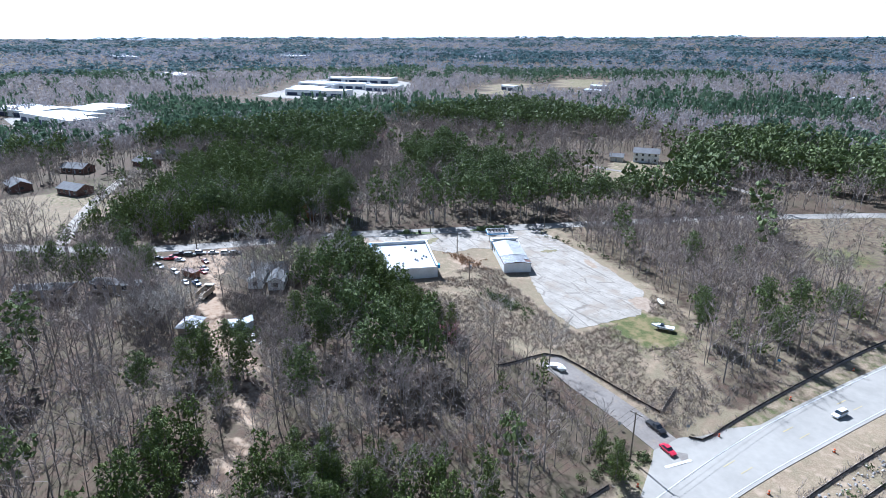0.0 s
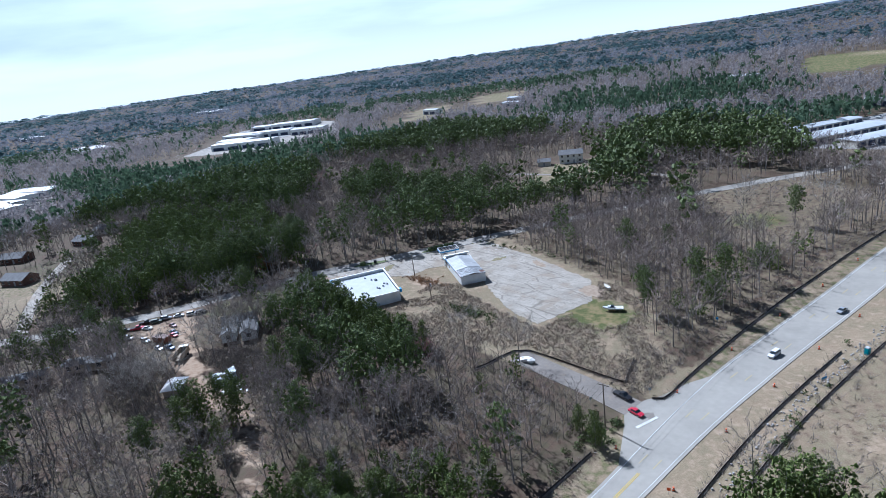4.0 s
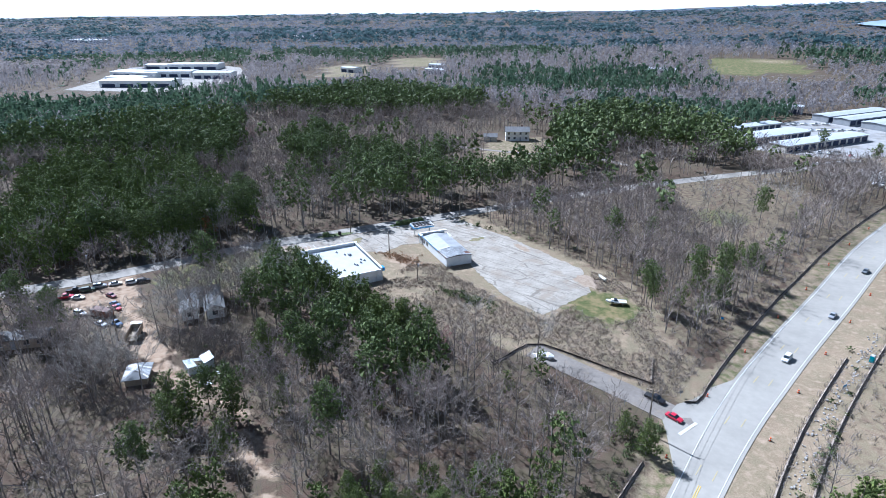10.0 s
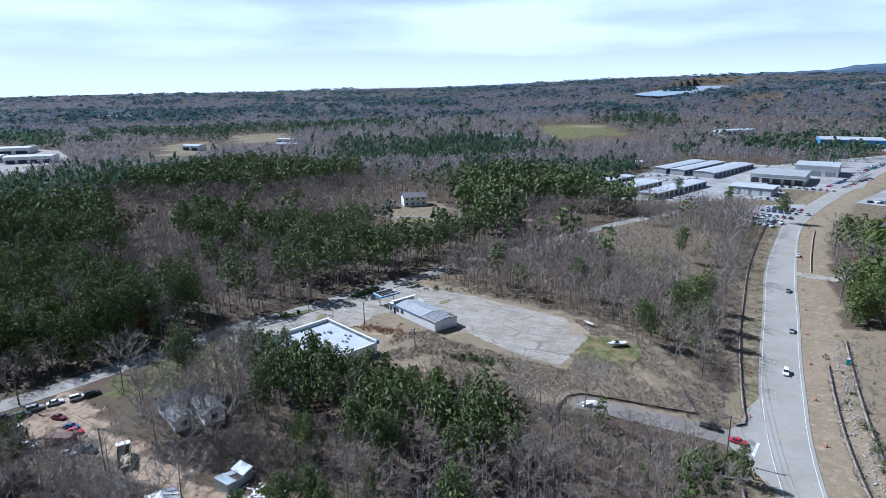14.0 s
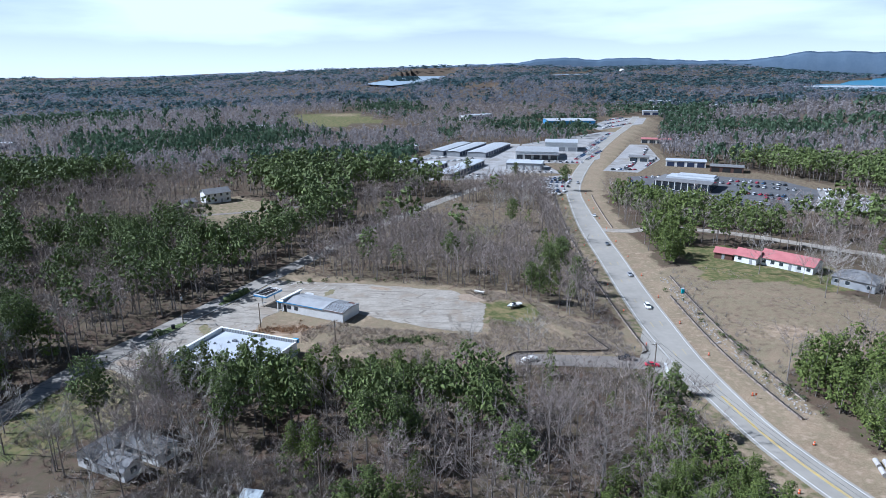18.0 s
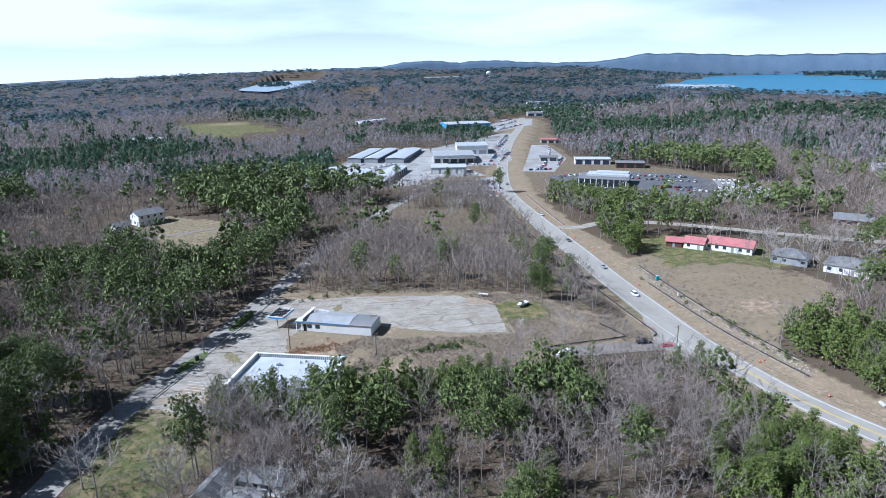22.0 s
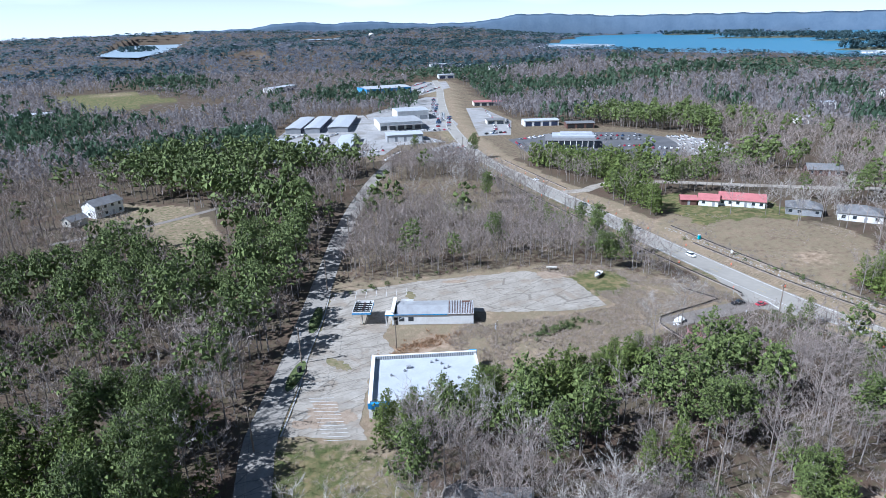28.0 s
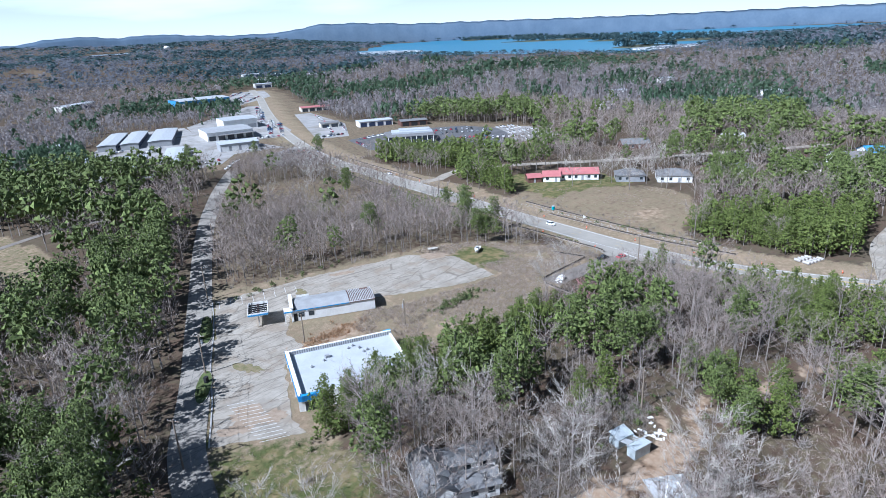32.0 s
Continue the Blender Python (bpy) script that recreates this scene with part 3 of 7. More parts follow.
def ragged(poly, step, most, seed):
    """An outline broken up as by crumbling edges."""
    rr, out = random.Random(seed), []
    for a, b in zip(poly, poly[1:] + poly[:1]):
        n = max(1, int(math.dist(a, b) / step))
        for i in range(n):
            out.append((a[0] + (b[0] - a[0]) * i / n + rr.uniform(-most, most) * (i > 0), a[1] + (b[1] - a[1]) * i / n + rr.uniform(-most, most) * (i > 0)))
    return out


slab("parking_lot", ragged(LOT, 1.1, 0.38, 3), 0.05, M_LOT, "bleached cracked parking lot of the closed shops", "pavement")

for k, (x, y, rx, ry, turn) in enumerate(((-24, 168, 4.5, 3.2, -20), (-52, 178.6, 4.0, 1.6, -20), (-67.6, 176.5, 1.4, 3.0, -20), (-107, 135.5, 4.5, 3.0, 60), (-103.5, 131.5, 3.0, 2.2, 10), (-110.5, 132.8, 3.4, 1.7, -30), (-98, 151, 1.6, 4.0, 20))):
    rr = random.Random(k)
    c, s = math.cos(radians(turn)), math.sin(radians(turn))
    ring = []
    for i in range(46):
        t, q = math.tau * i / 46, rr.uniform(0.55, 1.15)
        ring.append((x + c * math.cos(t) * rx * q - s * math.sin(t) * ry * q, y + s * math.cos(t) * rx * q + c * math.sin(t) * ry * q))
    slab("bare_soil_patch", ring, 0.062, M_GROUND_WEED if k in (2, 6) else M_GROUND_BARE, "patch of bare soil and weeds breaking through the lot", "ground")
slab("far_lot", MALL, 0.1, M_ASPHALT, "pale paved lots of a far business park", "pavement", step=30)
slab("far_lot", DEPOT, 0.1, M_ASPHALT, "pale paved yard of a far depot", "pavement", step=30)
kerb = strip("lot_kerb", smooth_line([(-116.4, 131.2), (-109.4, 144), (-102.9, 157.8), (-94.4, 173.2), (-86.6, 189.5)], 5), 0.14, 0.16, M_STONEPALE, "pale concrete kerb between the side road and the lot", "kerb")

# ---- lakes and distance ----
def water_material(name, tone):
    m = bpy.data.materials.new(name)
    m.use_nodes = True
    n, l = m.node_tree.nodes, m.node_tree.links
    b = n["Principled BSDF"]
    b.inputs["Base Color"].default_value = (*tone, 1)
    b.inputs["Specular IOR Level"].default_value = 0.2
    b.inputs["Roughness"].default_value, b.inputs["IOR"].default_value = 0.35, 1.33
    geo, t, bp = n.new("ShaderNodeNewGeometry"), n.new("ShaderNodeTexNoise"), n.new("ShaderNodeBump")
    t.inputs["Scale"].default_value, t.inputs["Detail"].default_value = 0.15, 5
    bp.inputs["Strength"].default_value, bp.inputs["Distance"].default_value = 0.4, 0.6
    l.new(geo.outputs["Position"], t.inputs["Vector"])
    l.new(t.outputs["Fac"], bp.inputs["Height"])
    l.new(bp.outputs[0], b.inputs["Normal"])
    return m


M_WATER = water_material("lake water", (0.04, 0.17, 0.27))
# bright sky reflected in the smaller lakes is painted as a paler base colour
M_GLARE = water_material("lake water with painted sky glare", (0.26, 0.33, 0.38))
for poly, level, wet, look_ in zip(LAKES, LAKE_LEVELS, (M_WATER, M_GLARE, M_GLARE, M_GLARE), ("wide blue", "pale glare-painted", "pale glare-painted", "pale glare-painted")):
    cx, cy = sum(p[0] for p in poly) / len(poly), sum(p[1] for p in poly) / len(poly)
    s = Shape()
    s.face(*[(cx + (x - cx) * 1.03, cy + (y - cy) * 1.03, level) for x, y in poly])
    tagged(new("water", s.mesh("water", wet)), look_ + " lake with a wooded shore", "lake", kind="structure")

# far hills: the haze over them is mixed into their blue base colour
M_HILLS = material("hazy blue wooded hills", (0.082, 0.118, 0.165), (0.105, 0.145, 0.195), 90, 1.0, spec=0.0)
HILL_AZ = [-110, -96, -84, -74, -66, -59, -52, -46, -43, -40, -37.5, -35, -32, -29, -26.5, -24, -21.7, -19.3, -17.5, -16, -14, -12, -9, -5, 0, 5, 20, 40, 60, 90, 110]
HILL_EL = [-0.3, -0.1, 0.45, 0.5, 0.5, 0.55, 0.65, 0.7, 0.72, 0.9, 1.0, 1.0, 0.5, 0.42, 0.46, 0.62, 0.75, 0.58, 0.72, 0.80, 0.62, 0.34, 0.28, 0.14, 0.05, -0.1, -0.58, -0.74, -0.82, -0.9, -0.95]
rows = []
for i in range(-109 * 4, 111 * 4):
    az = i / 4
    el = np.interp(az, HILL_AZ, HILL_EL) + 0.03 * math.sin(az * 2.1) + 0.02 * math.sin(az * 5.3 + 1)
    top = 70 + 3520 * math.tan(radians(el))
    x, y = seen_at(az, 4780)
    x2, y2 = seen_at(az, 4700)
    rows.append([(x2, y2, -20), (x2, y2, top - 16), (x, y, top), (x, y, -20)])
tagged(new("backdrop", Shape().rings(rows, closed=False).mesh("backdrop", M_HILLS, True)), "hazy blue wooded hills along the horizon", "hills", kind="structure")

# ---- loose-triangle tools ----
def blades(rng, centres, radii, count, size, flat=0.7, wide=0.5):
    """Small loose triangles in clumps: needles or leaves."""
    c = np.repeat(np.asarray(centres, float), count, 0)
    r = np.repeat(np.asarray(radii, float), count)[:, None]
    n = len(c)
    d = rng.normal(size=(n, 3))
    d /= np.linalg.norm(d, axis=1, keepdims=True)
    p = c + d * r * rng.uniform(0.3, 1.0, (n, 1)) * (1, 1, flat)
    u = rng.normal(size=(n, 3))
    u -= 0.75 * (u * d).sum(1, keepdims=True) * d
    u /= np.linalg.norm(u, axis=1, keepdims=True)
    w = np.cross(u, d)
    w /= np.linalg.norm(w, axis=1, keepdims=True) + 1e-6
    s = size * rng.uniform(0.6, 1.3, (n, 1))
    return np.stack([p + u * s, p - u * s * 0.6 + w * s * wide, p - u * s * 0.6 - w * s * wide], 1).reshape(-1, 3)


def foliage(rng, centres, radii, count, size, wide, heart):
    """Needle tufts in clumps round a crown's heart: small triangles that face outwards from it."""
    c = np.repeat(np.asarray(centres, float), count, 0)
    r = np.repeat(np.asarray(radii, float), count)[:, None]
    n = len(c)
    d = rng.normal(size=(n, 3))
    d /= np.linalg.norm(d, axis=1, keepdims=True)
    p = c + d * r * rng.uniform(0.5, 1.05, (n, 1)) * (1, 1, 0.9)
    out = p - np.asarray(heart, float)
    out /= np.linalg.norm(out, axis=1, keepdims=True) + 1e-6
    face = out * 0.75 + d * 0.75 + rng.normal(size=(n, 3)) * 0.42
    face /= np.linalg.norm(face, axis=1, keepdims=True)
    u = np.cross(face, rng.normal(size=(n, 3)))
    u /= np.linalg.norm(u, axis=1, keepdims=True) + 1e-6
    w = np.cross(face, u)
    s = size * rng.uniform(0.6, 1.3, (n, 1))
    return np.stack([p + u * s, p - u * s * 0.6 + w * s * wide, p - u * s * 0.6 - w * s * wide], 1).reshape(-1, 3)


def lumps(rng, centres, radii):
    """Dense uneven bodies of needle clumps, flattened, as loose triangles."""
    v = np.array([(1, 0, 0), (-0.5, 0.87, 0), (-0.5, -0.87, 0), (0, 0, 1.1), (0, 0, -0.8)], float)
    f = ((0, 1, 3), (1, 2, 3), (2, 0, 3), (1, 0, 4), (2, 1, 4), (0, 2, 4))
    out = []
    for c, r in zip(centres, radii):
        a = rng.uniform(0, 6.3)
        turn = np.array([(math.cos(a), math.sin(a), 0), (-math.sin(a), math.cos(a), 0), (0, 0, 1)])
        q = (v * rng.uniform(0.6, 1.3, (len(v), 1)) + rng.normal(0, 0.12, v.shape)) @ turn * r * (1, 1, 0.9) + np.asarray(c, float)
        out.append(q[np.array(f).ravel()])
    return np.concatenate(out)


def slivers(a, b, wide, rng):
    """Thin tapering triangles from points a to points b: twigs."""
    a, b = np.asarray(a, float), np.asarray(b, float)
    w = np.cross(b - a, rng.normal(size=a.shape))
    w /= np.linalg.norm(w, axis=1, keepdims=True) + 1e-6
    wide = np.asarray(wide, float).reshape(-1, 1) / 2
    return np.stack([a + w * wide, a - w * wide, b], 1).reshape(-1, 3)


def tri_faces(v):
    return np.arange(len(v)).reshape(-1, 3)


def tri_shape(s):
    """The corners of a shape's faces as loose triangles."""
    v, out = np.array(s.v), []
    for f in s.f:
        for i in range(1, len(f) - 1):
            out += [f[0], f[i], f[i + 1]]
    return v[out]



# ---- paints ----
def paint(name, c, rough=0.35, metal=0.0):
    return material(name, c, tuple(v * 0.9 for v in c), 1.5, rough, metal, spec=0.5)


PAINTS = {"white": paint("white car paint", (0.75, 0.76, 0.77)), "silver": paint("silver car paint", (0.45, 0.46, 0.48), 0.3, 0.4), "black": paint("black car paint", (0.02, 0.02, 0.023)),
          "red": paint("red car paint", (0.48, 0.02, 0.05)), "blue": paint("blue car paint", (0.04, 0.10, 0.22)), "grey": paint("grey car paint", (0.14, 0.15, 0.16)),
          "maroon": paint("maroon car paint", (0.16, 0.02, 0.03)), "green": paint("dark green car paint", (0.05, 0.08, 0.06))}
M_TYRE = material("tyre rubber", (0.02, 0.02, 0.02), (0.03, 0.03, 0.03), 1, 0.9)
M_RIM = material("alloy rim", (0.5, 0.5, 0.52), (0.4, 0.4, 0.42), 1, 0.35, 0.8)
M_LAMP = material("lamp glass", (0.8, 0.8, 0.78), (0.7, 0.7, 0.7), 1, 0.15)
M_TAIL = material("red lamp glass", (0.45, 0.02, 0.02), (0.4, 0.02, 0.02), 1, 0.2)
M_RUST = material("rusty steel", (0.22, 0.08, 0.05), (0.30, 0.13, 0.08), 1, 0.9)
M_ORANGE = material("orange barrel plastic", (0.75, 0.13, 0.03), (0.65, 0.11, 0.03), 1, 0.6)
M_TEAL = material("teal plastic", (0.02, 0.35, 0.42), (0.02, 0.30, 0.36), 1, 0.5)
M_FABRIC = material("black silt fabric", (0.035, 0.033, 0.03), (0.06, 0.05, 0.045), 2, 0.9)
M_SHRUB = material("shrub leaves", (0.06, 0.085, 0.03), (0.11, 0.13, 0.045), 2, 0.9, island=0.35)
M_DRY = material("dry brush", (0.25, 0.20, 0.155), (0.34, 0.285, 0.235), 3, 0.95, island=0.3)
M_GALV = material("galvanised roof sheet", (0.60, 0.62, 0.63), (0.46, 0.47, 0.47), 1.5, 0.4, 0.3)
M_CREAM = material("cream siding", (0.60, 0.57, 0.50), (0.52, 0.49, 0.43), 2, 0.8)
M_GREYWALL = material("grey metal wall", (0.33, 0.34, 0.35), (0.27, 0.28, 0.29), 3, 0.6)
M_NAVY = material("navy roller doors", (0.03, 0.045, 0.10), (0.04, 0.05, 0.08), 2, 0.6)
M_DARKLOT = material("dark dealer asphalt", (0.085, 0.085, 0.09), (0.13, 0.13, 0.13), 8, 0.9)
M_PALELOT = material("pale gravel and asphalt", (0.25, 0.245, 0.235), (0.35, 0.34, 0.325), 14, 0.9)
stained(M_PALELOT, (0.19, 0.17, 0.145), 22, 0.50, 0.62, 0.8)
M_SKYBLUE = material("sky blue metal wall", (0.07, 0.28, 0.55), (0.06, 0.24, 0.48), 4, 0.5)
M_STONE = material("pale riprap stone", (0.42, 0.40, 0.37), (0.32, 0.30, 0.28), 0.6, 0.95, island=0.25)
M_TARP = material("crumpled white sheet", (0.78, 0.77, 0.74), (0.62, 0.61, 0.58), 0.6, 0.7, bump=0.05)
M_PLANT = material("dry orange weeds", (0.30, 0.17, 0.09), (0.36, 0.25, 0.15), 2, 0.95, island=0.3)


# ---- vehicles ----
def car(name, colour, style, label, group="", plain=False):
    """A road vehicle along local x, bow to +x. style: sedan, suv, pickup or van."""
    L, W, H = {"sedan": (4.6, 1.8, 1.42), "suv": (4.8, 1.9, 1.72), "pickup": (5.6, 1.95, 1.82), "van": (5.2, 1.95, 2.0)}[style]
    root = thing(name, (0, 0, 0), 0, label, "car" if style != "pickup" else "pickup truck", group)
    belt = H * (0.62 if style in ("sedan", "van") else 0.6)
    prof = [(-0.5, 0.42, 0.86, 0.80), (-0.46, 0.24, 0.97, 0.95), (-0.25, 0.2, 1, 1), (0.2, 0.2, 1, 1), (0.30, 0.2, 0.99, 0.97), (0.46, 0.24, 0.95, 0.80), (0.5, 0.40, 0.82, 0.72)]
    rings = []
    for fx_, zb, w, zt in prof:
        x, hw, top = fx_ * L, W / 2 * w, belt * zt
        rings.append([(x, -hw * 0.9, zb), (x, -hw, zb + 0.18), (x, -hw, top - 0.12), (x, -hw * 0.88, top), (x, hw * 0.88, top), (x, hw, top - 0.12), (x, hw, zb + 0.18), (x, hw * 0.9, zb)])
    part("body", Shape().rings(rings), PAINTS[colour], root)
    a0, a1, b0, b1 = {"sedan": (-0.34, 0.22, -0.2, 0.08), "suv": (-0.48, 0.24, -0.42, 0.1), "pickup": (-0.1, 0.26, -0.06, 0.14), "van": (-0.49, 0.36, -0.46, 0.22)}[style]
    hw, tw = W / 2 * 0.88, W / 2 * 0.70
    g = Shape().rings([[(a0 * L, -hw, belt - 0.02), (a1 * L, -hw, belt - 0.02), (a1 * L, hw, belt - 0.02), (a0 * L, hw, belt - 0.02)],
                       [(b0 * L, -tw, H - 0.05), (b1 * L, -tw, H - 0.05), (b1 * L, tw, H - 0.05), (b0 * L, tw, H - 0.05)]])
    part("glazing", g, M_GLASS, root, "dark tinted glass")
    part("roof", Shape().box(((b0 + b1) / 2 * L, 0, H - 0.05), ((b1 - b0) * L * 1.03, tw * 2.05, 0.06), 0, 0.93), PAINTS[colour], root)
    if style == "pickup":
        part("bed", Shape().box((-0.31 * L, 0, belt - 0.015), (0.34 * L, W * 0.78, 0.02)), M_DARK, root, "dark open load bed")
    for x in (-0.31 * L, 0.31 * L):
        for y in (-W / 2 + 0.1, W / 2 - 0.1):
            wheel = part("wheel", Shape().tube((x, y - 0.11, 0.34), (x, y + 0.11, 0.34), 0.34, n=12), M_TYRE, root)
            side = 0.13 if y > 0 else -0.13
            if plain:
                continue
            part("rim", Shape().tube((x, y, 0.34), (x, y + side, 0.34), 0.2, n=8), M_RIM, wheel)
    for y in (-W * 0.33, W * 0.33):
        part("headlight", Shape().box((L * 0.475, y, belt * 0.62), (0.08, 0.34, 0.14)), M_LAMP, root)
        if plain:
            continue
        part("tail_light", Shape().box((-L * 0.49, y, belt * 0.66), (0.07, 0.26, 0.16)), M_TAIL, root)
    return root


def stand(x, y, turn, lift=0.0):
    return pose(x, y, hz(x, y) + lift, 0, 0, turn)


def true_size(ob):
    """For things drawn in metres, among those drawn in plan units."""
    ob.scale = (1 / K, 1 / K, 1 / K)
    return ob


def put(ob, x, y, turn, lift=0.0):
    ob.matrix_basis = stand(x, y, turn, lift)
    return true_size(ob)


put(car("pickup_truck", "black", "pickup", "black pickup truck waiting on the stub road"), 9.5, 128.6, -8, 0.08)
put(car("red_car", "red", "sedan", "bright red sedan waiting at the stop line"), 14.6, 125.2, -12, 0.08)
put(car("white_suv", "white", "suv", "white sport utility vehicle driving on the highway", "traffic"), 27.5, 160, -97, 0.12)
put(car("silver_car", "silver", "sedan", "silver sedan driving on the highway", "traffic"), 32.5, 188, -98, 0.12)
put(car("grey_car", "grey", "sedan", "grey sedan driving on the highway", "traffic"), 36.0, 222, -98, 0.12)
put(car("silver_car", "silver", "suv", "silver wagon driving on the far highway", "traffic"), 62, 352, -113, 0.12)
put(car("white_car", "white", "sedan", "white sedan driving on the highway by the bend", "traffic"), 45.5, 268, 80, 0.12)
for colour, style, x, y, a, words in (
        ("silver", "suv", -128.9, 83.5, 55, "silver wagon parked on the dirt yard"), ("white", "sedan", -127.1, 86.9, 60, "white sedan parked on the dirt yard"),
        ("white", "suv", -124.2, 90.2, 62, "white wagon parked by the yard gate"), ("black", "suv", -122.6, 92.6, 62, "black wagon parked by the yard gate"),
        ("maroon", "sedan", -120.5, 82.6, 8, "maroon sedan parked on bare earth"), ("blue", "sedan", -114.5, 80.8, 10, "dark blue sedan parked in the yard"),
        ("red", "sedan", -112.2, 79.8, 12, "dark red coupe parked beside a container"), ("white", "suv", -116.3, 72.9, 15, "white wagon parked in front of a pine"),
        ("blue", "pickup", -104.0, 75.8, 8, "blue pickup truck parked by the drive"), ("silver", "sedan", -106.5, 73.5, 10, "silver sedan parked in weeds"),
        ("black", "sedan", -131.5, 71.5, 60, "black sedan in a row of parked cars"), ("red", "pickup", -129.3, 74.6, 60, "red pickup in a row of parked cars"),
        ("black", "pickup", -131.5, 78.0, 60, "black pickup in a row of parked cars"), ("green", "suv", -129.0, 80.4, 60, "dark green wagon in a row of parked cars"),
        ("black", "sedan", -127.0, 68.5, 20, "black sedan parked under thin trees"), ("grey", "suv", -123.6, 70.2, 20, "grey wagon parked under thin trees"),
        ("white", "sedan", -126.2, 76.6, 40, "white car half hidden beside the road")):
    put(car(f"{colour}_car", colour, style, words, "yard cars"), x, y, a, 0.02)


# ---- the closed white shop ----
shop = thing("white_shop", (-85.2, 131.9, -1.75), -25, "closed white shop with a flat white roof and blue fascia", "shop")
WX, WY, WT = 22.6, 17.8, 4.35
for nm, c, s in (("wall", (0, -WY / 2 + 0.15, 0), (WX, 0.3, WT)), ("wall", (WX / 2 - 0.15, 0, 0), (0.3, WY - 0.6, WT)), ("wall", (0, WY / 2 - 0.15, 0), (WX, 0.3, WT + 0.55)), ("wall", (-WX / 2 + 0.15, 0, 0), (0.3, WY - 0.6, WT + 0.55))):
    w = part(nm, Shape().box(c, s), M_WHITE, shop)
    along = 0 if s[0] > s[1] else 1
    side = 1 if c[1 - along] > 0 else -1
    for i in range(int(max(s[0], s[1]) / 1.25)):
        q = -max(s[0], s[1]) / 2 + 0.7 + i * 1.25
        p = [0, 0, 0.1]
        p[along], p[1 - along] = q, c[1 - along] + side * 0.17
        sz = [0.08, 0.08, s[2] - 0.2]
        part("panel_rib", Shape().box(p, sz), M_WHITE, w)
part("roof_membrane", Shape().box((0, 0, WT - 0.55), (WX - 0.62, WY - 0.62, 0.25)), M_MEMBRANE, shop, "bright white roof membrane")
for c, s in (((0, WY / 2 - 0.15, WT + 0.55), (WX + 0.2, 0.5, 0.1)), ((-WX / 2 + 0.15, 0, WT + 0.55), (0.32, WY - 0.8, 0.1)), ((0, -WY / 2 + 0.15, WT), (WX + 0.1, 0.4, 0.08)), ((WX / 2 - 0.15, 0, WT), (0.4, WY - 0.8, 0.08))):
    part("coping", Shape().box(c, s), M_WHITE, shop)
part("fascia", Shape().box((-WX / 2 - 0.25, 0, WT - 0.75), (0.42, WY + 1.0, 1.25)), M_BLUE, shop, "blue ribbed metal fascia")
ret = part("fascia_return", Shape().box((-WX / 2 + 1.9, -WY / 2 - 0.35, WT - 0.75), (3.8, 0.65, 1.25)), M_BLUE, shop, "blue ribbed metal fascia")
for i in range(12):
    part("fascia_rib", Shape().box((-WX / 2 + 0.2 + i * 0.31, -WY / 2 - 0.70, WT - 0.72), (0.1, 0.06, 1.18)), M_SKYBLUE, ret)
part("fascia_end", Shape().box((WX / 2 - 0.6, WY / 2 + 0.35, WT - 0.4), (1.6, 0.65, 1.0)), M_BLUE, shop, "blue ribbed metal fascia")
part("fascia_cap", Shape().box((-WX / 2 - 0.24, 0, WT + 0.5), (0.44, WY + 1.0, 0.1)), M_WHITE, shop)
for i in range(44):
    part("parapet_rib", Shape().box((-WX / 2 + 0.6 + i * 0.495, WY / 2 - 0.36, WT - 0.25), (0.2, 0.1, 0.78)), M_GREYWALL, shop)
for i in range(46):
    part("front_rib", Shape().box((-WX / 2 - 0.49, -WY / 2 - 0.2 + i * 0.4, WT - 0.7), (0.05, 0.12, 1.15)), M_SKYBLUE, shop)
for y in (-WY / 2 + 0.3, -3, 3, WY / 2 - 0.3):
    part("column", Shape().box((-WX / 2 - 0.22, y, 0), (0.4, 0.4, WT - 0.75)), M_WHITE, shop)
for i in range(5):
    part("shopfront_window", Shape().box((-WX / 2 - 0.02, -6.6 + i * 3.3, 0.5), (0.12, 2.9, 2.4)), M_GLASS, shop)
part("side_window", Shape().box((-WX / 2 + 2.2, -WY / 2 - 0.02, 0.4), (3.0, 0.12, 2.6)), M_GLASS, shop)
part("side_door", Shape().box((6.5, -WY / 2 - 0.02, 0), (1.0, 0.1, 2.1)), M_GREYWALL, shop)
for x, y in ((-7.4, 1.6), (-4.0, 4.3), (-4.6, 3.2), (1.2, 6.2), (3.4, 5.4), (3.9, 3.4), (4.8, 3.9), (6.6, -0.6), (2.3, 6.9), (-1.0, -4)):
    part("roof_vent", Shape().box((x, y, WT - 0.3), (0.5, 0.5, 0.3), 20).tube((x, y, WT), (x, y, WT + 0.25), 0.14, n=8), M_GREYWALL, shop)
part("roof_unit", Shape().box((-3.7, 4.4, WT - 0.3), (1.0, 0.8, 0.55), 10).tube((-3.7, 4.4, WT + 0.25), (-3.7, 4.4, WT + 0.33), 0.3, n=10), M_GREYWALL, shop)
part("downpipe", Shape().tube((WX / 2 + 0.05, -6, 0), (WX / 2 + 0.05, -6, WT), 0.07), M_GREYWALL, shop)

# ---- the small white building with a half-stripped roof ----
diner = thing("long_white_building", (-68.4, 160.7, 0), -29.7, "long white building with a grey metal roof, stripped at one end", "building")
for c, s in (((0, -3.9, 0), (20.6, 0.25, 2.9)), ((0, 3.9, 0), (20.6, 0.25, 2.6)), ((10.2, 0, 0), (0.25, 7.5, 2.9)), ((-10.2, 0, 0), (0.25, 7.5, 3.5))):
    part("wall", Shape().box(c, s), M_WHITE, diner)
rf = Shape()
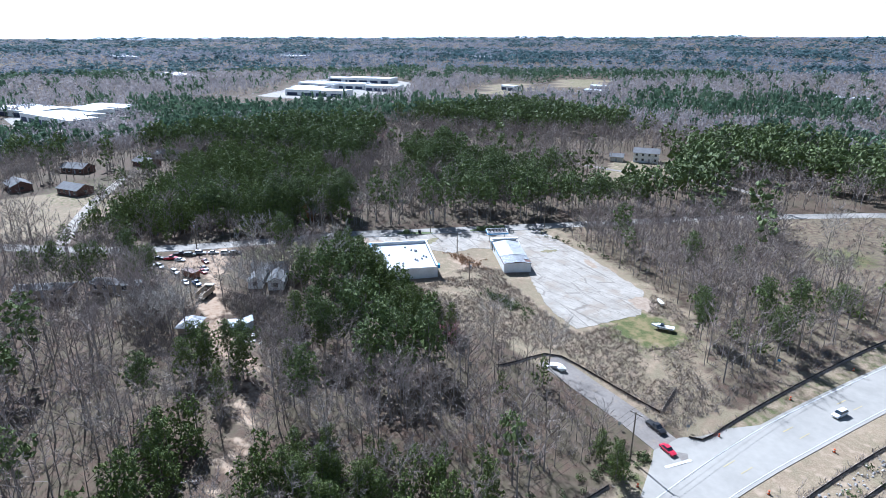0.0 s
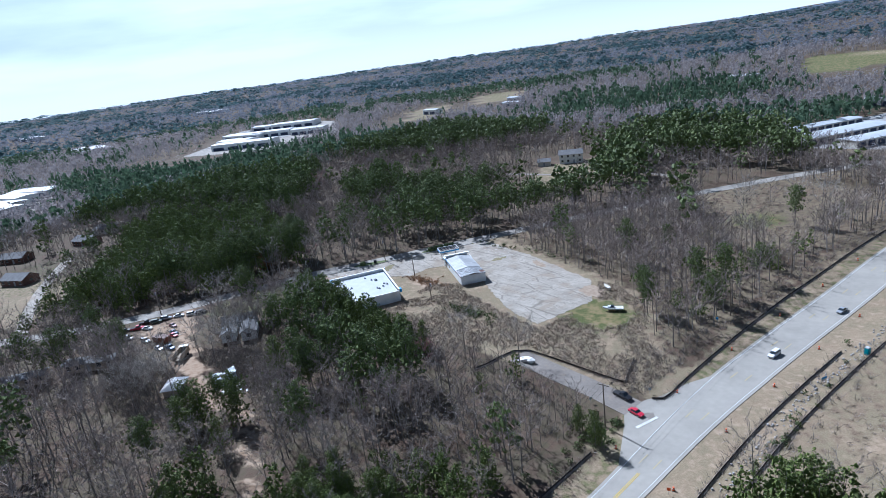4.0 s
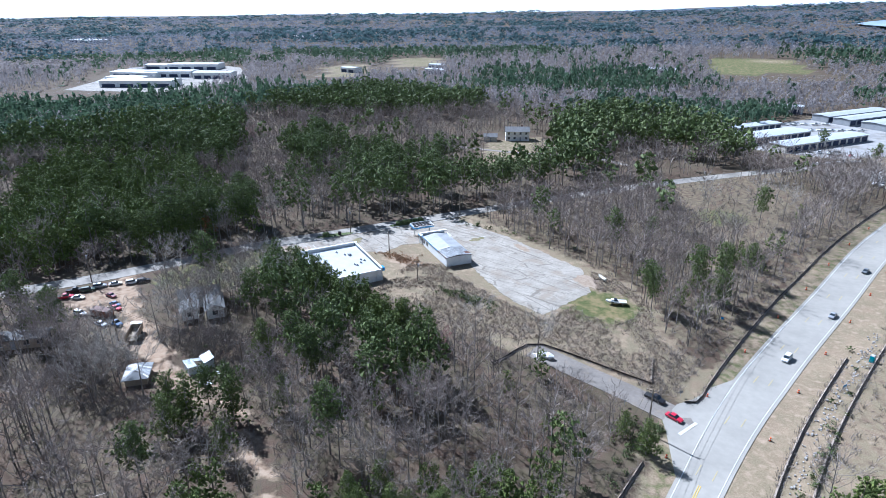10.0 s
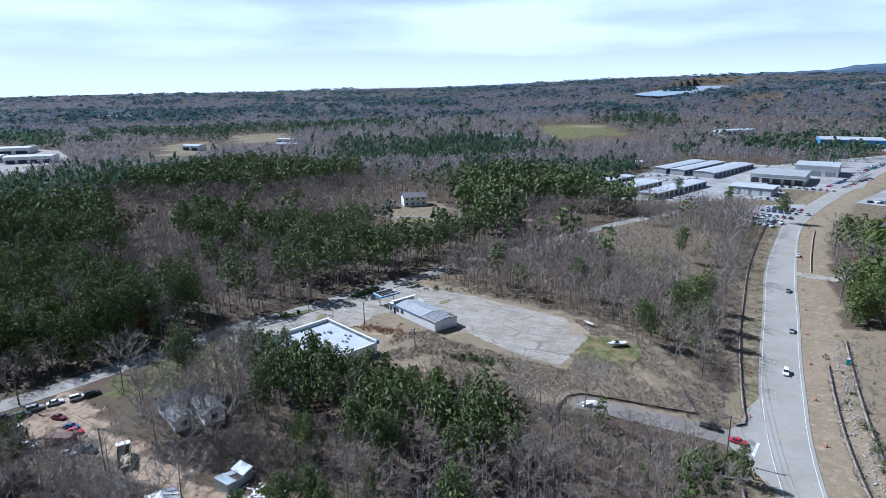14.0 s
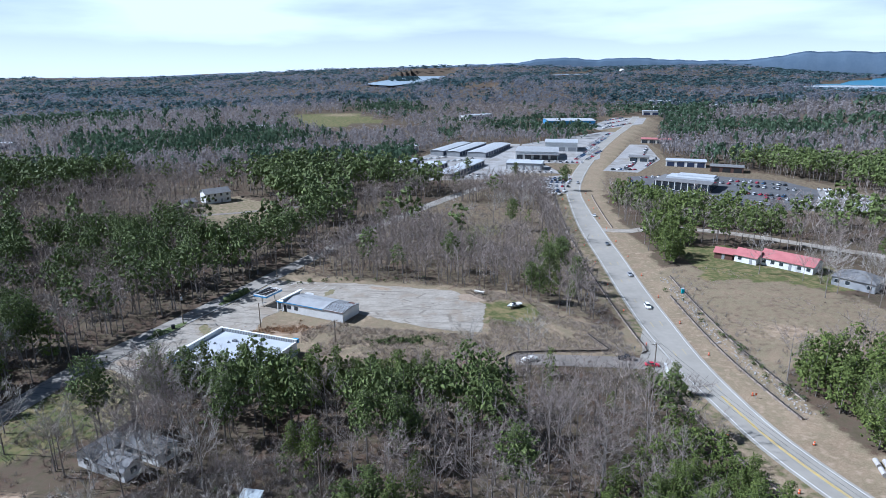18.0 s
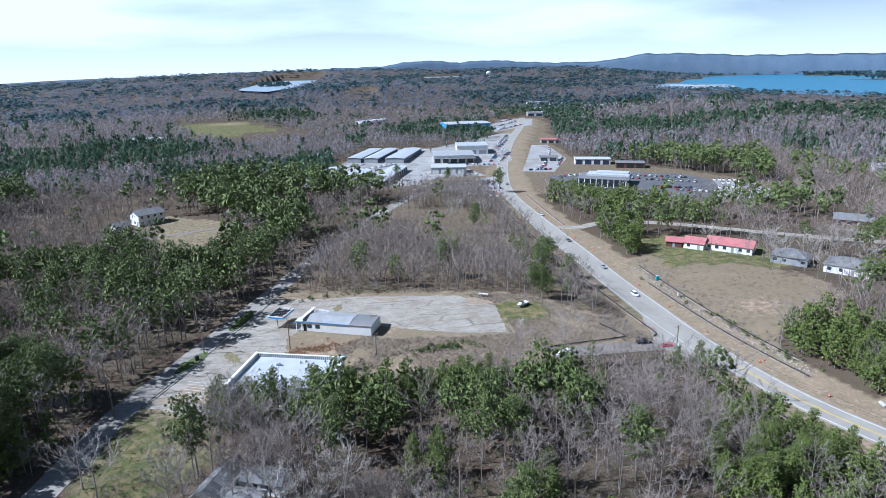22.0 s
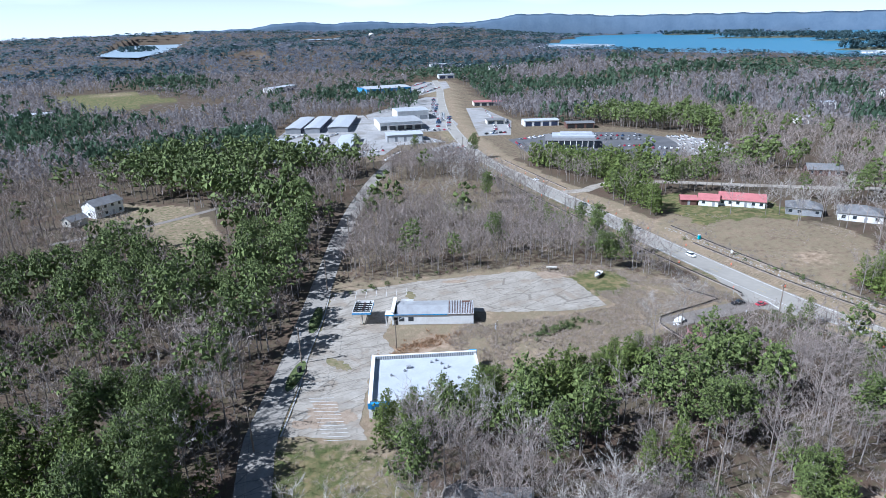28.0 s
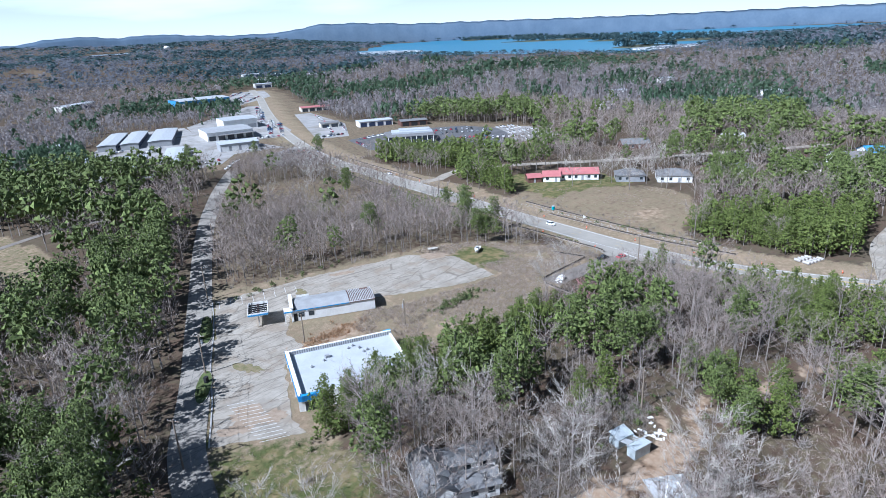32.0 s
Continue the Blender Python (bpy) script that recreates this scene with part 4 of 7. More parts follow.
rf.rings([[(x, -4.2, 2.95), (x, 0, 3.5), (x, 4.2, 2.85), (x, 4.2, 2.7), (x, 0, 3.35), (x, -4.2, 2.8)] for x in (-9.4, 4.0)])
roof = part("metal_roof", rf, M_METALROOF, diner, "grey standing-seam metal roof")
for i in range(11):
    x = -9.2 + i * 1.3
    part("seam", Shape().rings([[(x + d, -4.2, 2.95), (x + d, 0, 3.5), (x + d, 4.2, 2.85), (x + d, 4.2, 2.88), (x + d, 0, 3.53), (x + d, -4.2, 2.98)] for d in (0, 0.05)]), M_METALROOF, roof)
under = part("stripped_roof", Shape().rings([[(x, -4.2, 2.85), (x, 0, 3.3), (x, 4.2, 2.75), (x, 4.2, 2.65), (x, 0, 3.2), (x, -4.2, 2.75)] for x in (4.0, 10.4)]), M_BROWN, diner, "bare brown roof deck with loose white slats")
for i in range(15):
    x, cut = 4.3 + i * 0.42, (0 if i < 8 or i > 12 else 1.6)
    part("roof_slat", Shape().rings([[(x + d, -4.2 + i % 3 * 0.2, 2.9), (x + d, 0, 3.36), (x + d, 4.1 - cut, 2.82 + cut * 0.13), (x + d, 4.1 - cut, 2.89 + cut * 0.13), (x + d, 0, 3.43), (x + d, -4.2 + i % 3 * 0.2, 2.97)] for d in (0, 0.2)]), M_GALV, under)
part("parapet", Shape().box((-10.2, 0, 3.5), (0.9, 8.8, 0.35)), M_WHITE, diner)
part("porch_roof", Shape().box((-11.0, -3.2, 2.7), (2.2, 2.6, 0.3)), M_WHITE, diner)
part("porch_trim", Shape().box((-11.0, -4.53, 2.68), (2.3, 0.06, 0.34)), M_BLUE, diner, "blue trim board")
part("eave_trim", Shape().box((-3.0, -4.24, 2.72), (13.4, 0.05, 0.2)), M_BLUE, diner, "blue trim board")
for x in (-11.9, -10.3):
    part("porch_post", Shape().box((x, -4.3, 0), (0.2, 0.2, 2.7)), M_WHITE, diner)
for x in (-8.0, -5.6):
    part("window", Shape().box((x, -4.04, 1.0), (1.3, 0.08, 1.1)), M_GLASS, diner)
part("door", Shape().box((-9.4, -4.04, 0), (0.9, 0.08, 2.05)), M_DARK, diner)
part("roof_rail", Shape().box((-7, 4.1, 2.9), (3.2, 0.08, 0.5)), M_WHITE, diner)

# ---- the fuel canopy, its roof sheets gone ----
canopy = thing("fuel_canopy", (-84.6, 168.7, 0), -30, "open steel fuel canopy frame with blue and white fascia", "canopy")
for c, s in (((0, -3.4, 3.2), (4.6, 0.12, 0.75)), ((0, 3.4, 3.2), (4.6, 0.12, 0.75)), ((-2.3, 0, 3.2), (0.12, 6.7, 0.75)), ((2.3, 0, 3.2), (0.12, 6.7, 0.75))):
    part("fascia", Shape().box(c, s), M_WHITE, canopy)
for c, s in (((0, -3.48, 3.22), (4.7, 0.05, 0.4)), ((-2.38, 0, 3.22), (0.05, 6.9, 0.4)), ((2.38, 0, 3.22), (0.05, 6.9, 0.4))):
    part("fascia_stripe", Shape().box(c, s), M_SKYBLUE, canopy, "sky blue stripe")
for y in (-2.3, -1.1, 0, 1.1, 2.3):
    part("beam", Shape().box((0, y, 3.45), (4.5, 0.26, 0.3)), M_DARK, canopy)
for x in (-1.5, 1.5):
    part("cross_beam", Shape().box((x, 0, 3.76), (0.2, 6.6, 0.12)), M_DARK, canopy)
part("main_beam", Shape().box((0, 0, 3.12), (0.35, 6.7, 0.36)), M_BROWN, canopy)
part("ceiling_sheet", Shape().box((0, 0, 3.08), (4.4, 6.6, 0.04)), M_WHITE, canopy)
for y in (-2.6, 2.6):
    part("post", Shape().box((0, y, 0), (0.28, 0.28, 3.1)), M_CREAM, canopy)
part("pump_island", Shape().box((0, 0, 0.05), (1.0, 6.0, 0.18)), M_LOT, canopy)

# ---- planters and kerbs of the lot ----
lrng = random.Random(5)
for (x, y, a, ln), shrubs in (((-95.8, 174.2, 63, 14), 5), ((-107.8, 150.8, 58, 13), 1)):
    isl = thing("planter_island", (x, y, hz(x, y)), a, "kerbed grass island with clipped round shrubs by the road", "planter")
    ring = [(math.cos(t) * ln / 2, math.sin(t) * 1.5) for t in [math.tau * i / 24 for i in range(24)]]
    part("kerb", Shape().rings([[(p * k, q * k, z) for p, q in ring] for k, z in ((1.04, -0.1), (1.04, 0.2), (1.0, 0.22))]), M_LOT, isl)
    part("grass_bed", Shape().face(*[(p * 0.98, q * 0.98, 0.235) for p, q in ring]), M_SHRUB, isl)
    for i in range(shrubs):
        b = Shape()
        b.blob((-ln * 0.3 + i * 2.0 + 1, lrng.uniform(-0.3, 0.3), 0.8), (1.25, 1.15, 0.95), lrng, 10, 0.15)
        v = np.concatenate([tri_shape(b), blades(np.random.default_rng(i), [(-ln * 0.3 + i * 2.0 + 1, 0, 0.9)], [1.25], 160, 0.16, 0.8)])
        o = new("shrub", array_mesh("shrub", v, tri_faces(v), M_SHRUB))
        o.parent = isl
sign_box = thing("roadside_box", (-106.6, 152.0, hz(-106, 152)), 30, "dark utility box on the grass island", "utility box")
part("cabinet", Shape().box((0, 0, 0.2), (0.9, 0.6, 1.1), 0, 0.95), M_DARK, sign_box)
part("lid", Shape().box((0, 0, 1.3), (1.0, 0.7, 0.08)), M_DARK, sign_box)


# ---- boats ----
def boat(name, long, label, group="", cabin=True, tone=None):
    root = thing(name, (0, 0, 0), 0, label, "boat", group)
    rings, W = [], long * 0.17
    for t, w, keel, deck in ((0, 0.9, 0.35, 1.3), (0.3, 1.0, 0.3, 1.3), (0.6, 0.95, 0.35, 1.4), (0.85, 0.55, 0.6, 1.55), (1.0, 0.04, 1.1, 1.65)):
        x = (t - 0.5) * long
        rings.append([(x, 0, keel), (x, -W * w * 0.75, keel + 0.3), (x, -W * w, deck), (x, W * w, deck), (x, W * w * 0.75, keel + 0.3)])
    part("hull", Shape().rings(rings), tone or PAINTS["white"], root)
    part("cockpit", Shape().box((-long * 0.22, 0, 1.29), (long * 0.4, W * 1.5, 0.05)), M_CREAM, root)
    if cabin:
        part("cabin", Shape().box((long * 0.1, 0, 1.3), (long * 0.34, W * 1.4, 0.65), 0, 0.72), PAINTS["white"], root)
        part("windscreen", Shape().box((long * 0.03, 0, 1.6), (long * 0.2, W * 1.35, 0.5), 0, 0.7), M_GLASS, root)
        for sy in ((-1, 1) if not group else ()):
            part("rail", Shape().tube((long * 0.2, sy * W * 0.6, 2.0), (long * 0.46, sy * 0.1, 2.1), 0.03), M_RIM, root)
    part("stripe", Shape().box((-long * 0.12, 0, 1.08), (long * 0.7, W * 1.99, 0.1)), PAINTS["black"], root)
    for x in (-long * 0.3, long * 0.2):
        part("support", Shape().box((x, 0, 0), (0.3, W * 1.5, 0.5)), M_WOOD, root)
    return root


put(boat("cabin_cruiser", 7.2, "white cabin cruiser boat standing on the grass by the trees"), -12.6, 160.3, 212)
put(boat("small_boat", 4.4, "small open boat abandoned at the edge of the parking lot", cabin=False, tone=M_CREAM), -21.5, 171.3, 150)

# ---- poles and wires ----
def utility_pole(x, y, turn, tall=9.6, arms=1, drum=False, lamp=False, label="weathered wooden utility pole with a crossarm"):
    root = thing("utility_pole", (x, y, hz(x, y)), turn, label, "utility pole", "utility poles")
    part("pole", Shape().tube((0, 0, -0.5), (0, 0, tall), 0.17, 0.11, 8), M_POLE, root)
    for i in range(arms):
        arm = part("crossarm", Shape().box((0, 0.13, tall - 0.5 - i * 0.9), (2.3, 0.1, 0.13)), M_POLE, root)
        for q in (-1.05, -0.45, 0.45, 1.05):
            part("insulator", Shape().tube((q, 0.13, tall - 0.37 - i * 0.9), (q, 0.13, tall - 0.2 - i * 0.9), 0.045, 0.03, 6), M_LAMP, arm)
    if drum:
        part("transformer", Shape().tube((0.3, 0.3, tall - 2.2), (0.3, 0.3, tall - 1.3), 0.24, n=10), M_GREYWALL, root, "grey transformer drum")
    if lamp:
        part("lamp_arm", Shape().tube((0, 0, tall - 0.2), (1.6, 0, tall + 0.2), 0.04), M_GREYWALL, root)
        part("lamp_head", Shape().box((1.8, 0, tall + 0.12), (0.7, 0.3, 0.15)), M_GREYWALL, root)
    return Vector((x, y, hz(x, y) + tall - 0.2))


def wires(points, offsets=(-1.0, 0.0, 1.0), sag=0.9, label="thin black overhead power lines between the poles"):
    root = thing("power_line", tuple(points[0]), 0, label, "power line")
    for o in offsets:
        s, run = Shape(), []
        for a, b in zip(points, points[1:]):
            w = (b - a)
            nrm = Vector((-w.y, w.x, 0)).normalized() * o
            for i in range(11):
                t = i / 10
                p = a.lerp(b, t) + nrm - Vector((0, 0, sag * 4 * t * (1 - t))) - points[0]
                ring = [p + Vector((0.022 * math.cos(q), 0, 0.022 * math.sin(q))) if abs(w.y) > abs(w.x) else p + Vector((0, 0.022 * math.cos(q), 0.022 * math.sin(q))) for q in (0, 2.1, 4.2)]
                run.append(ring)
        part("wire", s.rings(run, cap=False), M_DARK, root)


hp = [utility_pole(*q) for q in ((18.5, 62, 10), (12, 118.3, 8), (12.6, 173, 8), (15.8, 204.5, 8), (23, 250, 8), (34, 300, 20), (52, 350, 25))]
wires(hp)
sp = [utility_pole(*q) for q in ((-134.2, 83.7, -60, 9.6, 1, True), (-121.7, 129.2, -60), (-105.1, 155.5, -60, 9.2, 1, True), (-86.5, 192.5, -60), (-66, 229, -60), (-43, 266, -60), (-12, 310, -55))]
wires(sp, (-0.8, 0.8))
yp = [utility_pole(-95.3, 72.3, 20, 9.0), utility_pole(-59.3, 81.0, 60, 8.6, 1), utility_pole(-12, 52, 60, 8.5)]
wires([sp[0]] + yp + [hp[0]], (-0.3, 0.3), 1.2)
utility_pole(-83.4, 151.2, 0, 7.2, 0, False, True, "wooden lot lamp pole beside the orange weeds")
utility_pole(-62.4, 140.0, 40, 6.4, 1, True, False, "short wooden pole with an old meter and trailing cables")
tagged(bpy.data.objects["utility_pole"], group="utility poles")


# ---- houses ----
def house(name, x, y, turn, w, d, h, rise, wall, roofing, label, hip=False, windows=3, category="house", chimney=False, lift=0.0, group=""):
    root = thing(name, (x, y, hz(x, y) + lift), turn, label, category, group)
    body = Shape()
    body.box((0, 0, -0.4), (w, d, h + 0.4))
    if not hip:
        for sx in (-w / 2, w / 2):
            body.rings([[(sx * k, -d / 2, h), (sx * k, d / 2, h), (sx * k, 0, h + rise)] for k in (1.0, 0.97)])
    part("wall", body, wall, root)
    e, t = 0.45, 0.14
    if hip:
        i = min(w, d) * 0.5
        r = Shape()
        low = [(-w / 2 - e, -d / 2 - e, h - 0.05), (w / 2 + e, -d / 2 - e, h - 0.05), (w / 2 + e, d / 2 + e, h - 0.05), (-w / 2 - e, d / 2 + e, h - 0.05)]
        ridge = [(-w / 2 + i, -0.05, h + rise), (w / 2 - i, -0.05, h + rise), (w / 2 - i, 0.05, h + rise), (-w / 2 + i, 0.05, h + rise)]
        r.rings([[(a, b, c - t) for a, b, c in low], low, ridge])
        part("roof", r, roofing, root)
    else:
        for sy in (-1, 1):
            r = Shape()
            drop = rise * e / (d / 2)
            r.rings([[(sx, 0, h + rise + 0.02), (sx, sy * (d / 2 + e), h - drop + 0.02), (sx, sy * (d / 2 + e), h - drop + t), (sx, 0, h + rise + t)] for sx in (-w / 2 - e, w / 2 + e)])
            part("roof", r, roofing, root)
    for sy in (-1, 1):
        for i in range(windows):
            q = -w / 2 + w * (i + 0.5) / windows
            if sy < 0 and i == windows // 2:
                part("door", Shape().box((q, sy * (d / 2 + 0.02), 0), (0.95, 0.08, 2.05)), M_GREYWALL, root)
                continue
            win = part("window", Shape().box((q, sy * (d / 2 + 0.02), 0.95), (1.2, 0.08, 1.25)), M_GLASS, root)
            part("window_sill", Shape().box((q, sy * (d / 2 + 0.06), 0.85), (1.4, 0.03, 0.09)), M_WHITE, win)
            part("window_head", Shape().box((q, sy * (d / 2 + 0.06), 2.2), (1.4, 0.03, 0.09)), M_WHITE, win)
    for sx in (-1, 1):
        part("end_window", Shape().box((sx * (w / 2 + 0.02), 0, 0.95), (0.08, 1.2, 1.2)), M_GLASS, root)
    if chimney:
        part("chimney", Shape().box((w * 0.2, d * 0.15, h), (0.8, 0.8, rise + 0.9)), M_BROWN, root)
    return root


old = house("old_house", -98.2, 95.2, 60, 9.6, 5.0, 2.7, 1.7, M_WHITE, M_SHINGLE, "abandoned white house with grey shingle roofs among bare trees")
for c, s, n in (((3.1, -6.6, 0), (4.2, 8.0, 2.5), "wing"), ((-2.7, -5.9, 0), (3.8, 6.6, 2.3), "porch_wing")):
    wing = part(n, Shape().box(c, s), M_WHITE, old)
    for sx in (-1, 1):
        part("wing_roof", Shape().rings([[(c[0], y, s[2] + 1.2), (c[0] + sx * (s[0] / 2 + 0.4), y, s[2] - 0.1), (c[0] + sx * (s[0] / 2 + 0.4), y, s[2] + 0.03), (c[0], y, s[2] + 1.33)] for y in (c[1] - s[1] / 2 - 0.4, c[1] + s[1] / 2 + 0.6)]), M_SHINGLE, wing)
        for dy in (-2.0, 0.6):
            part("wing_window", Shape().box((c[0] + sx * (s[0] / 2 + 0.02), c[1] + dy, 0.9), (0.08, 1.1, 1.1)), M_GLASS, wing)
    for sy in (0.03, -1):
        part("wing_gable", Shape().rings([[(c[0] - s[0] / 2, y, s[2]), (c[0] + s[0] / 2, y, s[2]), (c[0], y, s[2] + 1.15)] for y in (c[1] - s[1] / 2 + 0.02, c[1] - s[1] / 2 + 0.12)]), M_WHITE, wing) if sy < 0 else None
    part("end_window", Shape().box((c[0], c[1] - s[1] / 2 - 0.02, 1), (1.2, 0.08, 1.1)), M_GLASS, wing)
part("torn_patch", Shape().rings([[(-2.6, -0.3, 4.55), (0.4, -0.3, 4.55), (0.9, -2.6, 2.92), (-2.2, -2.5, 2.99)], [(-2.6, -0.3, 4.60), (0.4, -0.3, 4.60), (0.9, -2.6, 2.97), (-2.2, -2.5, 3.04)]]), M_METALROOF, old, "worn paler patch of shingles")

M_SHEDBLUE = material("pale weathered blue sheet metal", (0.50, 0.56, 0.58), (0.38, 0.42, 0.43), 1.2, 0.55, metal=0.1, axes=(1, 1, 0.3))
shed = thing("split_shed", (-70.3, 77.4, hz(-70, 77)), 76, "half-collapsed pale blue metal shed with an open middle bay", "shed")
for c, s, dz in (((-2.2, 0, 0), (2.0, 4.4, 2.2), -0.15), ((2.3, 0.2, 0), (2.4, 4.0, 1.9), 0.75)):
    for sx in (-1, 1):
        part("bay_wall", Shape().box((c[0] + sx * s[0] / 2, c[1], 0), (0.08, s[1], s[2])), M_SHEDBLUE, shed)
    for sy in (-1, 1):
        part("bay_wall", Shape().box((c[0], c[1] + sy * (s[1] / 2 - 0.04), 0), (s[0] - 0.09, 0.08, s[2])), M_SHEDBLUE, shed)
    roof = part("bay_roof", Shape().rings([[(c[0] - s[0] / 2 - 0.2, y, s[2] + 0.05), (c[0] + s[0] / 2 + 0.2, y, s[2] + dz), (c[0] + s[0] / 2 + 0.2, y, s[2] + dz + 0.08), (c[0] - s[0] / 2 - 0.2, y, s[2] + 0.13)] for y in (c[1] - s[1] / 2 - 0.2, c[1] + s[1] / 2 + 0.2)]), M_SHEDBLUE, shed, "corrugated roof sheet")
    for i in range(8):
        y = c[1] - s[1] / 2 + i * s[1] / 7
        part("corrugation", Shape().tube((c[0] - s[0] / 2 - 0.2, y, s[2] + 0.14), (c[0] + s[0] / 2 + 0.2, y, s[2] + dz + 0.09), 0.05, n=4), M_GALV, roof)
for i in range(6):
    part("rafter", Shape().tube((-1.2, -1.9 + i * 0.75, 2.2), (1.1, -1.9 + i * 0.75, 1.6), 0.06, n=4), M_WOOD, shed)
part("loose_sheet", Shape().rings([[(-1.1, 0.3, 2.25), (1.0, 0.3, 1.75), (1.0, 2.0, 1.7), (-1.1, 2.0, 2.15)], [(-1.1, 0.3, 2.29), (1.0, 0.3, 1.79), (1.0, 2.0, 1.74), (-1.1, 2.0, 2.19)]]), M_GALV, shed, "loose bent roof sheet")
part("back_wall", Shape().box((0, -1.9, 0), (2.3, 0.1, 1.8)), M_SHEDBLUE, shed)
shed.scale = (0.8, 0.8, 0.85)
hut = thing("hip_roofed_hut", (-76.8, 67.6, hz(-77, 68)), -38, "weathered barn with a patched white metal hip roof", "barn")
part("wall", Shape().box((0, 0, 0), (6.4, 4.8, 2.2)), M_WOOD, hut)
part("roof", Shape().rings([[(-3.7, -3, 2.1), (3.7, -3, 2.1), (3.7, 3, 2.1), (-3.7, 3, 2.1)], [(-3.7, -3, 2.2), (3.7, -3, 2.2), (3.7, 3, 2.2), (-3.7, 3, 2.2)], [(-1.6, -0.1, 3.9), (1.6, -0.1, 3.9), (1.6, 0.1, 3.9), (-1.6, 0.1, 3.9)]]), M_METALROOF, hut, "streaky grey metal roof")
for i in range(9):
    for sy in (-1, 1):
        x = -3.5 + i * 0.8
        k = 0.43
        top_, low_ = 3.93 - 0.12 * ((i * 7) % 3), 2.24 + 0.1 * ((i * 5) % 2)
        part("roof_sheet", Shape().rings([[(x, sy * 2.95, low_), (x + 0.7, sy * 2.95, low_), (x * k + 0.36, sy * 0.25, top_), (x * k, sy * 0.25, top_)], [(x, sy * 2.95, low_ + 0.05), (x + 0.7, sy * 2.95, low_ + 0.05), (x * k + 0.36, sy * 0.25, top_ + 0.05), (x * k, sy * 0.25, top_ + 0.05)]]), (M_GALV, M_METALROOF, M_METALROOF, M_GALV, M_TARP)[(i * 7 + sy * 3) % 5], hut)
hut.scale = (0.86, 0.86, 0.74)

trailer = thing("timber_trailer", (-94.2, 75.6, hz(-94, 75)), -42, "open timber-sided trailer heaped with scrap wood", "trailer")
part("floor", Shape().box((0, 0, 0.7), (6.2, 2.4, 0.15)), M_WOOD, trailer)
for c, s in (((0, -1.15, 0.85), (6.2, 0.1, 1.3)), ((0, 1.15, 0.85), (6.2, 0.1, 1.3)), ((-3.05, 0, 0.85), (0.1, 2.2, 1.6))):
    part("side_board", Shape().box(c, s), M_WOOD, trailer)
part("cab_roof", Shape().box((-2.6, 0, 2.4), (1.3, 2.5, 0.12)), M_TARP, trailer)
for i in range(14):
    part("scrap_plank", Shape().box((-1.6 + i * 0.3, lrng.uniform(-0.5, 0.5), 0.9 + 0.04 * i), (lrng.uniform(1.2, 2.4), 0.25, 0.08), lrng.uniform(0, 180)), M_WOOD, trailer)
for x in (-1.6, 1.6):
    for y in (-1.1, 1.1):
        part("wheel", Shape().tube((x, y - 0.13, 0.42), (x, y + 0.13, 0.42), 0.42, n=10), M_TYRE, trailer)
container = thing("red_container", (-111.6, 76.2, hz(-111, 76)), 22, "low rusty red steel container among parked cars", "container")
part("body", Shape().box((0, 0, 0), (5.2, 2.2, 1.7)), M_RUST, container)
for i in range(12):
    part("rib", Shape().box((-2.4 + i * 0.43, -1.13, 0.1), (0.14, 0.06, 1.5)), M_RUST, container)
part("rim", Shape().box((0, 0, 1.7), (5.3, 2.3, 0.08)), M_BROWN, container)

for x, y, a in ((-119.5, 41, 62), (-112.2, 57.5, 50)):
    house("mobile_home", x, y, a, 14, 4.2, 2.5, 0.6, M_WOOD, M_SHINGLE, "long weathered mobile home with a metal roof under pines", windows=5, category="mobile home", group="mobile homes")

white_heap = thing("white_sheet_heap", (-15.0, 127.6, hz(-15.0, 127.6)), 15, "crumpled white sheet over a heap beside the stub road", "heap")
hs = Shape()
hs.blob((0, 0, 0.5), (1.9, 1.1, 0.7), lrng, 12, 0.3)
part("sheet", hs, M_TARP, white_heap)
for i in range(6):
    b = Shape()
    b.blob((lrng.uniform(-3.5, 3.5), lrng.uniform(-1.6, 1.6), 0.1), (0.5, 0.4, 0.25), lrng, 6, 0.3)
    part("scrap", b, M_TARP, white_heap)
rub = thing("rubble_heap", (-64.6, 76.2, hz(-64, 76)), 0, "scattered white rubble and boards beside the shed", "rubble")
for i in range(26):
    part("board", Shape().box((lrng.gauss(0, 1.6), lrng.gauss(0, 1.2), 0.02 + 0.02 * (i % 5)), (lrng.uniform(0.4, 1.2), lrng.uniform(0.2, 0.6), 0.12), lrng.uniform(0, 180)), M_TARP, rub)

farm = house("farmhouse", -141.5, 321.5, 35, 13, 8.5, 5.2, 2.0, M_WHITE, M_SHINGLE, "white two-storey farmhouse with a dark roof in a clearing", windows=4, chimney=True)
for i in range(4):
    part("upper_window", Shape().box((-4.9 + i * 3.25, -4.28, 3.6), (1.1, 0.08, 1.2)), M_GLASS, farm)
house("farm_garage", -152, 310, 35, 7, 6, 2.6, 1.4, M_CREAM, M_SHINGLE, "small pale garage beside the farmhouse", windows=1, category="garage")

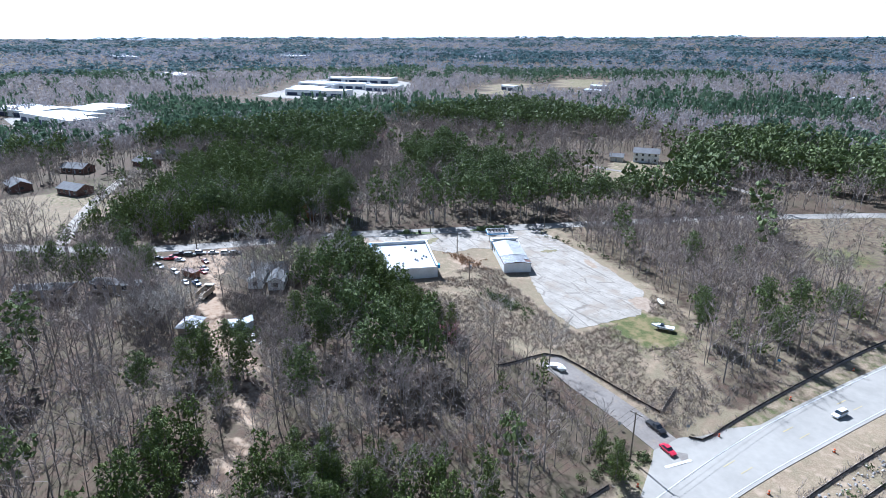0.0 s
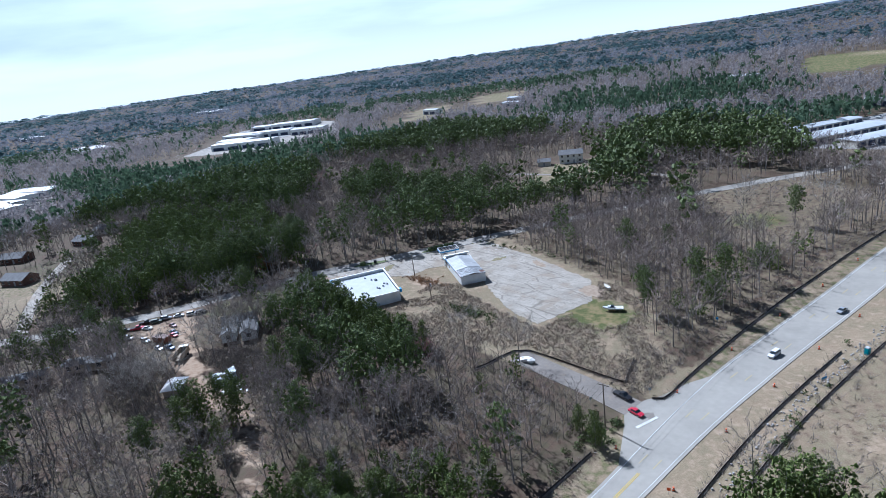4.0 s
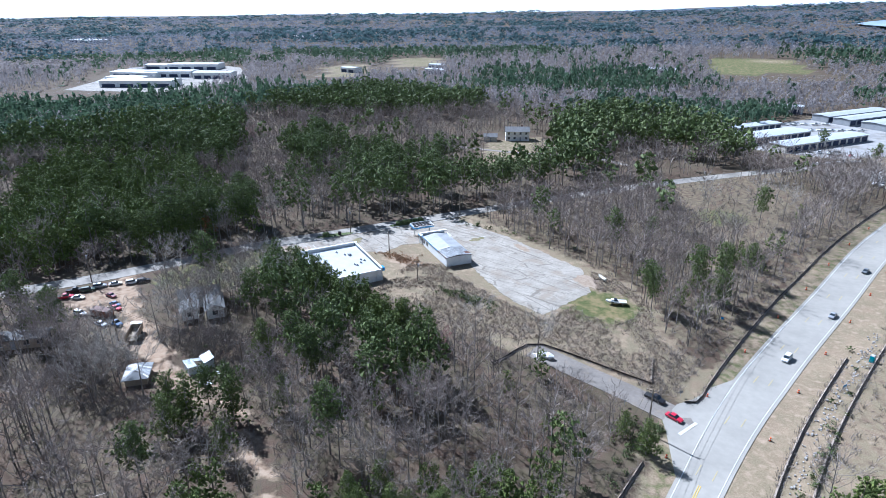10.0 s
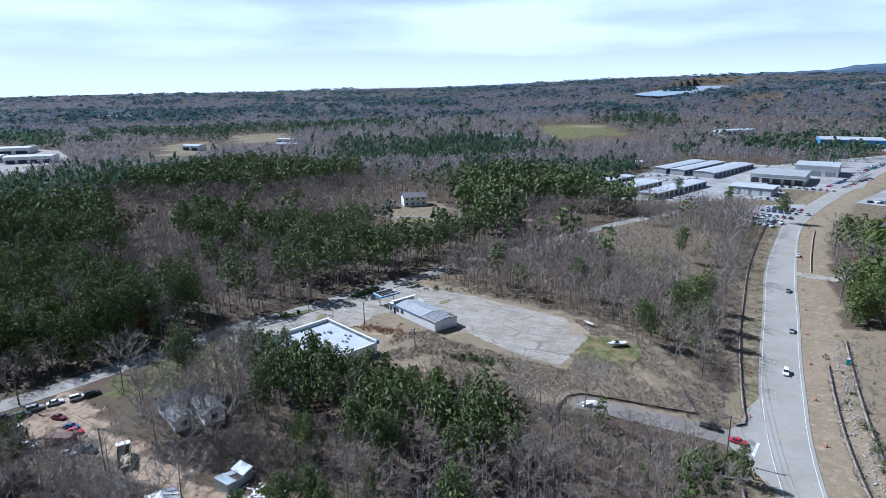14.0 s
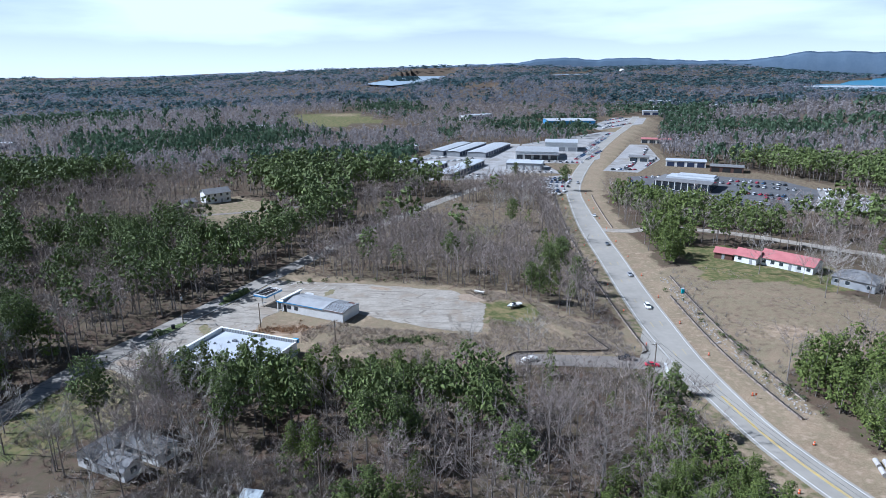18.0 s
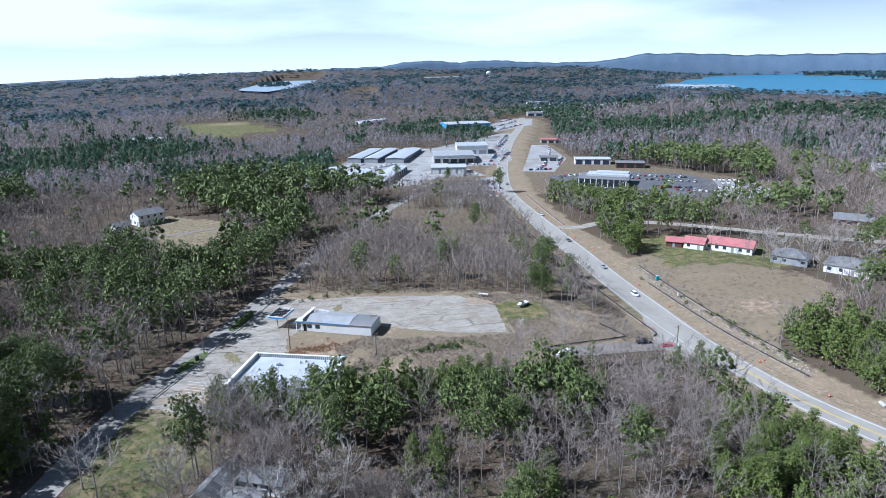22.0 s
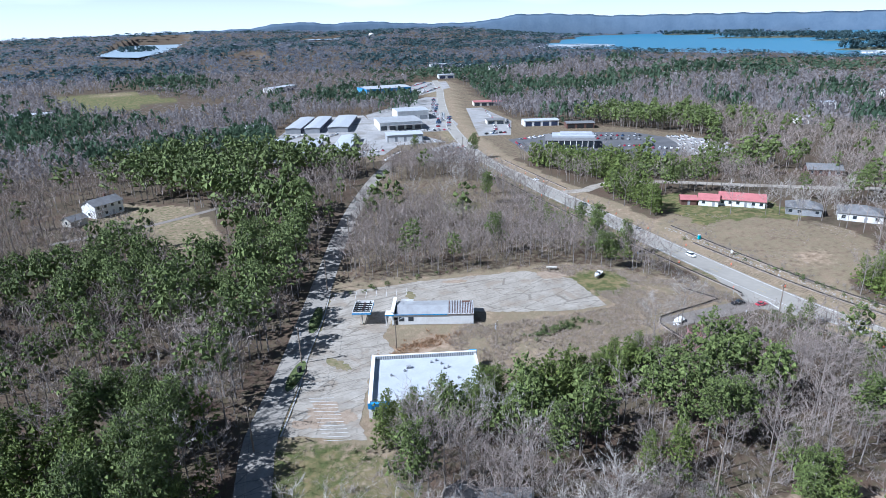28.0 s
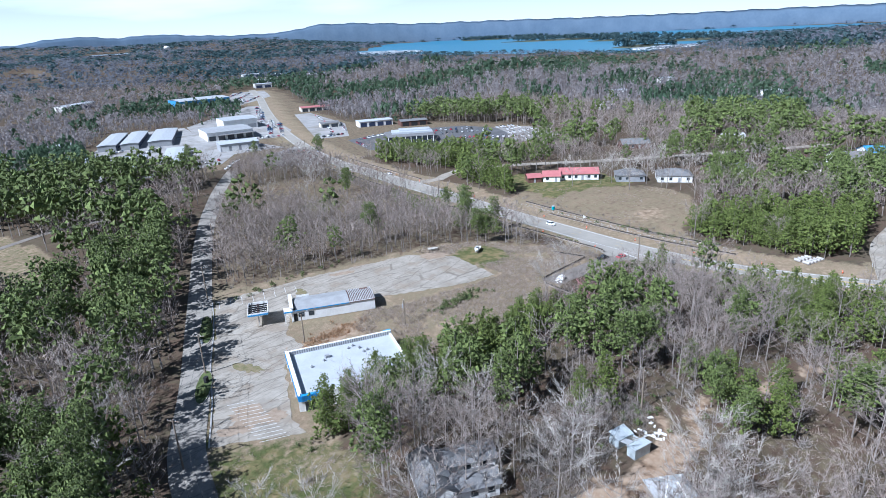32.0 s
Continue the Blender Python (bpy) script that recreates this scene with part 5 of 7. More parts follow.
red = house("red_roofed_house", 89, 187.5, -52, 17, 9, 2.8, 1.9, M_WHITE, M_REDROOF, "long white house with a red metal roof", windows=6)
house("red_roofed_annexe", 78.5, 195, -52, 7.5, 7, 2.6, 1.7, M_WHITE, M_REDROOF, "small white annexe with a red metal roof", windows=2)
house("red_roofed_carport", 72.5, 200.5, -40, 6, 6, 2.3, 1.2, M_BROWN, M_REDROOF, "open carport with a faded red roof", windows=1, category="carport")
for x, y, a, w, d, wall, rf_, words in ((98, 167, -55, 12, 9, M_GREYWALL, M_SHINGLE, "grey house with a dark hipped shingle roof"), (108, 151.5, -58, 14, 11, M_WHITE, M_SHINGLE, "white-trimmed house with a wide grey hipped roof"),
                                       (134, 137, -58, 17, 11, M_CREAM, M_SHINGLE, "brick-beige house with a broad grey hipped roof"), (153, 114, -50, 13, 11, M_CREAM, M_SHINGLE, "tan gabled house with a steep grey roof"),
                                       (178, 101, -55, 15, 11, M_WHITE, M_SHINGLE, "pale gabled house with a steep grey roof"), (203, 94, -50, 14, 10, M_WHITE, M_SKYBLUE, "white house with a bluish metal roof"),
                                       (207, 163, -45, 12, 8, M_CREAM, M_GALV, "low house with a pale bluish roof"), (167, 201, -45, 15, 8, M_BROWN, M_SHINGLE, "brown ranch house under bare trees")):
    house("suburban_house", x, y, a, w, d, 3.0, 2.8 if "steep" in words else 2.2, wall, rf_, words, hip="hipped" in words, windows=4, group="street houses", chimney="tan" in words)
for x, y, a, words in ((-239, 60, 30, "brick ranch house with a brown roof behind pines"), (-287, 66, 40, "dark-roofed house beside a dry lawn"), (-283, 97, 20, "grey-roofed house under bare trees"), (-262, 40, 10, "low brown house beside the country road"), (-300, 112, 50, "pale house half hidden by trees")):
    house("west_house", x, y, a, 13, 8, 2.7, 1.9, M_CREAM if "pale" in words else M_BROWN, M_SHINGLE, words, windows=4, group="west houses")


# ---- business strip along the far highway ----
def hall(name, x, y, turn, w, d, h, wall, roofing, label, doors=0, slope=0.5, door_mat=None, category="building", group="", lift=0.0):
    root = thing(name, (x, y, hz(x, y) + lift), turn, label, category, group)
    part("wall", Shape().box((0, 0, -0.5), (w, d, h + 0.5)), wall, root)
    for sy in (-1, 1):
        part("roof", Shape().rings([[(sx, 0, h + slope), (sx, sy * (d / 2 + 0.4), h), (sx, sy * (d / 2 + 0.4), h + 0.15), (sx, 0, h + slope + 0.15)] for sx in (-w / 2 - 0.4, w / 2 + 0.4)]), roofing, root)
    for i in range(doors):
        for sy in (-1, 1):
            q = -w / 2 + w * (i + 0.5) / doors
            part("roller_door", Shape().box((q, sy * (d / 2 + 0.03), 0), (w / doors * 0.72, 0.08, min(3.2, h * 0.8))), door_mat or M_NAVY, root)
    return root


def heading(ax, ay, bx, by):
    return math.degrees(math.atan2(by - ay, bx - ax))


for x, y, w, words in ((0, 511, 62, "long low storage building with a pale roof and dark doors"), (13, 506, 64, "long low storage building with a pale grey roof"), (31, 500, 66, "wide storage building with a pale grey roof")):
    hall("storage_building", x, y, 63, w, 11 if w < 66 else 15, 3.4, M_GREYWALL, M_GALV, words, 10, 0.5, group="storage buildings")
for x, y, w, d, words in ((-30, 402, 60, 14, "storage building with a white roof and brick ends"), (-46, 420, 58, 9, "narrow storage building with a white roof"), (-3, 405, 66, 11, "storage building with a white roof and navy doors")):
    hall("storage_building", x, y, 63, w, d, 3.4, M_CREAM, M_MEMBRANE, words, 11, 0.4, group="storage buildings")
hall("tyre_shop", 42.5, 413, -18, 24, 16, 4.6, M_GREYWALL, M_MEMBRANE, "beige garage workshop with a white flat roof", 4, 0.3, M_WHITE, "workshop")
big = hall("boat_showroom", 64, 470, -15, 32, 32, 5.6, M_WHITE, M_METALROOF, "large white showroom with a dark glazed front", 5, 0.6, M_GLASS, "showroom")
hall("boat_workshop", 92, 505, -15, 26, 26, 7.0, M_WHITE, M_GALV, "tall white workshop behind the showroom", 3, 0.8, M_GREYWALL, "workshop")
part("porch_roof", Shape().box((4, -18.5, 3.6), (26, 5, 0.3)), M_SHINGLE, big)
hall("blue_warehouse", 149, 690, -4, 52, 36, 6.5, M_SKYBLUE, M_GALV, "sky-blue metal warehouse with a pale roof", 5, 1.0, M_WHITE, "warehouse")
hall("red_store", 186, 533, -25, 26, 14, 3.4, M_CREAM, M_REDROOF, "low roadside store with a bright red roof", 4, 0.8, M_GLASS, "shop")
sh = hall("car_showroom", 120, 333, -38, 30, 24, 4.6, M_GLASS, M_SHINGLE, "dark glass car showroom with a white stepped roof", 0, 0.3, category="showroom")
part("upper_roof", Shape().box((2, 4, 4.9), (26, 13, 1.1)), M_MEMBRANE, sh)
part("upper_roof", Shape().box((4, 6, 6.0), (20, 8, 0.8)), M_MEMBRANE, sh)
for i in range(9):
    part("column", Shape().box((-14 + i * 3.5, -12.8, 0), (0.35, 0.35, 4.6)), M_WHITE, sh)
hall("white_workshop", 156, 411, -25, 26, 12, 4.0, M_WHITE, M_MEMBRANE, "long white workshop behind the car lot", 4, 0.4, category="workshop")
hall("open_shelter", 172, 385, -30, 20, 12, 3.6, M_BROWN, M_SHINGLE, "brown open storage shelter among boats", 3, 0.6, M_DARK, "shelter")
hall("roadside_office", 133, 438, -25, 14, 9, 3.2, M_CREAM, M_SHINGLE, "small cream roadside office with a grey roof", 2, 1.0, M_GLASS, "office")
for x, y, a, w, d in ((372, 968, -20, 34, 18), (394, 934, -20, 26, 16), (421, 867, -20, 30, 12), (330, 860, -20, 24, 14), (290, 800, -20, 22, 12)):
    hall("far_warehouse", x, y, a, w, d, 5, M_WHITE, M_MEMBRANE, "distant white commercial building along the highway", 2, 0.5, group="far commercial buildings")
for x, y, a, w, d in ((55, 778, 38, 46, 14), (-36, 507, 10, 16, 8), (-190, 684, 0, 34, 16), (-560, 60, 30, 60, 34), (-500, 82, 30, 50, 26), (-540, 120, 30, 46, 20), (-600, 330, 20, 44, 22), (-640, 362, 20, 60, 26), (-570, 405, 25, 40, 18),
                      (-690, 420, 25, 50, 20), (-480, 520, 0, 22, 12), (-420, 600, 0, 20, 10), (-390, 560, 0, 24, 10), (-900, 250, 0, 80, 40), (-1300, 600, 0, 90, 40), (-1500, 280, 0, 120, 40), (-1000, 900, 0, 60, 30), (350, 250, -40, 16, 9), (310, 300, -40, 14, 9), (380, 330, -40, 16, 9), (420, 210, -40, 16, 10), (300, 190, -40, 15, 9), (480, 330, -40, 16, 9)):
    hall("far_shed", x, y, a, w, d, 5, M_WHITE, M_MEMBRANE, "distant pale building among the woods", 2, 0.8, group="far buildings")

slab("storage_yard", [(-62, 395), (-40, 372), (10, 372), (30, 395), (62, 388), (60, 432), (40, 438), (64, 540), (18, 552), (-20, 490), (-40, 450)], 0.06, M_PALELOT, "pale gravel yard between the storage buildings", "pavement", step=20)
slab("showroom_lot", [(36, 442), (88, 428), (108, 452), (124, 498), (158, 575), (182, 616), (168, 624), (110, 530), (66, 540)], 0.05, M_PALELOT, "pale paved lot full of boats before the showroom", "pavement", step=20)
slab("car_lot", [(84, 330), (100, 372), (150, 372), (186, 345), (190, 300), (168, 268), (118, 272), (96, 300)], 0.05, M_DARKLOT, "dark asphalt car lot with rows of vehicles", "pavement", step=20)
slab("gravel_lot", [(26, 336), (52, 318), (60, 352), (66, 384), (40, 372), (20, 356)], 0.07, M_PALELOT, "gravel corner lot crowded with boats and cars", "pavement", step=20)
slab("far_lot", [(168, 640), (235, 690), (268, 760), (230, 770), (196, 720), (165, 672)], 0.05, M_PALELOT, "distant pale lot beside the blue warehouse", "pavement", step=30)
slab("boat_lot", [(150, 268), (188, 262), (205, 300), (190, 320), (178, 300)], 0.09, M_PALELOT, "pale gravel lot with stored boats", "pavement", step=20)
slab("east_forecourt", [(92, 396), (112, 386), (150, 440), (172, 520), (158, 524), (120, 450)], 0.05, M_PALELOT, "pale roadside forecourts along the highway", "pavement", step=20)
slab("northwest_works", [(-620, 300), (-585, 345), (-560, 400), (-590, 420), (-650, 400), (-720, 440), (-740, 400)], 0.3, M_PALELOT, "distant cleared construction ground", "pavement", step=40)

cars = [car("lot_car", c, s, f"{w} parked in rows on the dealer lot", "dealer vehicles", True) for c, s, w in (("white", "suv", "white wagon"), ("silver", "sedan", "silver sedan"), ("black", "suv", "black wagon"), ("red", "sedan", "red sedan"), ("blue", "pickup", "blue pickup"), ("white", "pickup", "white pickup"))]
fleet = boat("stored_boat", 6.5, "white motorboat stored on the dealer lot", "stored boats")
seen_first = set()
vr = random.Random(11)
def park(ob, x, y, a):
    if ob in seen_first:
        copy_thing(ob, stand(x, y, a, 0.08))
    else:
        put(ob, x, y, a, 0.08)
        seen_first.add(ob)


def rows_of(x0, y0, x1, y1, n, turn, what):
    for i in range(n):
        t = (i + 0.5) / n
        park(vr.choice(what), x0 + (x1 - x0) * t + vr.uniform(-0.4, 0.4), y0 + (y1 - y0) * t + vr.uniform(-0.4, 0.4), turn + vr.uniform(-6, 6))


BOATS = [fleet]
for row in ((92, 322, 106, 300, 9, 40, cars), (98, 312, 112, 290, 8, 40, cars), (112, 300, 130, 276, 9, 40, cars), (126, 296, 144, 276, 8, 40, cars), (146, 300, 164, 284, 7, 40, BOATS + cars), (150, 336, 176, 316, 9, 40, cars),
            (154, 350, 180, 330, 9, 40, cars), (160, 280, 184, 270, 6, 60, BOATS), (170, 292, 196, 290, 6, 60, BOATS), (182, 304, 198, 302, 4, 60, BOATS), (30, 340, 48, 326, 7, 60, BOATS + cars), (34, 350, 54, 340, 7, 60, BOATS + cars),
            (40, 360, 58, 352, 6, 60, cars), (48, 370, 62, 364, 5, 60, cars), (88, 448, 112, 490, 10, -20, BOATS + cars), (96, 446, 120, 488, 10, -20, cars), (52, 444, 84, 436, 8, 70, BOATS + cars), (112, 500, 150, 566, 14, -25, BOATS + cars),
            (120, 520, 160, 586, 10, -25, BOATS), (98, 398, 116, 396, 5, 30, BOATS + cars), (116, 410, 138, 452, 10, 60, cars + BOATS), (126, 408, 150, 446, 9, 60, cars + BOATS), (-38, 452, -6, 474, 6, 20, BOATS), (186, 660, 226, 700, 9, 40, BOATS + cars),
            (190, 690, 236, 740, 9, 40, BOATS + cars), (2, 352, 20, 372, 4, 30, BOATS)):
    rows_of(*row)


for row in ((106, 322, 120, 300, 8, 40, cars), (140, 312, 160, 300, 8, 40, cars), (88, 338, 98, 360, 6, 60, cars), (104, 366, 140, 368, 9, 80, cars), (136, 356, 150, 338, 6, 40, cars), (156, 268, 176, 262, 6, 60, BOATS), (176, 280, 200, 278, 7, 60, BOATS),
            (186, 316, 200, 310, 5, 60, BOATS), (28, 332, 44, 318, 6, 60, BOATS), (44, 366, 60, 358, 6, 60, BOATS + cars), (26, 346, 46, 334, 6, 60, BOATS), (38, 396, 58, 392, 5, 90, cars), (44, 428, 60, 424, 5, 90, cars + BOATS),
            (104, 470, 124, 508, 9, -20, BOATS), (72, 436, 90, 432, 5, 70, cars), (132, 540, 168, 606, 12, -25, BOATS + cars), (104, 396, 122, 420, 7, 60, BOATS + cars), (140, 450, 164, 500, 10, 60, BOATS + cars), (-20, 440, 14, 462, 7, 20, BOATS),
            (-10, 380, 16, 384, 6, 80, BOATS + cars), (176, 650, 196, 680, 6, 40, BOATS), (204, 730, 240, 764, 8, 40, BOATS + cars)):
    rows_of(*row)

for x, y, a, w, d, words in ((-560, 320, 35, 70, 22, "long white commercial building with a flat roof"), (-610, 380, 35, 50, 20, "white warehouse on a far paved lot"), (-560, 400, 35, 40, 18, "grey-white store on a far paved lot"), (-660, 440, 35, 60, 24, "wide pale store building on a far lot"),
                              (-470, 80, 20, 46, 20, "long white depot building behind the houses"), (-520, 100, 20, 40, 18, "low white depot shed behind the houses"), (-500, 66, 20, 50, 14, "pale flat-roofed depot hall")):
    hall("commercial_building", x, y, a, w, d, 6.0, M_WHITE, M_METALROOF, words, doors=4, group="far business park")

# ---- on the lakes: islands and marinas; a water tower beyond the strip ----
M_DIRTBANK = material("sandy wooded bank", (0.11, 0.105, 0.075), (0.07, 0.08, 0.05), 20, 0.95)
WT_AT, WT_TOP = (700, 2050), 62
irng = np.random.default_rng(77)
for az, far_, half, deep_, level in ((-56.5, 2865, 225, 60, 20), (-61.5, 2290, 110, 40, 20), (-48.4, 4090, 60, 40, 20), (-50.3, 4090, 80, 40, 20), (-53.4, 4000, 80, 40, 20), (-62.5, 1363, 60, 22, 20), (-3.5, 2400, 55, 60, 25), (-67, 1900, 90, 60, 20)):
    x, y = seen_at(az, far_)
    isl = thing("wooded_island", (x, y, level), az, "low wooded island out in the blue lake", "island", "lake islands")
    rim_ = [(math.cos(t) * half * (1 + 0.15 * math.sin(3 * t)), math.sin(t) * deep_ * (1 + 0.2 * math.sin(2 * t + 1))) for t in [math.tau * i / 28 for i in range(28)]]
    part("mound", Shape().rings([[(p * k, q * k, z) for p, q in rim_] for k, z in ((1.0, -1), (0.97, 1.0), (0.6, 4), (0.05, 6))]), M_DIRTBANK, isl)
    n = int(half * 1.6)
    a, r_ = irng.uniform(0, math.tau, n), np.sqrt(irng.uniform(0, 0.9, n))
    pts = np.stack([np.cos(a) * r_ * half, np.sin(a) * r_ * deep_, irng.uniform(6, 17, n)], 1)
    v = blades(irng, pts, np.full(n, 5.5), 16, 2.8, 0.9, 0.6)
    crown = new("tree_cover", array_mesh("tree_cover", v, tri_faces(v), M_HAZEPINE))
    crown.parent = isl
for az, far_, turn, w in ((-37.6, 1800, -20, 70), (-38.4, 1840, -24, 80), (-39.2, 1880, -26, 90), (-40.2, 1860, -28, 80), (-41.0, 1900, -30, 70), (-41.8, 1960, -32, 60), (-42.4, 1880, -32, 60), (-39.8, 2050, -28, 90), (-38.6, 2010, -26, 80), (-40.8, 1760, -28, 60),
                          (-62.6, 1180, -60, 50), (-63.8, 1200, -62, 60), (-65.0, 1230, -62, 50), (-64.4, 1270, -62, 60), (-66.0, 1330, -64, 40)):
    x, y = seen_at(az, far_)
    hall("marina_dock", x, y, turn, w, 8, 3.0, M_GREYWALL, M_MEMBRANE, "long white-roofed marina dock on the lake", 6, 0.5, M_WHITE, "dock", "marina docks", lift=20.4 - hz(x, y))
    for k in range(3):
        bx_, by_ = x + irng.uniform(-40, 40), y + irng.uniform(-30, 30)
        o = copy_thing(fleet, pose(bx_, by_, 19.8, 0, 0, float(irng.uniform(0, 360))) @ Matrix.Diagonal((2.2, 2.2, 2.2, 1)))
wt = thing("water_tower", (*WT_AT, hz(*WT_AT)), 0, "white water tower standing over the distant woods", "water tower")
part("stem", Shape().tube((0, 0, 0), (0, 0, WT_TOP - hz(*WT_AT) - 8), 3.2, 2.2, 12), M_WHITE, wt)
tank = Shape()
tank.blob((0, 0, WT_TOP - hz(*WT_AT) - 5), (9, 9, 6), random.Random(1), 16, 0.0)
part("tank", tank, M_WHITE, wt)


# ---- roadside works ----
def along(line, offset, y0, y1, step):
    """Points beside a line, at an offset to its right, between two y."""
    out, last = [], None
    fine = [Vector(a).lerp(Vector(b), k / 8) for a, b in zip(line, line[1:]) for k in range(8)]
    for a, b in zip(fine, fine[1:]):
        w = (b - a).normalized()
        p = a + Vector((w.y, -w.x)) * offset
        if y0 <= p.y <= y1 and (last is None or (p - last).length >= step):
            out.append((p.x, p.y))
            last = p
    return out


def silt_fence(points, label):
    root = thing("silt_fence", (points[0][0], points[0][1], hz(*points[0])), 0, label, "fence")
    o = Vector((points[0][0], points[0][1], hz(*points[0])))
    rows = []
    for x, y in points:
        z = hz(x, y)
        rows.append([Vector((x - 0.03, y, z - 0.1)) - o, Vector((x - 0.03, y, z + 0.5)) - o, Vector((x + 0.03, y, z + 0.5)) - o, Vector((x + 0.03, y, z - 0.1)) - o])
        part("stake", Shape().box(Vector((x + 0.09, y, z - 0.1)) - o, (0.05, 0.05, 0.75)), M_WOOD, root)
    part("fabric", Shape().rings(rows, closed=False), M_FABRIC, root, "sagging black silt fabric")
    berm = [[Vector((x + d, y, hz(x, y) + e)) - o for d, e in ((-0.35, 0.0), (-0.12, 0.14), (0.15, 0.12), (0.35, 0.0))] for x, y in points]
    part("berm", Shape().rings(berm, closed=False), M_DRY, root, "low berm of dry straw")


corner = [(-22.4, 117.5), (-21.6, 121), (-21.2, 125), (-20.4, 129), (-17.5, 131.4), (-13, 131.9), (-8, 132.2), (-3, 132.5), (2, 132.8), (7, 133.2)]
spur = [(7, 133.8), (6, 136.5), (5, 139.5), (4, 142.5)]
silt_fence(spur, "short overgrown silt fence up the bank")
WESTFENCE = [(14.6, 131.4), (16.4, 132.6), (16.8, 135.5), (16.7, 139)] + [(x + max(0, 190 - y) / 48 * 2.4, y) for x, y in along(HWY, -10.4, 142, 330, 3.2)]
silt_fence(WESTFENCE, "black silt fence along the highway verge")
silt_fence(corner, "black silt fence round the end of the field")
silt_fence(along(HWY, 10.6, 98, 168, 3.0), "black silt fence between the verge and the ditch")
silt_fence(along(HWY, 15.6, 104, 186, 3.0), "black silt fence behind the stony ditch")
silt_fence(along(HWY, -9.6, 60, 112, 3.0), "black silt fence below the woods")
silt_fence(along(HWY, 9.5, 246, 320, 4.0), "black silt fence above the highway bend")

barrel = thing("traffic_barrel", (0, 0, 0), 0, "orange plastic traffic barrel with a white band", "traffic barrel", "traffic barrels")
part("body", Shape().tube((0, 0, 0.06), (0, 0, 0.95), 0.27, 0.2, 10), M_ORANGE, barrel)
part("band", Shape().tube((0, 0, 0.5), (0, 0, 0.65), 0.262, 0.25, 10), M_LINE, barrel)
part("base", Shape().tube((0, 0, 0), (0, 0, 0.07), 0.42, n=10), M_TYRE, barrel)
first = True
for off, y0, y1, step in ((6.6, 70, 330, 19), (-6.8, 76, 118, 18), (-6.8, 136, 330, 21)):
    for x, y in along(HWY, off, y0, y1, step):
        m = stand(x, y, 0)
        if first:
            barrel.matrix_basis, first = m, False
            true_size(barrel)
        else:
            copy_thing(barrel, m)

toilet = true_size(thing("portable_toilet", (42.4, 169.2, hz(42, 169)), -15, "teal portable toilet at the edge of the cleared field", "portable toilet"))
part("cabin", Shape().box((0, 0, 0.15), (1.15, 1.15, 2.0)), M_TEAL, toilet)
part("roof", Shape().box((0, 0, 2.15), (1.2, 1.2, 0.25), 0, 0.75), M_MEMBRANE, toilet)
part("door", Shape().box((0, -0.59, 0.25), (0.75, 0.04, 1.8)), M_TEAL, toilet)
part("skid", Shape().box((0, 0, 0), (1.3, 1.25, 0.15)), M_DARK, toilet)
board = true_size(thing("site_sign", (39.0, 153.5, hz(39, 153)), 70, "white and blue site board on two posts", "sign"))
for x in (-0.8, 0.8):
    part("post", Shape().box((x, 0, 0), (0.1, 0.1, 2.2)), M_WOOD, board)
part("panel", Shape().box((0, -0.08, 0.9), (2.0, 0.05, 1.3)), M_LINE, board)
part("printed_band", Shape().box((0, -0.12, 1.55), (1.9, 0.02, 0.5)), M_BLUE, board)
for x, y, a, words, mt in ((5.4, 123.2, 60, "small white real estate sign at the wood's edge", M_LINE), (13.2, 133.0, 40, "small roadside sign by the junction", M_GREYWALL), (30.5, 108, 20, "orange diamond road works sign", M_ORANGE), (11.5, 168, 20, "small blue notice board on the bank", M_BLUE)):
    sg = true_size(thing("road_sign", (x, y, hz(x, y)), a, words, "sign", "road signs"))
    part("post", Shape().box((0, 0, 0), (0.07, 0.07, 1.9)), M_GREYWALL, sg)
    part("plate", Shape().box((0, -0.06, 1.15), (0.8, 0.03, 0.75)), mt, sg)

riprap = new("riprap")
tagged(riprap, "pale stones lining the muddy roadside ditch", "stones", kind="stuff")
v = []
for x, y in along(HWY, 13.1, 100, 184, 0.25):
    for _ in range(2):
        s = Shape()
        s.blob((x + vr.gauss(0, 0.8), y + vr.uniform(-0.3, 0.3), hz(x, y) + 0.05), (vr.uniform(0.12, 0.3),) * 3, vr, 5, 0.3)
        v.append(tri_shape(s))
v = np.concatenate(v)
o = new("stones", array_mesh("stones", v, tri_faces(v), M_STONE))
o.parent = riprap

pile = thing("concrete_pipe_stack", (36.5, 79, hz(36, 79)), -20, "short pale concrete pipes stored beside the highway", "pipes")
for i in range(9):
    x, y = (i % 5) * 1.5, (i // 5) * 2.6
    part("pipe", Shape().tube((x, y, 0.45), (x, y + 2.0, 0.45), 0.45, n=12), M_STONE, pile)

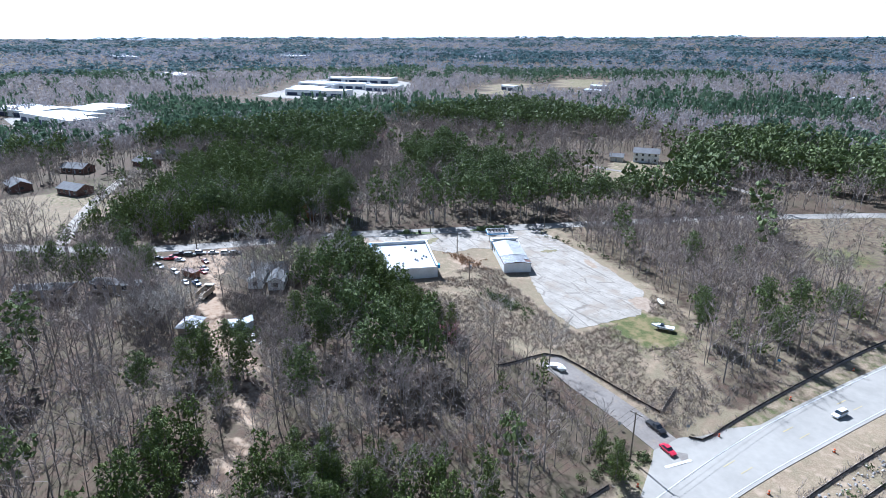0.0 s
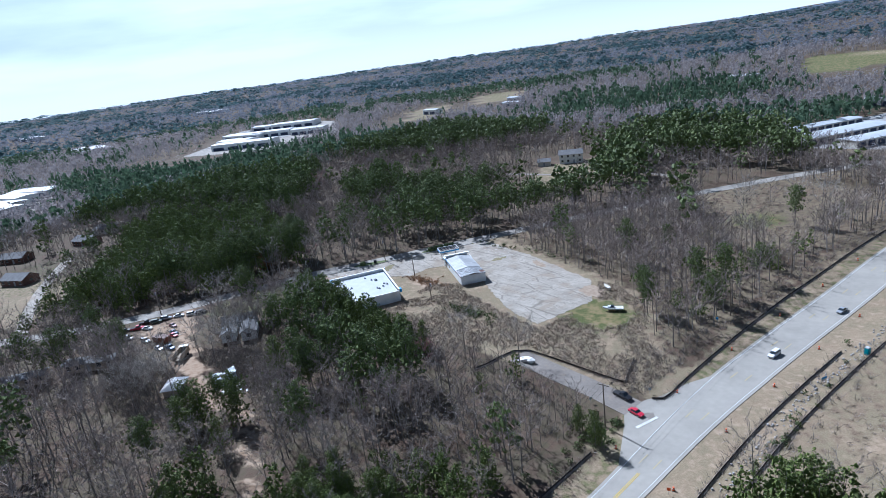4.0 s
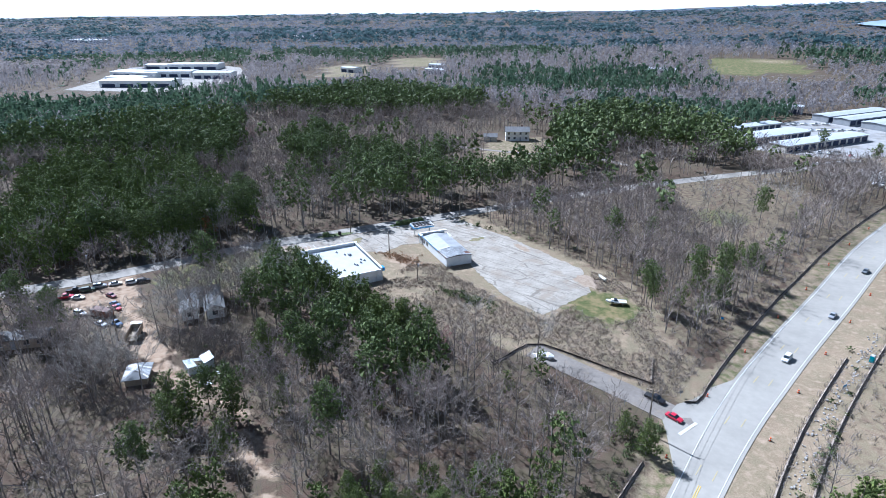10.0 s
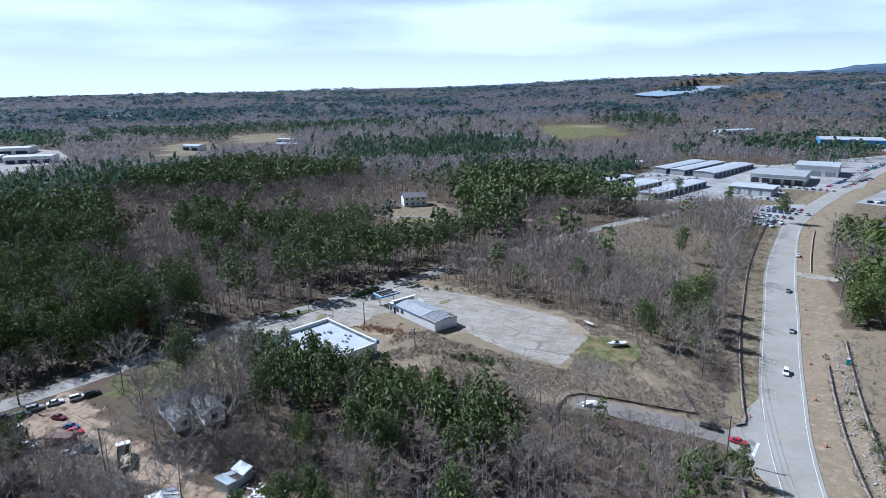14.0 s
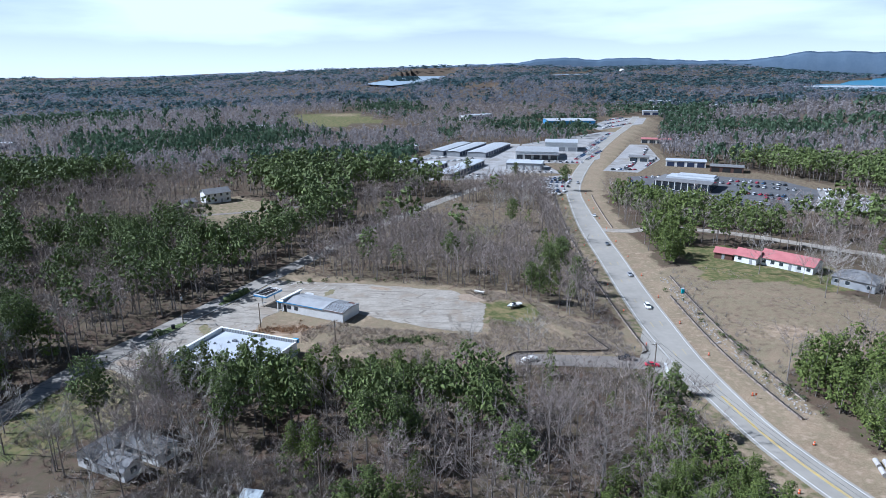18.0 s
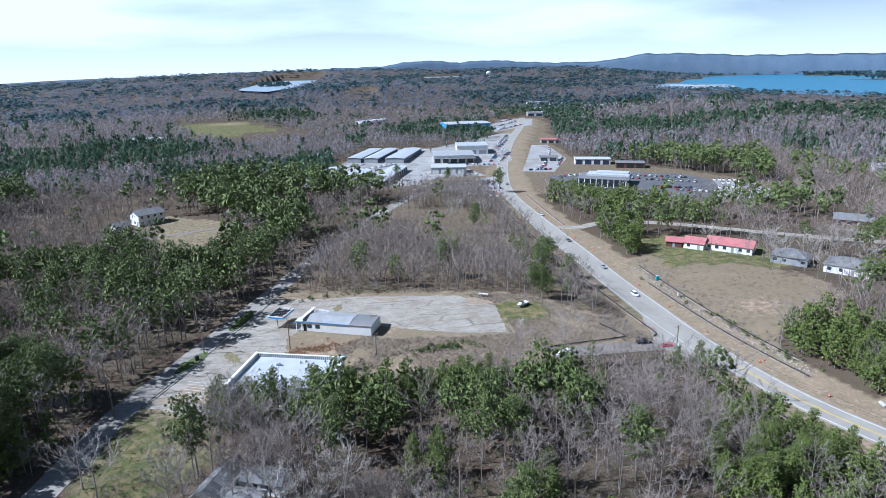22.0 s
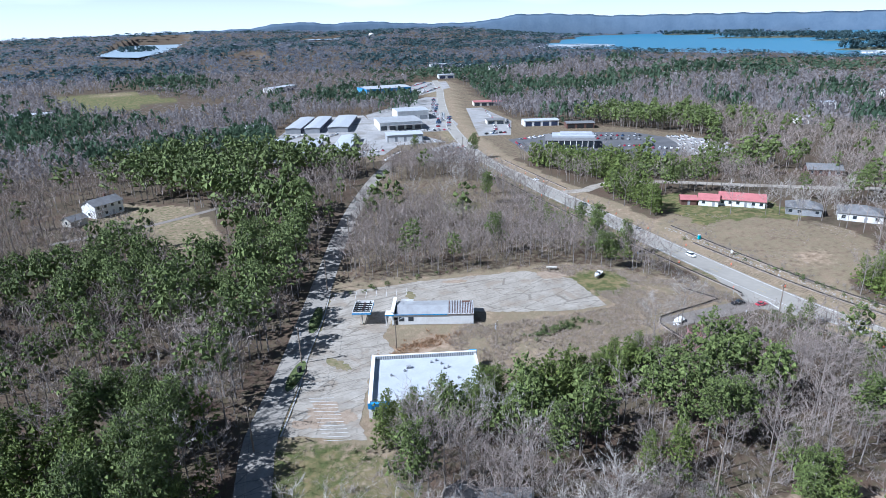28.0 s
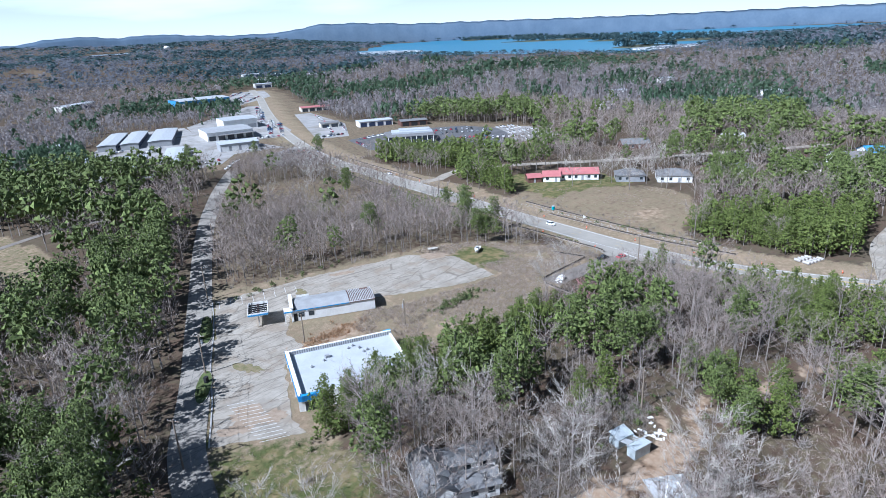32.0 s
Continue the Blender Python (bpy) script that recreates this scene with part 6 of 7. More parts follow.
# ---- road paint ----
for side in (-1, 1):
    edge = []
    for a, b in zip(HWY, HWY[1:]):
        way = (Vector(b) - Vector(a)).normalized()
        edge.append(tuple(Vector(a) + Vector((-way.y, way.x)) * side * lanes(a[1])))
    strip("edge_line", edge, 0.07, 0.135, M_LINE, parent=highway)
for off in (0.16, -0.16):
    strip("yellow_line", [p for p in HWY if p[1] < 112], 0.07, 0.14, M_YELLOW, parent=highway, offset=off)
for off in (1.35, -1.35):
    pts = along(HWY, off, 112, 420, 17)
    for i in range(0, len(pts) - 1):
        a, b = Vector(pts[i]), Vector(pts[i + 1])
        q = a + (b - a).normalized() * 3
        w = Vector((-(b - a).y, (b - a).x)).normalized() * 0.08
        part("dash", Shape().face(*[(p.x, p.y, hz(p.x, p.y) + 0.15) for p in (a - w, a + w, q + w, q - w)]), M_FADED, highway)
apron = slab("junction_apron", [(13, 123.4), (14.5, 121), (17, 116), (20, 110), (21, 130), (20.6, 146), (17.5, 140), (15.6, 133.5), (13.5, 130)], 0.085, M_HIGHWAY, "pale patched asphalt where the stub road meets the highway")
part("stop_line", Shape().rings([[(16.6, 121.4, -2.7), (17.2, 121.2, -2.7)], [(18.1, 126.6, -2.7), (18.7, 126.4, -2.7)]], closed=False), M_LINE, apron)
for ob in apron.children:
    for vv in ob.data.vertices:
        vv.co.z = hz(vv.co.x, vv.co.y) + 0.13
for i in range(13):
    x0, y0 = -103.2 - i * 0.15, 139 - i * 1.25
    part("bay_line", Shape().rings([[(x0, y0, 0), (x0 - 4.6, y0 + 2.2, 0)], [(x0 - 0.05, y0 - 0.12, 0), (x0 - 4.65, y0 + 2.08, 0)]], closed=False), M_LINE, bpy.data.objects["parking_lot"])
for i in range(9):
    x0, y0 = -88 + i * 2.75, 189.5 - i * 0.95
    part("bay_line", Shape().rings([[(x0, y0, 0), (x0 - 2.2, y0 - 4.4, 0)], [(x0 + 0.12, y0, 0), (x0 - 2.08, y0 - 4.4, 0)]], closed=False), M_LINE, bpy.data.objects["parking_lot"])
for ob in bpy.data.objects["parking_lot"].children:
    for vv in ob.data.vertices:
        vv.co.z = hz(vv.co.x, vv.co.y) + 0.075

# ---- trees ----
def pine_model(seed, tall, level, young=False):
    """The trunk and the crown of a pine at the origin; level 0 is the finest."""
    rng, s = np.random.default_rng(seed), Shape()
    lean = rng.uniform(-0.03, 0.03, 2) * tall
    axis = [Vector((lean[0] * t * t, lean[1] * t * t, tall * t)) for t in (0, 0.35, 0.7, 0.97)]
    r = 0.011 * tall
    for a, b, q, w in zip(axis, axis[1:], (1, 0.75, 0.45), (0.75, 0.45, 0.12)):
        s.tube(a, b, r * q, r * w, (6, 4, 3)[level], False)
    start = 0.08 if young else rng.uniform(0.28, 0.42)
    centres, radii = [], []
    limbs = (34, 22, 13)[level]
    turn = rng.uniform(0, 6)
    for i in range(limbs):
        t = start + (0.95 - start) * ((i + rng.uniform(0, 1)) / limbs) ** 0.85
        q = (t - start) / (1 - start)
        round_ = (1 - q) ** 0.55
        reach = tall * ((0.235 * round_ + 0.02) if young else (0.225 * round_ * (0.55 + min(1, q * 2.4) * 0.5) + 0.02)) * rng.uniform(0.6, 1.25)
        a = turn + i * 2.4 + rng.uniform(-0.5, 0.5)
        root = Vector((lean[0] * t * t, lean[1] * t * t, tall * t))
        tip = root + Vector((math.cos(a) * reach, math.sin(a) * reach, reach * rng.uniform(0.05, 0.5)))
        if level == 0:
            s.tube(root, tip, 0.045, 0.012, 3, False)
        for k in ((0.4, 0.9) if reach > 1.0 and level == 0 else (0.75,)):
            centres.append(root.lerp(tip, k))
            radii.append(min(1.35, max(0.6, reach * 0.45)) * rng.uniform(0.75, 1.2) * (1.05, 1.3, 1.5)[level])
    centres.append(Vector((lean[0], lean[1], tall * 0.97)))
    radii.append(0.6)
    heart = Vector((lean[0] * 0.4, lean[1] * 0.4, tall * (start + 0.28 * (1 - start))))
    crown = foliage(rng, centres, radii, (19, 7, 3)[level], (0.21, 0.34, 0.60)[level], (0.25, 0.3, 0.4)[level], heart)
    n = (8, 4, 2)[level]
    c = np.repeat(np.asarray(centres, float), n, 0)
    r = np.repeat(np.asarray(radii, float), n)
    core = lumps(rng, c + rng.normal(size=c.shape) * (0.5 * r)[:, None] * (1, 1, 0.8), r * (0.29, 0.43, 0.64)[level])
    return s, np.concatenate([crown, core])


def bare_model(seed, tall, level, wide=0.33):
    """Trunk, limbs and twigs of a leafless tree; level 0 is the finest."""
    rng, s = np.random.default_rng(seed), Shape()
    fork = rng.uniform(0.16, 0.36)
    r = 0.0115 * tall
    top = Vector((rng.uniform(-0.04, 0.04) * tall, rng.uniform(-0.04, 0.04) * tall, tall * 0.86))
    knee = top * (fork / 0.86)
    s.tube((0, 0, -0.3), knee, r, r * 0.75, (6, 4, 3)[level], False)
    s.tube(knee, top, r * 0.75, r * 0.15, (5, 3, 3)[level], False)
    a_, b_, w_ = [], [], []
    limbs, subs, twigs = ((12, 9, 7), (9, 6, 3), (7, 4, 2))[level]
    for i in range(limbs):
        t = fork + (0.84 - fork) * (i + rng.uniform(0, 0.7)) / limbs
        root = top * (t / 0.86)
        az = i * 2.4 + rng.uniform(-0.5, 0.5)
        reach = tall * wide * rng.uniform(0.6, 1.1) * (1.12 - 0.85 * (t - fork))
        rise = reach * rng.uniform(0.6, 1.4)
        tip = root + Vector((math.cos(az) * reach, math.sin(az) * reach, rise))
        tip.z = min(tip.z, tall * rng.uniform(0.86, 1.0))
        mid = root.lerp(tip, 0.5) + Vector((math.cos(az), math.sin(az), -0.6)) * reach * 0.10 + Vector(rng.normal(size=3) * 0.008 * tall)
        if level == 0:
            s.tube(root, mid, r * 0.30, r * 0.16, 4, False)
            s.tube(mid, tip, r * 0.16, r * 0.04, 3, False)
        else:
            a_.append(root), b_.append(tip), w_.append((0, 0.13, 0.2)[level])
        out = Vector((math.cos(az), math.sin(az), 1.3)).normalized()
        for j in range(subs):
            k = 0.25 + 0.72 * (j + rng.uniform(0.1, 0.9)) / subs
            p = root.lerp(mid, k * 2) if k < 0.5 else mid.lerp(tip, k * 2 - 1)
            way = (out + Vector(rng.normal(size=3)) * 0.42).normalized()
            q = p + way * reach * rng.uniform(0.28, 0.5)
            a_.append(p), b_.append(q), w_.append((0.058, 0.095, 0.17)[level])
            for _ in range(twigs):
                g = p.lerp(q, rng.uniform(0.2, 1.0))
                h = g + (way + Vector(rng.normal(size=3)) * 0.5 + Vector((0, 0, 0.25))).normalized() * reach * rng.uniform(0.14, 0.32)
                a_.append(g), b_.append(h), w_.append((0.038, 0.08, 0.16)[level])
                if level == 0 and rng.uniform() < 0.5:
                    g = g.lerp(h, 0.45)
                    h = g + (way + Vector(rng.normal(size=3)) * 0.7).normalized() * reach * 0.13
                    a_.append(g), b_.append(h), w_.append(0.034)
    return s, slivers(a_, b_, w_, rng)


def planted(models, x, y, size, rng, squash=None):
    """Copies of loose-triangle models at many places, as one array."""
    out, pick = [], rng.integers(0, len(models), len(x))
    for k, model in enumerate(models):
        m = pick == k
        if not m.any():
            continue
        a, n = rng.uniform(0, math.tau, m.sum()), m.sum()
        c, s, g = np.cos(a)[:, None], np.sin(a)[:, None], size[m][:, None]
        f = g if squash is None else squash[m][:, None]
        px = (model[None, :, 0] * c - model[None, :, 1] * s) * f + x[m][:, None]
        py = (model[None, :, 0] * s + model[None, :, 1] * c) * f + y[m][:, None]
        pz = model[None, :, 2] * g + height(x[m], y[m])[:, None]
        out.append(np.stack([px, py, pz], -1).reshape(-1, 3))
    return np.concatenate(out)


# where trees stand
PLANTATION = [(-167, 54), (-155, 72), (-146, 91), (-137, 107), (-126, 122), (-155, 148), (-186, 156), (-226, 170), (-254, 160), (-285, 142), (-257, 111), (-206, 88), (-184, 76)]
WESTPINES = [(-192, 168), (-226, 172), (-262, 158), (-292, 142), (-311, 100), (-383, 130), (-560, 134), (-560, 215), (-500, 224), (-330, 245), (-282, 240)]
KNOLLPINES = [(-204, 205), (-234, 255), (-192, 238), (-166, 192)]
YARDPINES = [(-183, 227), (-141, 254), (-118, 222), (-109, 205), (-148, 192)]
ROADPINES = [(-134, 184), (-114, 167), (-103, 172), (-91, 205), (-78, 229), (-64, 262), (-74, 266), (-90, 246), (-106, 236), (-126, 214)]
GATEPINES = [(-94, 212), (-86, 250), (-118, 284), (-112, 260), (-100, 228)]
HOUSEPINES = [(-126, 304), (-88, 264), (-64, 270), (-80, 300), (-96, 322), (-112, 330)]
BACKPINES = [(-128, 338), (-100, 324), (-84, 318), (-62, 330), (-36, 322), (-17, 330), (-30, 350), (-60, 400), (-60, 470), (-110, 480), (-160, 475), (-135, 390)]
EASTGROVE = [(119, 231), (160, 244), (185, 214), (140, 192)]
EASTWIDE = [(150, 163), (280, 222), (400, 283), (562, 312), (554, 240), (408, 179), (209, 124), (189, 148)]
BANDPINES = [(-425, 316), (-364, 390), (-251, 440), (-204, 381), (-265, 300), (-352, 268)]
BELT = [(-53, 88), (-42, 85), (-30, 85), (-23, 94), (-25, 104), (-36, 109), (-46, 107), (-57, 102)]
SHOPPINES = [(-106, 117), (-104, 122), (-98, 121), (-82, 119), (-72, 114), (-64, 106), (-66, 94), (-74, 92), (-84, 98), (-88, 110), (-98, 114)]
YOUNGROW = [(-76, 120), (-62, 121.5), (-44, 115), (-42, 108), (-60, 105), (-72, 110)]
SOUTHWEST = [(-26, 40), (-38, 54), (-30, 61), (-22, 61), (-14, 57), (-9, 48), (-16, 36)]
SOUTHPINES = [(-17, 60), (-21, 67), (-14, 73), (-10, 82), (-2, 90), (5, 94), (13, 88), (15, 70), (15, 48), (0, 48)]
TANGLE = [(-80, 82), (-58, 80), (-54, 92), (-60, 101), (-76, 100), (-86, 92)]
SPARSE = [(-108, 36), (-62, 28), (-58, 62), (-90, 66), (-114, 58)]
YARDVIEW = [(-126, 246), (-100, 258), (-97, 238), (-112, 214), (-124, 222)]
MEADOW = [(-41, 266), (-29, 306), (8, 300), (22, 270), (6, 226), (-13, 220)]
BANK = [(-3, 158), (3, 200), (5, 226), (8, 262), (15, 262), (14, 226), (12, 196), (7, 164)]
LOWEDGE = [(-78, 113), (-62, 118), (-30, 125), (12, 123), (16, 108), (2, 104), (-24, 112), (-40, 108), (-60, 102), (-78, 106)]
OAKS = [(-124, 132), (-112, 152), (-106, 166), (-116, 172), (-136, 184), (-160, 180), (-162, 156), (-140, 138)]
EASTBELT = [(48, 190), (52, 226), (64, 240), (70, 226), (64, 196)]
EASTBELT2 = [(62, 302), (70, 250), (90, 228), (106, 210), (116, 222), (112, 252), (104, 280), (84, 306)]
EASTYOUNG = [(38, 72), (42, 100), (42, 124), (56, 122), (72, 100), (90, 74), (66, 71)]
EASTFAR = [(130, 300), (190, 290), (250, 330), (220, 400), (180, 440), (160, 380)]
CORNERPINES = [(-154, 116), (-134, 126), (-133, 142), (-150, 148)]
BENDPINES = [(-160, 160), (-140, 158), (-132, 172), (-134, 186), (-158, 190)]
ROADSHADE = [(-152, 89), (-136, 116), (-127, 134), (-136, 140), (-145, 121), (-161, 94)]
FRINGE = [(-168, 52), (-156, 70), (-147, 90), (-138, 106), (-127, 122), (-123, 118), (-133, 102), (-141, 88), (-149, 68), (-162, 48)]
# zone, share of pines, closeness of the trees, share of young ones among the pines, height against the usual
ZONES = ((COPSE, 0.012, 1.0, 0.0, 1.05), (LOWEDGE, 0.10, 0.85, 1.0, 0.6), (OAKS, 0.12, 0.50, 0.0, 1.12), (CORNERPINES, 0.9, 0.8, 0.0, 1.0), (BENDPINES, 0.3, 0.55, 0.0, 1.0), (SPARSE, 0.03, 0.5, 0.0, 1.1), (PLANTATION, 0.96, 0.72, 1.0, 1.1), (FRINGE, 0.25, 0.7, 0.6, 0.7), (ROADSHADE, 0.7, 0.75, 0.3, 1.05), (WESTPINES, 0.88, 0.5, 0.0, 1.05),
         (KNOLLPINES, 0.8, 0.6, 0.0, 1.0), (YARDPINES, 0.62, 0.6, 0.0, 0.95), (ROADPINES, 0.74, 0.44, 0.0, 1.08), (GATEPINES, 0.8, 0.5, 0.0, 0.9), (HOUSEPINES, 0.86, 0.42, 0.0, 1.2), (BACKPINES, 0.7, 0.45, 0.0, 1.1), (EASTGROVE, 0.6, 0.4, 0.0, 0.9), (EASTWIDE, 0.6, 0.4, 0.0, 1.0),
         (BANDPINES, 0.9, 0.5, 0.0, 1.05), (TANGLE, 0.05, 0.8, 0.0, 0.5), (SHOPPINES, 0.85, 0.6, 0.1, 0.88), (BELT, 0.9, 0.7, 0.05, 0.88), (YOUNGROW, 0.92, 0.9, 1.0, 0.85), (SOUTHWEST, 0.92, 0.95, 1.0, 0.85),
         (SOUTHPINES, 0.72, 0.95, 1.0, 0.82), (MEADOW, 0.05, 0.05, 0.0, 0.9), (BANK, 0.45, 0.5, 1.0, 0.6), (YARDVIEW, 0.3, 0.3, 0.0, 0.45), (EASTBELT, 0.97, 1.0, 1.0, 1.0), (EASTBELT2, 0.92, 0.9, 1.0, 1.0),
         (EASTYOUNG, 0.97, 1.0, 1.0, 1.0), (EASTFAR, 0.7, 0.6, 0.0, 1.0))
CLEAR = FARFIELDS + [MALL, DEPOT, SWGRASS, FIELD, YARD, HOUSEYARD, EASTFIELD, EASTLAWN, DEALERS, LOT]
ROADS = [(HWY, 15.5), (SIDE, 5.0), (STUB, 6.0), (CONNECT, 5), (WESTROAD, 6), (EASTROAD, 6), (EASTROAD2, 5), (SOUTHLANE, 2.6)]
SPOTS = [(84, 190, 20), (98, 166, 13), (108, 151, 16), (120, 145, 10), (134, 137, 18), (153, 114, 16), (178, 101, 18), (203, 94, 14), (165, 106, 10), (-150, 318, 12), (-222, 46, 30), (-246, 72, 24), (-286, 66, 12), (-283, 98, 12),
         (-118, 48, 7), (-650, 370, 60), (-520, 90, 40), (150, 200, 16), (200, 165, 18)]


def open_ground(x, y):
    free = np.ones(x.shape, bool)
    for poly in CLEAR:
        free &= ~inside(x, y, poly)
    for line, w in ROADS:
        free &= near_line(x, y, line) > w
    for cx, cy, r in SPOTS:
        free &= np.hypot(x - cx, y - cy) > r
    for poly in LAKES:
        free &= ~inside(x, y, poly)
    return free


def patchy(x, y, size):
    """Smooth random patches of about the given size, 0 to 1."""
    u, v = x / size, y / size
    i, j = np.floor(u), np.floor(v)
    f, g = u - i, v - j
    f, g = f * f * (3 - 2 * f), g * g * (3 - 2 * g)

    def corner(p, q):
        h = np.sin(p * 12.9898 + q * 78.233) * 43758.5453
        return h - np.floor(h)
    return (corner(i, j) * (1 - f) + corner(i + 1, j) * f) * (1 - g) + (corner(i, j + 1) * (1 - f) + corner(i + 1, j + 1) * f) * g


def pine_share(x, y):
    """The share of pines among the trees: in zones nearby, in long belts and groves further off."""
    d = np.hypot(x + 60, y - 30)
    grove = 0.55 * patchy(x * 0.8 + y * 0.6, y * 0.8 - x * 0.6, 150) + 0.45 * patchy(x, y, 52)
    p = np.where(grove > 0.62, 0.5, 0.04)
    p = np.where(d > 330, np.where(grove > 0.56, 0.86, 0.06), p)
    p = np.where((y < 125) & (x > -300) & (x < 20), 0.04, p)
    for poly, share, *_ in ZONES:
        p = np.where(inside(x, y, poly), share, p)
    return p


trng = np.random.default_rng(7)
w = 3.4
X, Y = np.meshgrid(np.arange(-330, 300, w), np.arange(28, 400, w))
px, py = [X.ravel() + trng.uniform(-w / 2, w / 2, X.size)], [Y.ravel() + trng.uniform(-w / 2, w / 2, X.size)]
X, Y = np.meshgrid(np.arange(-240, 190, 7.5), np.arange(-90, 28, 7.5))
px.append(X.ravel() + trng.uniform(-3, 3, X.size))
py.append(Y.ravel() + trng.uniform(-3, 3, X.size))
tx, ty = np.concatenate(px), np.concatenate(py)
keep = open_ground(tx, ty)
tx, ty = tx[keep], ty[keep]
dist = np.hypot(tx + 40, ty - 20)
share = np.clip(0.72 - dist / 900, 0.36, 0.62)
young_share, stature = np.zeros(len(tx)), np.ones(len(tx))
for poly, _, close, youth, tall in ZONES:
    m = inside(tx, ty, poly)
    share[m], young_share[m], stature[m] = close, youth, tall
share = np.where(inside(tx, ty, OPENYARD), 0.06, share)
share = np.where(ty < 28, 0.8, share)
keep = trng.uniform(size=len(tx)) < share
tx, ty, dist, young_share, stature = tx[keep], ty[keep], dist[keep], young_share[keep], stature[keep]
is_pine = trng.uniform(size=len(tx)) < pine_share(tx, ty)
young = is_pine & (trng.uniform(size=len(tx)) < young_share)
low = inside(tx, ty, COPSE) & (near_line(tx, ty, HWY) > 30)
stature *= np.where(near_line(tx, ty, SOUTHLANE) < 6, 0.75, 1.0)

# single trees that stand apart in the yards and clearings
LONE_BARE = [(-128, 141), (-121, 152), (-134, 151), (-127, 162), (-117, 165), (-138, 133), (-133, 124), (-142, 119), (94, 157), (101, 160), (113, 161), (121, 153), (104, 143), (91, 149), (127, 147), (141, 128), (84, 173), (97, 176), (147, 120), (118, 166), (-118, 97), (-122, 104), (-106, 91), (-86, 64.5), (-82, 62), (-90, 69), (-95, 69), (-79, 60), (-73.5, 62.5), (-70, 65), (-88, 60), (-94, 63), (-75, 57.5), (-84, 57), (-100, 66), (-79.5, 64), (-89, 78.8), (-83, 80.5), (-78.5, 83), (-97, 85.5), (-88.5, 87), (-84.5, 99), (-91, 105), (-99, 107), (-78, 98), (-87, 111), (-95, 113), (-83, 107), (74, 181), (87, 161), (88, 170), (81, 158), (-16, 126), (-30, 140 - 18),
             (-3, 262), (-16, 250), (2, 275), (-22, 268), (8, 256), (16, 290), (20, 310), (6, 300), (28, 325)]
LONE_PINE = [(-54.3, 69.8), (-50.6, 72.1), (-57.9, 64.6), (-4.5, 163.5), (-6.5, 165.5), (-20, 203), (2, 178), (-116, 67), (-112.5, 65.5), (-121, 62.5), (-118, 47), (-125, 38), (-109, 60), (-117, 54), (-112, 50), (-122, 44), (-129.7, 63.3), (10.6, 195.4), (9.5, 171), (2.5, 246), (-28, 193), (7, 183),
             (90, 220), (48, 330), (0, 392), (26, 362), (-104, 64)]
LONE_YOUNG = [(-99, 120.5), (-93, 121), (-86, 120.5), (-84, 118), (-80, 119.5), (-76, 118.8)] + [(-73 + 3 * k, 116.2 + 1.3 * (k % 3 - 1)) for k in range(13)] + [(-100.5, 118.5), (-95, 119), (-88.5, 119.5), (-97.5, 116.5), (-79, 117), (-75.5, 114.5), (-83, 116), (-92, 117.5), (-72, 117), (-69, 114.5), (-52, 116), (-47, 117.5), (-56, 117), (-43, 116), (-50, 113), (-60, 114), (-65, 116), (14, 112), (9, 114), (-52, 60.5), (-53.7, 65.2), (-47.6, 70.6), (-61, 87.6), (-44, 79), (-65, 90), (-41, 64)]
lone = [(q, False, False) for q in LONE_BARE] + [(q, True, False) for q in LONE_PINE] + [(q, True, True) for q in LONE_YOUNG]
tx, ty = np.r_[tx, [q[0][0] for q in lone]], np.r_[ty, [q[0][1] for q in lone]]
is_pine, young = np.r_[is_pine, [q[1] for q in lone]], np.r_[young, [q[2] for q in lone]]
low = np.r_[low, [False] * len(lone)]
alone = np.r_[np.zeros(len(dist), bool), [True] * len(lone)]
stature = np.r_[stature, [0.95 if not q[1] else 0.92 if q[0][0] < -70 and q[0][1] > 110 else 1.0 if q[2] and q[0][1] < 100 else 0.66 if q[2] else 0.85 for q in lone]]

# the nearest ones are trees of their own
def own_trees(pick, models, label, category, group, sizes, mats):
    roots = []
    for k, (trunk, crown) in enumerate(models):
        root = thing("pine_tree" if category == "pine" else "bare_tree", (0, 0, -50), 0, label, "tree", group)
        part("trunk", trunk, mats[0], root)
        c = new("crown", array_mesh("crown", crown, tri_faces(crown), mats[1]))
        c.parent = root
        roots.append(root)
    used = set()
    for i, s in zip(pick, sizes):
        k = int(trng.integers(0, len(roots)))
        m = pose(tx[i], ty[i], hz(tx[i], ty[i]), 0, 0, float(trng.uniform(0, 360))) @ Matrix.Diagonal((s, s, s, 1))
        if k in used:
            o = copy_thing(roots[k], m)
            o.matrix_basis = m
        else:
            roots[k].matrix_basis = m
            used.add(k)


near_score = np.minimum(near_line(tx, ty, [(46, 92), (8, 70), (-25, 70), (-55, 70), (-80, 76), (-106, 90), (-128, 108), (-146, 124)]), 400)
order = np.argsort(near_score - 1000 * alone)
own = np.zeros(len(tx), bool)
groups = (
    (is_pine & ~young, [pine_model(11 + k, 15.5, 0) for k in range(5)], "tall green pine with a bare trunk in the woods", "pine", "tall pines", 54),
    (young, [pine_model(31 + k, 10.5, 0, True) for k in range(4)], "young green pine with branches down to the ground", "pine", "young pines", 85),
    (~is_pine & alone, [bare_model(151 + k, 12.5, 0, 0.38) for k in range(4)], "spreading leafless tree with pale grey bark by the yard", "pale", "yard trees", 66),
    (~is_pine & ~alone, [bare_model(51 + k, 12.5, 0) for k in range(6)], "leafless grey hardwood tree with fine twigs", "bare", "bare hardwoods", 200),
)
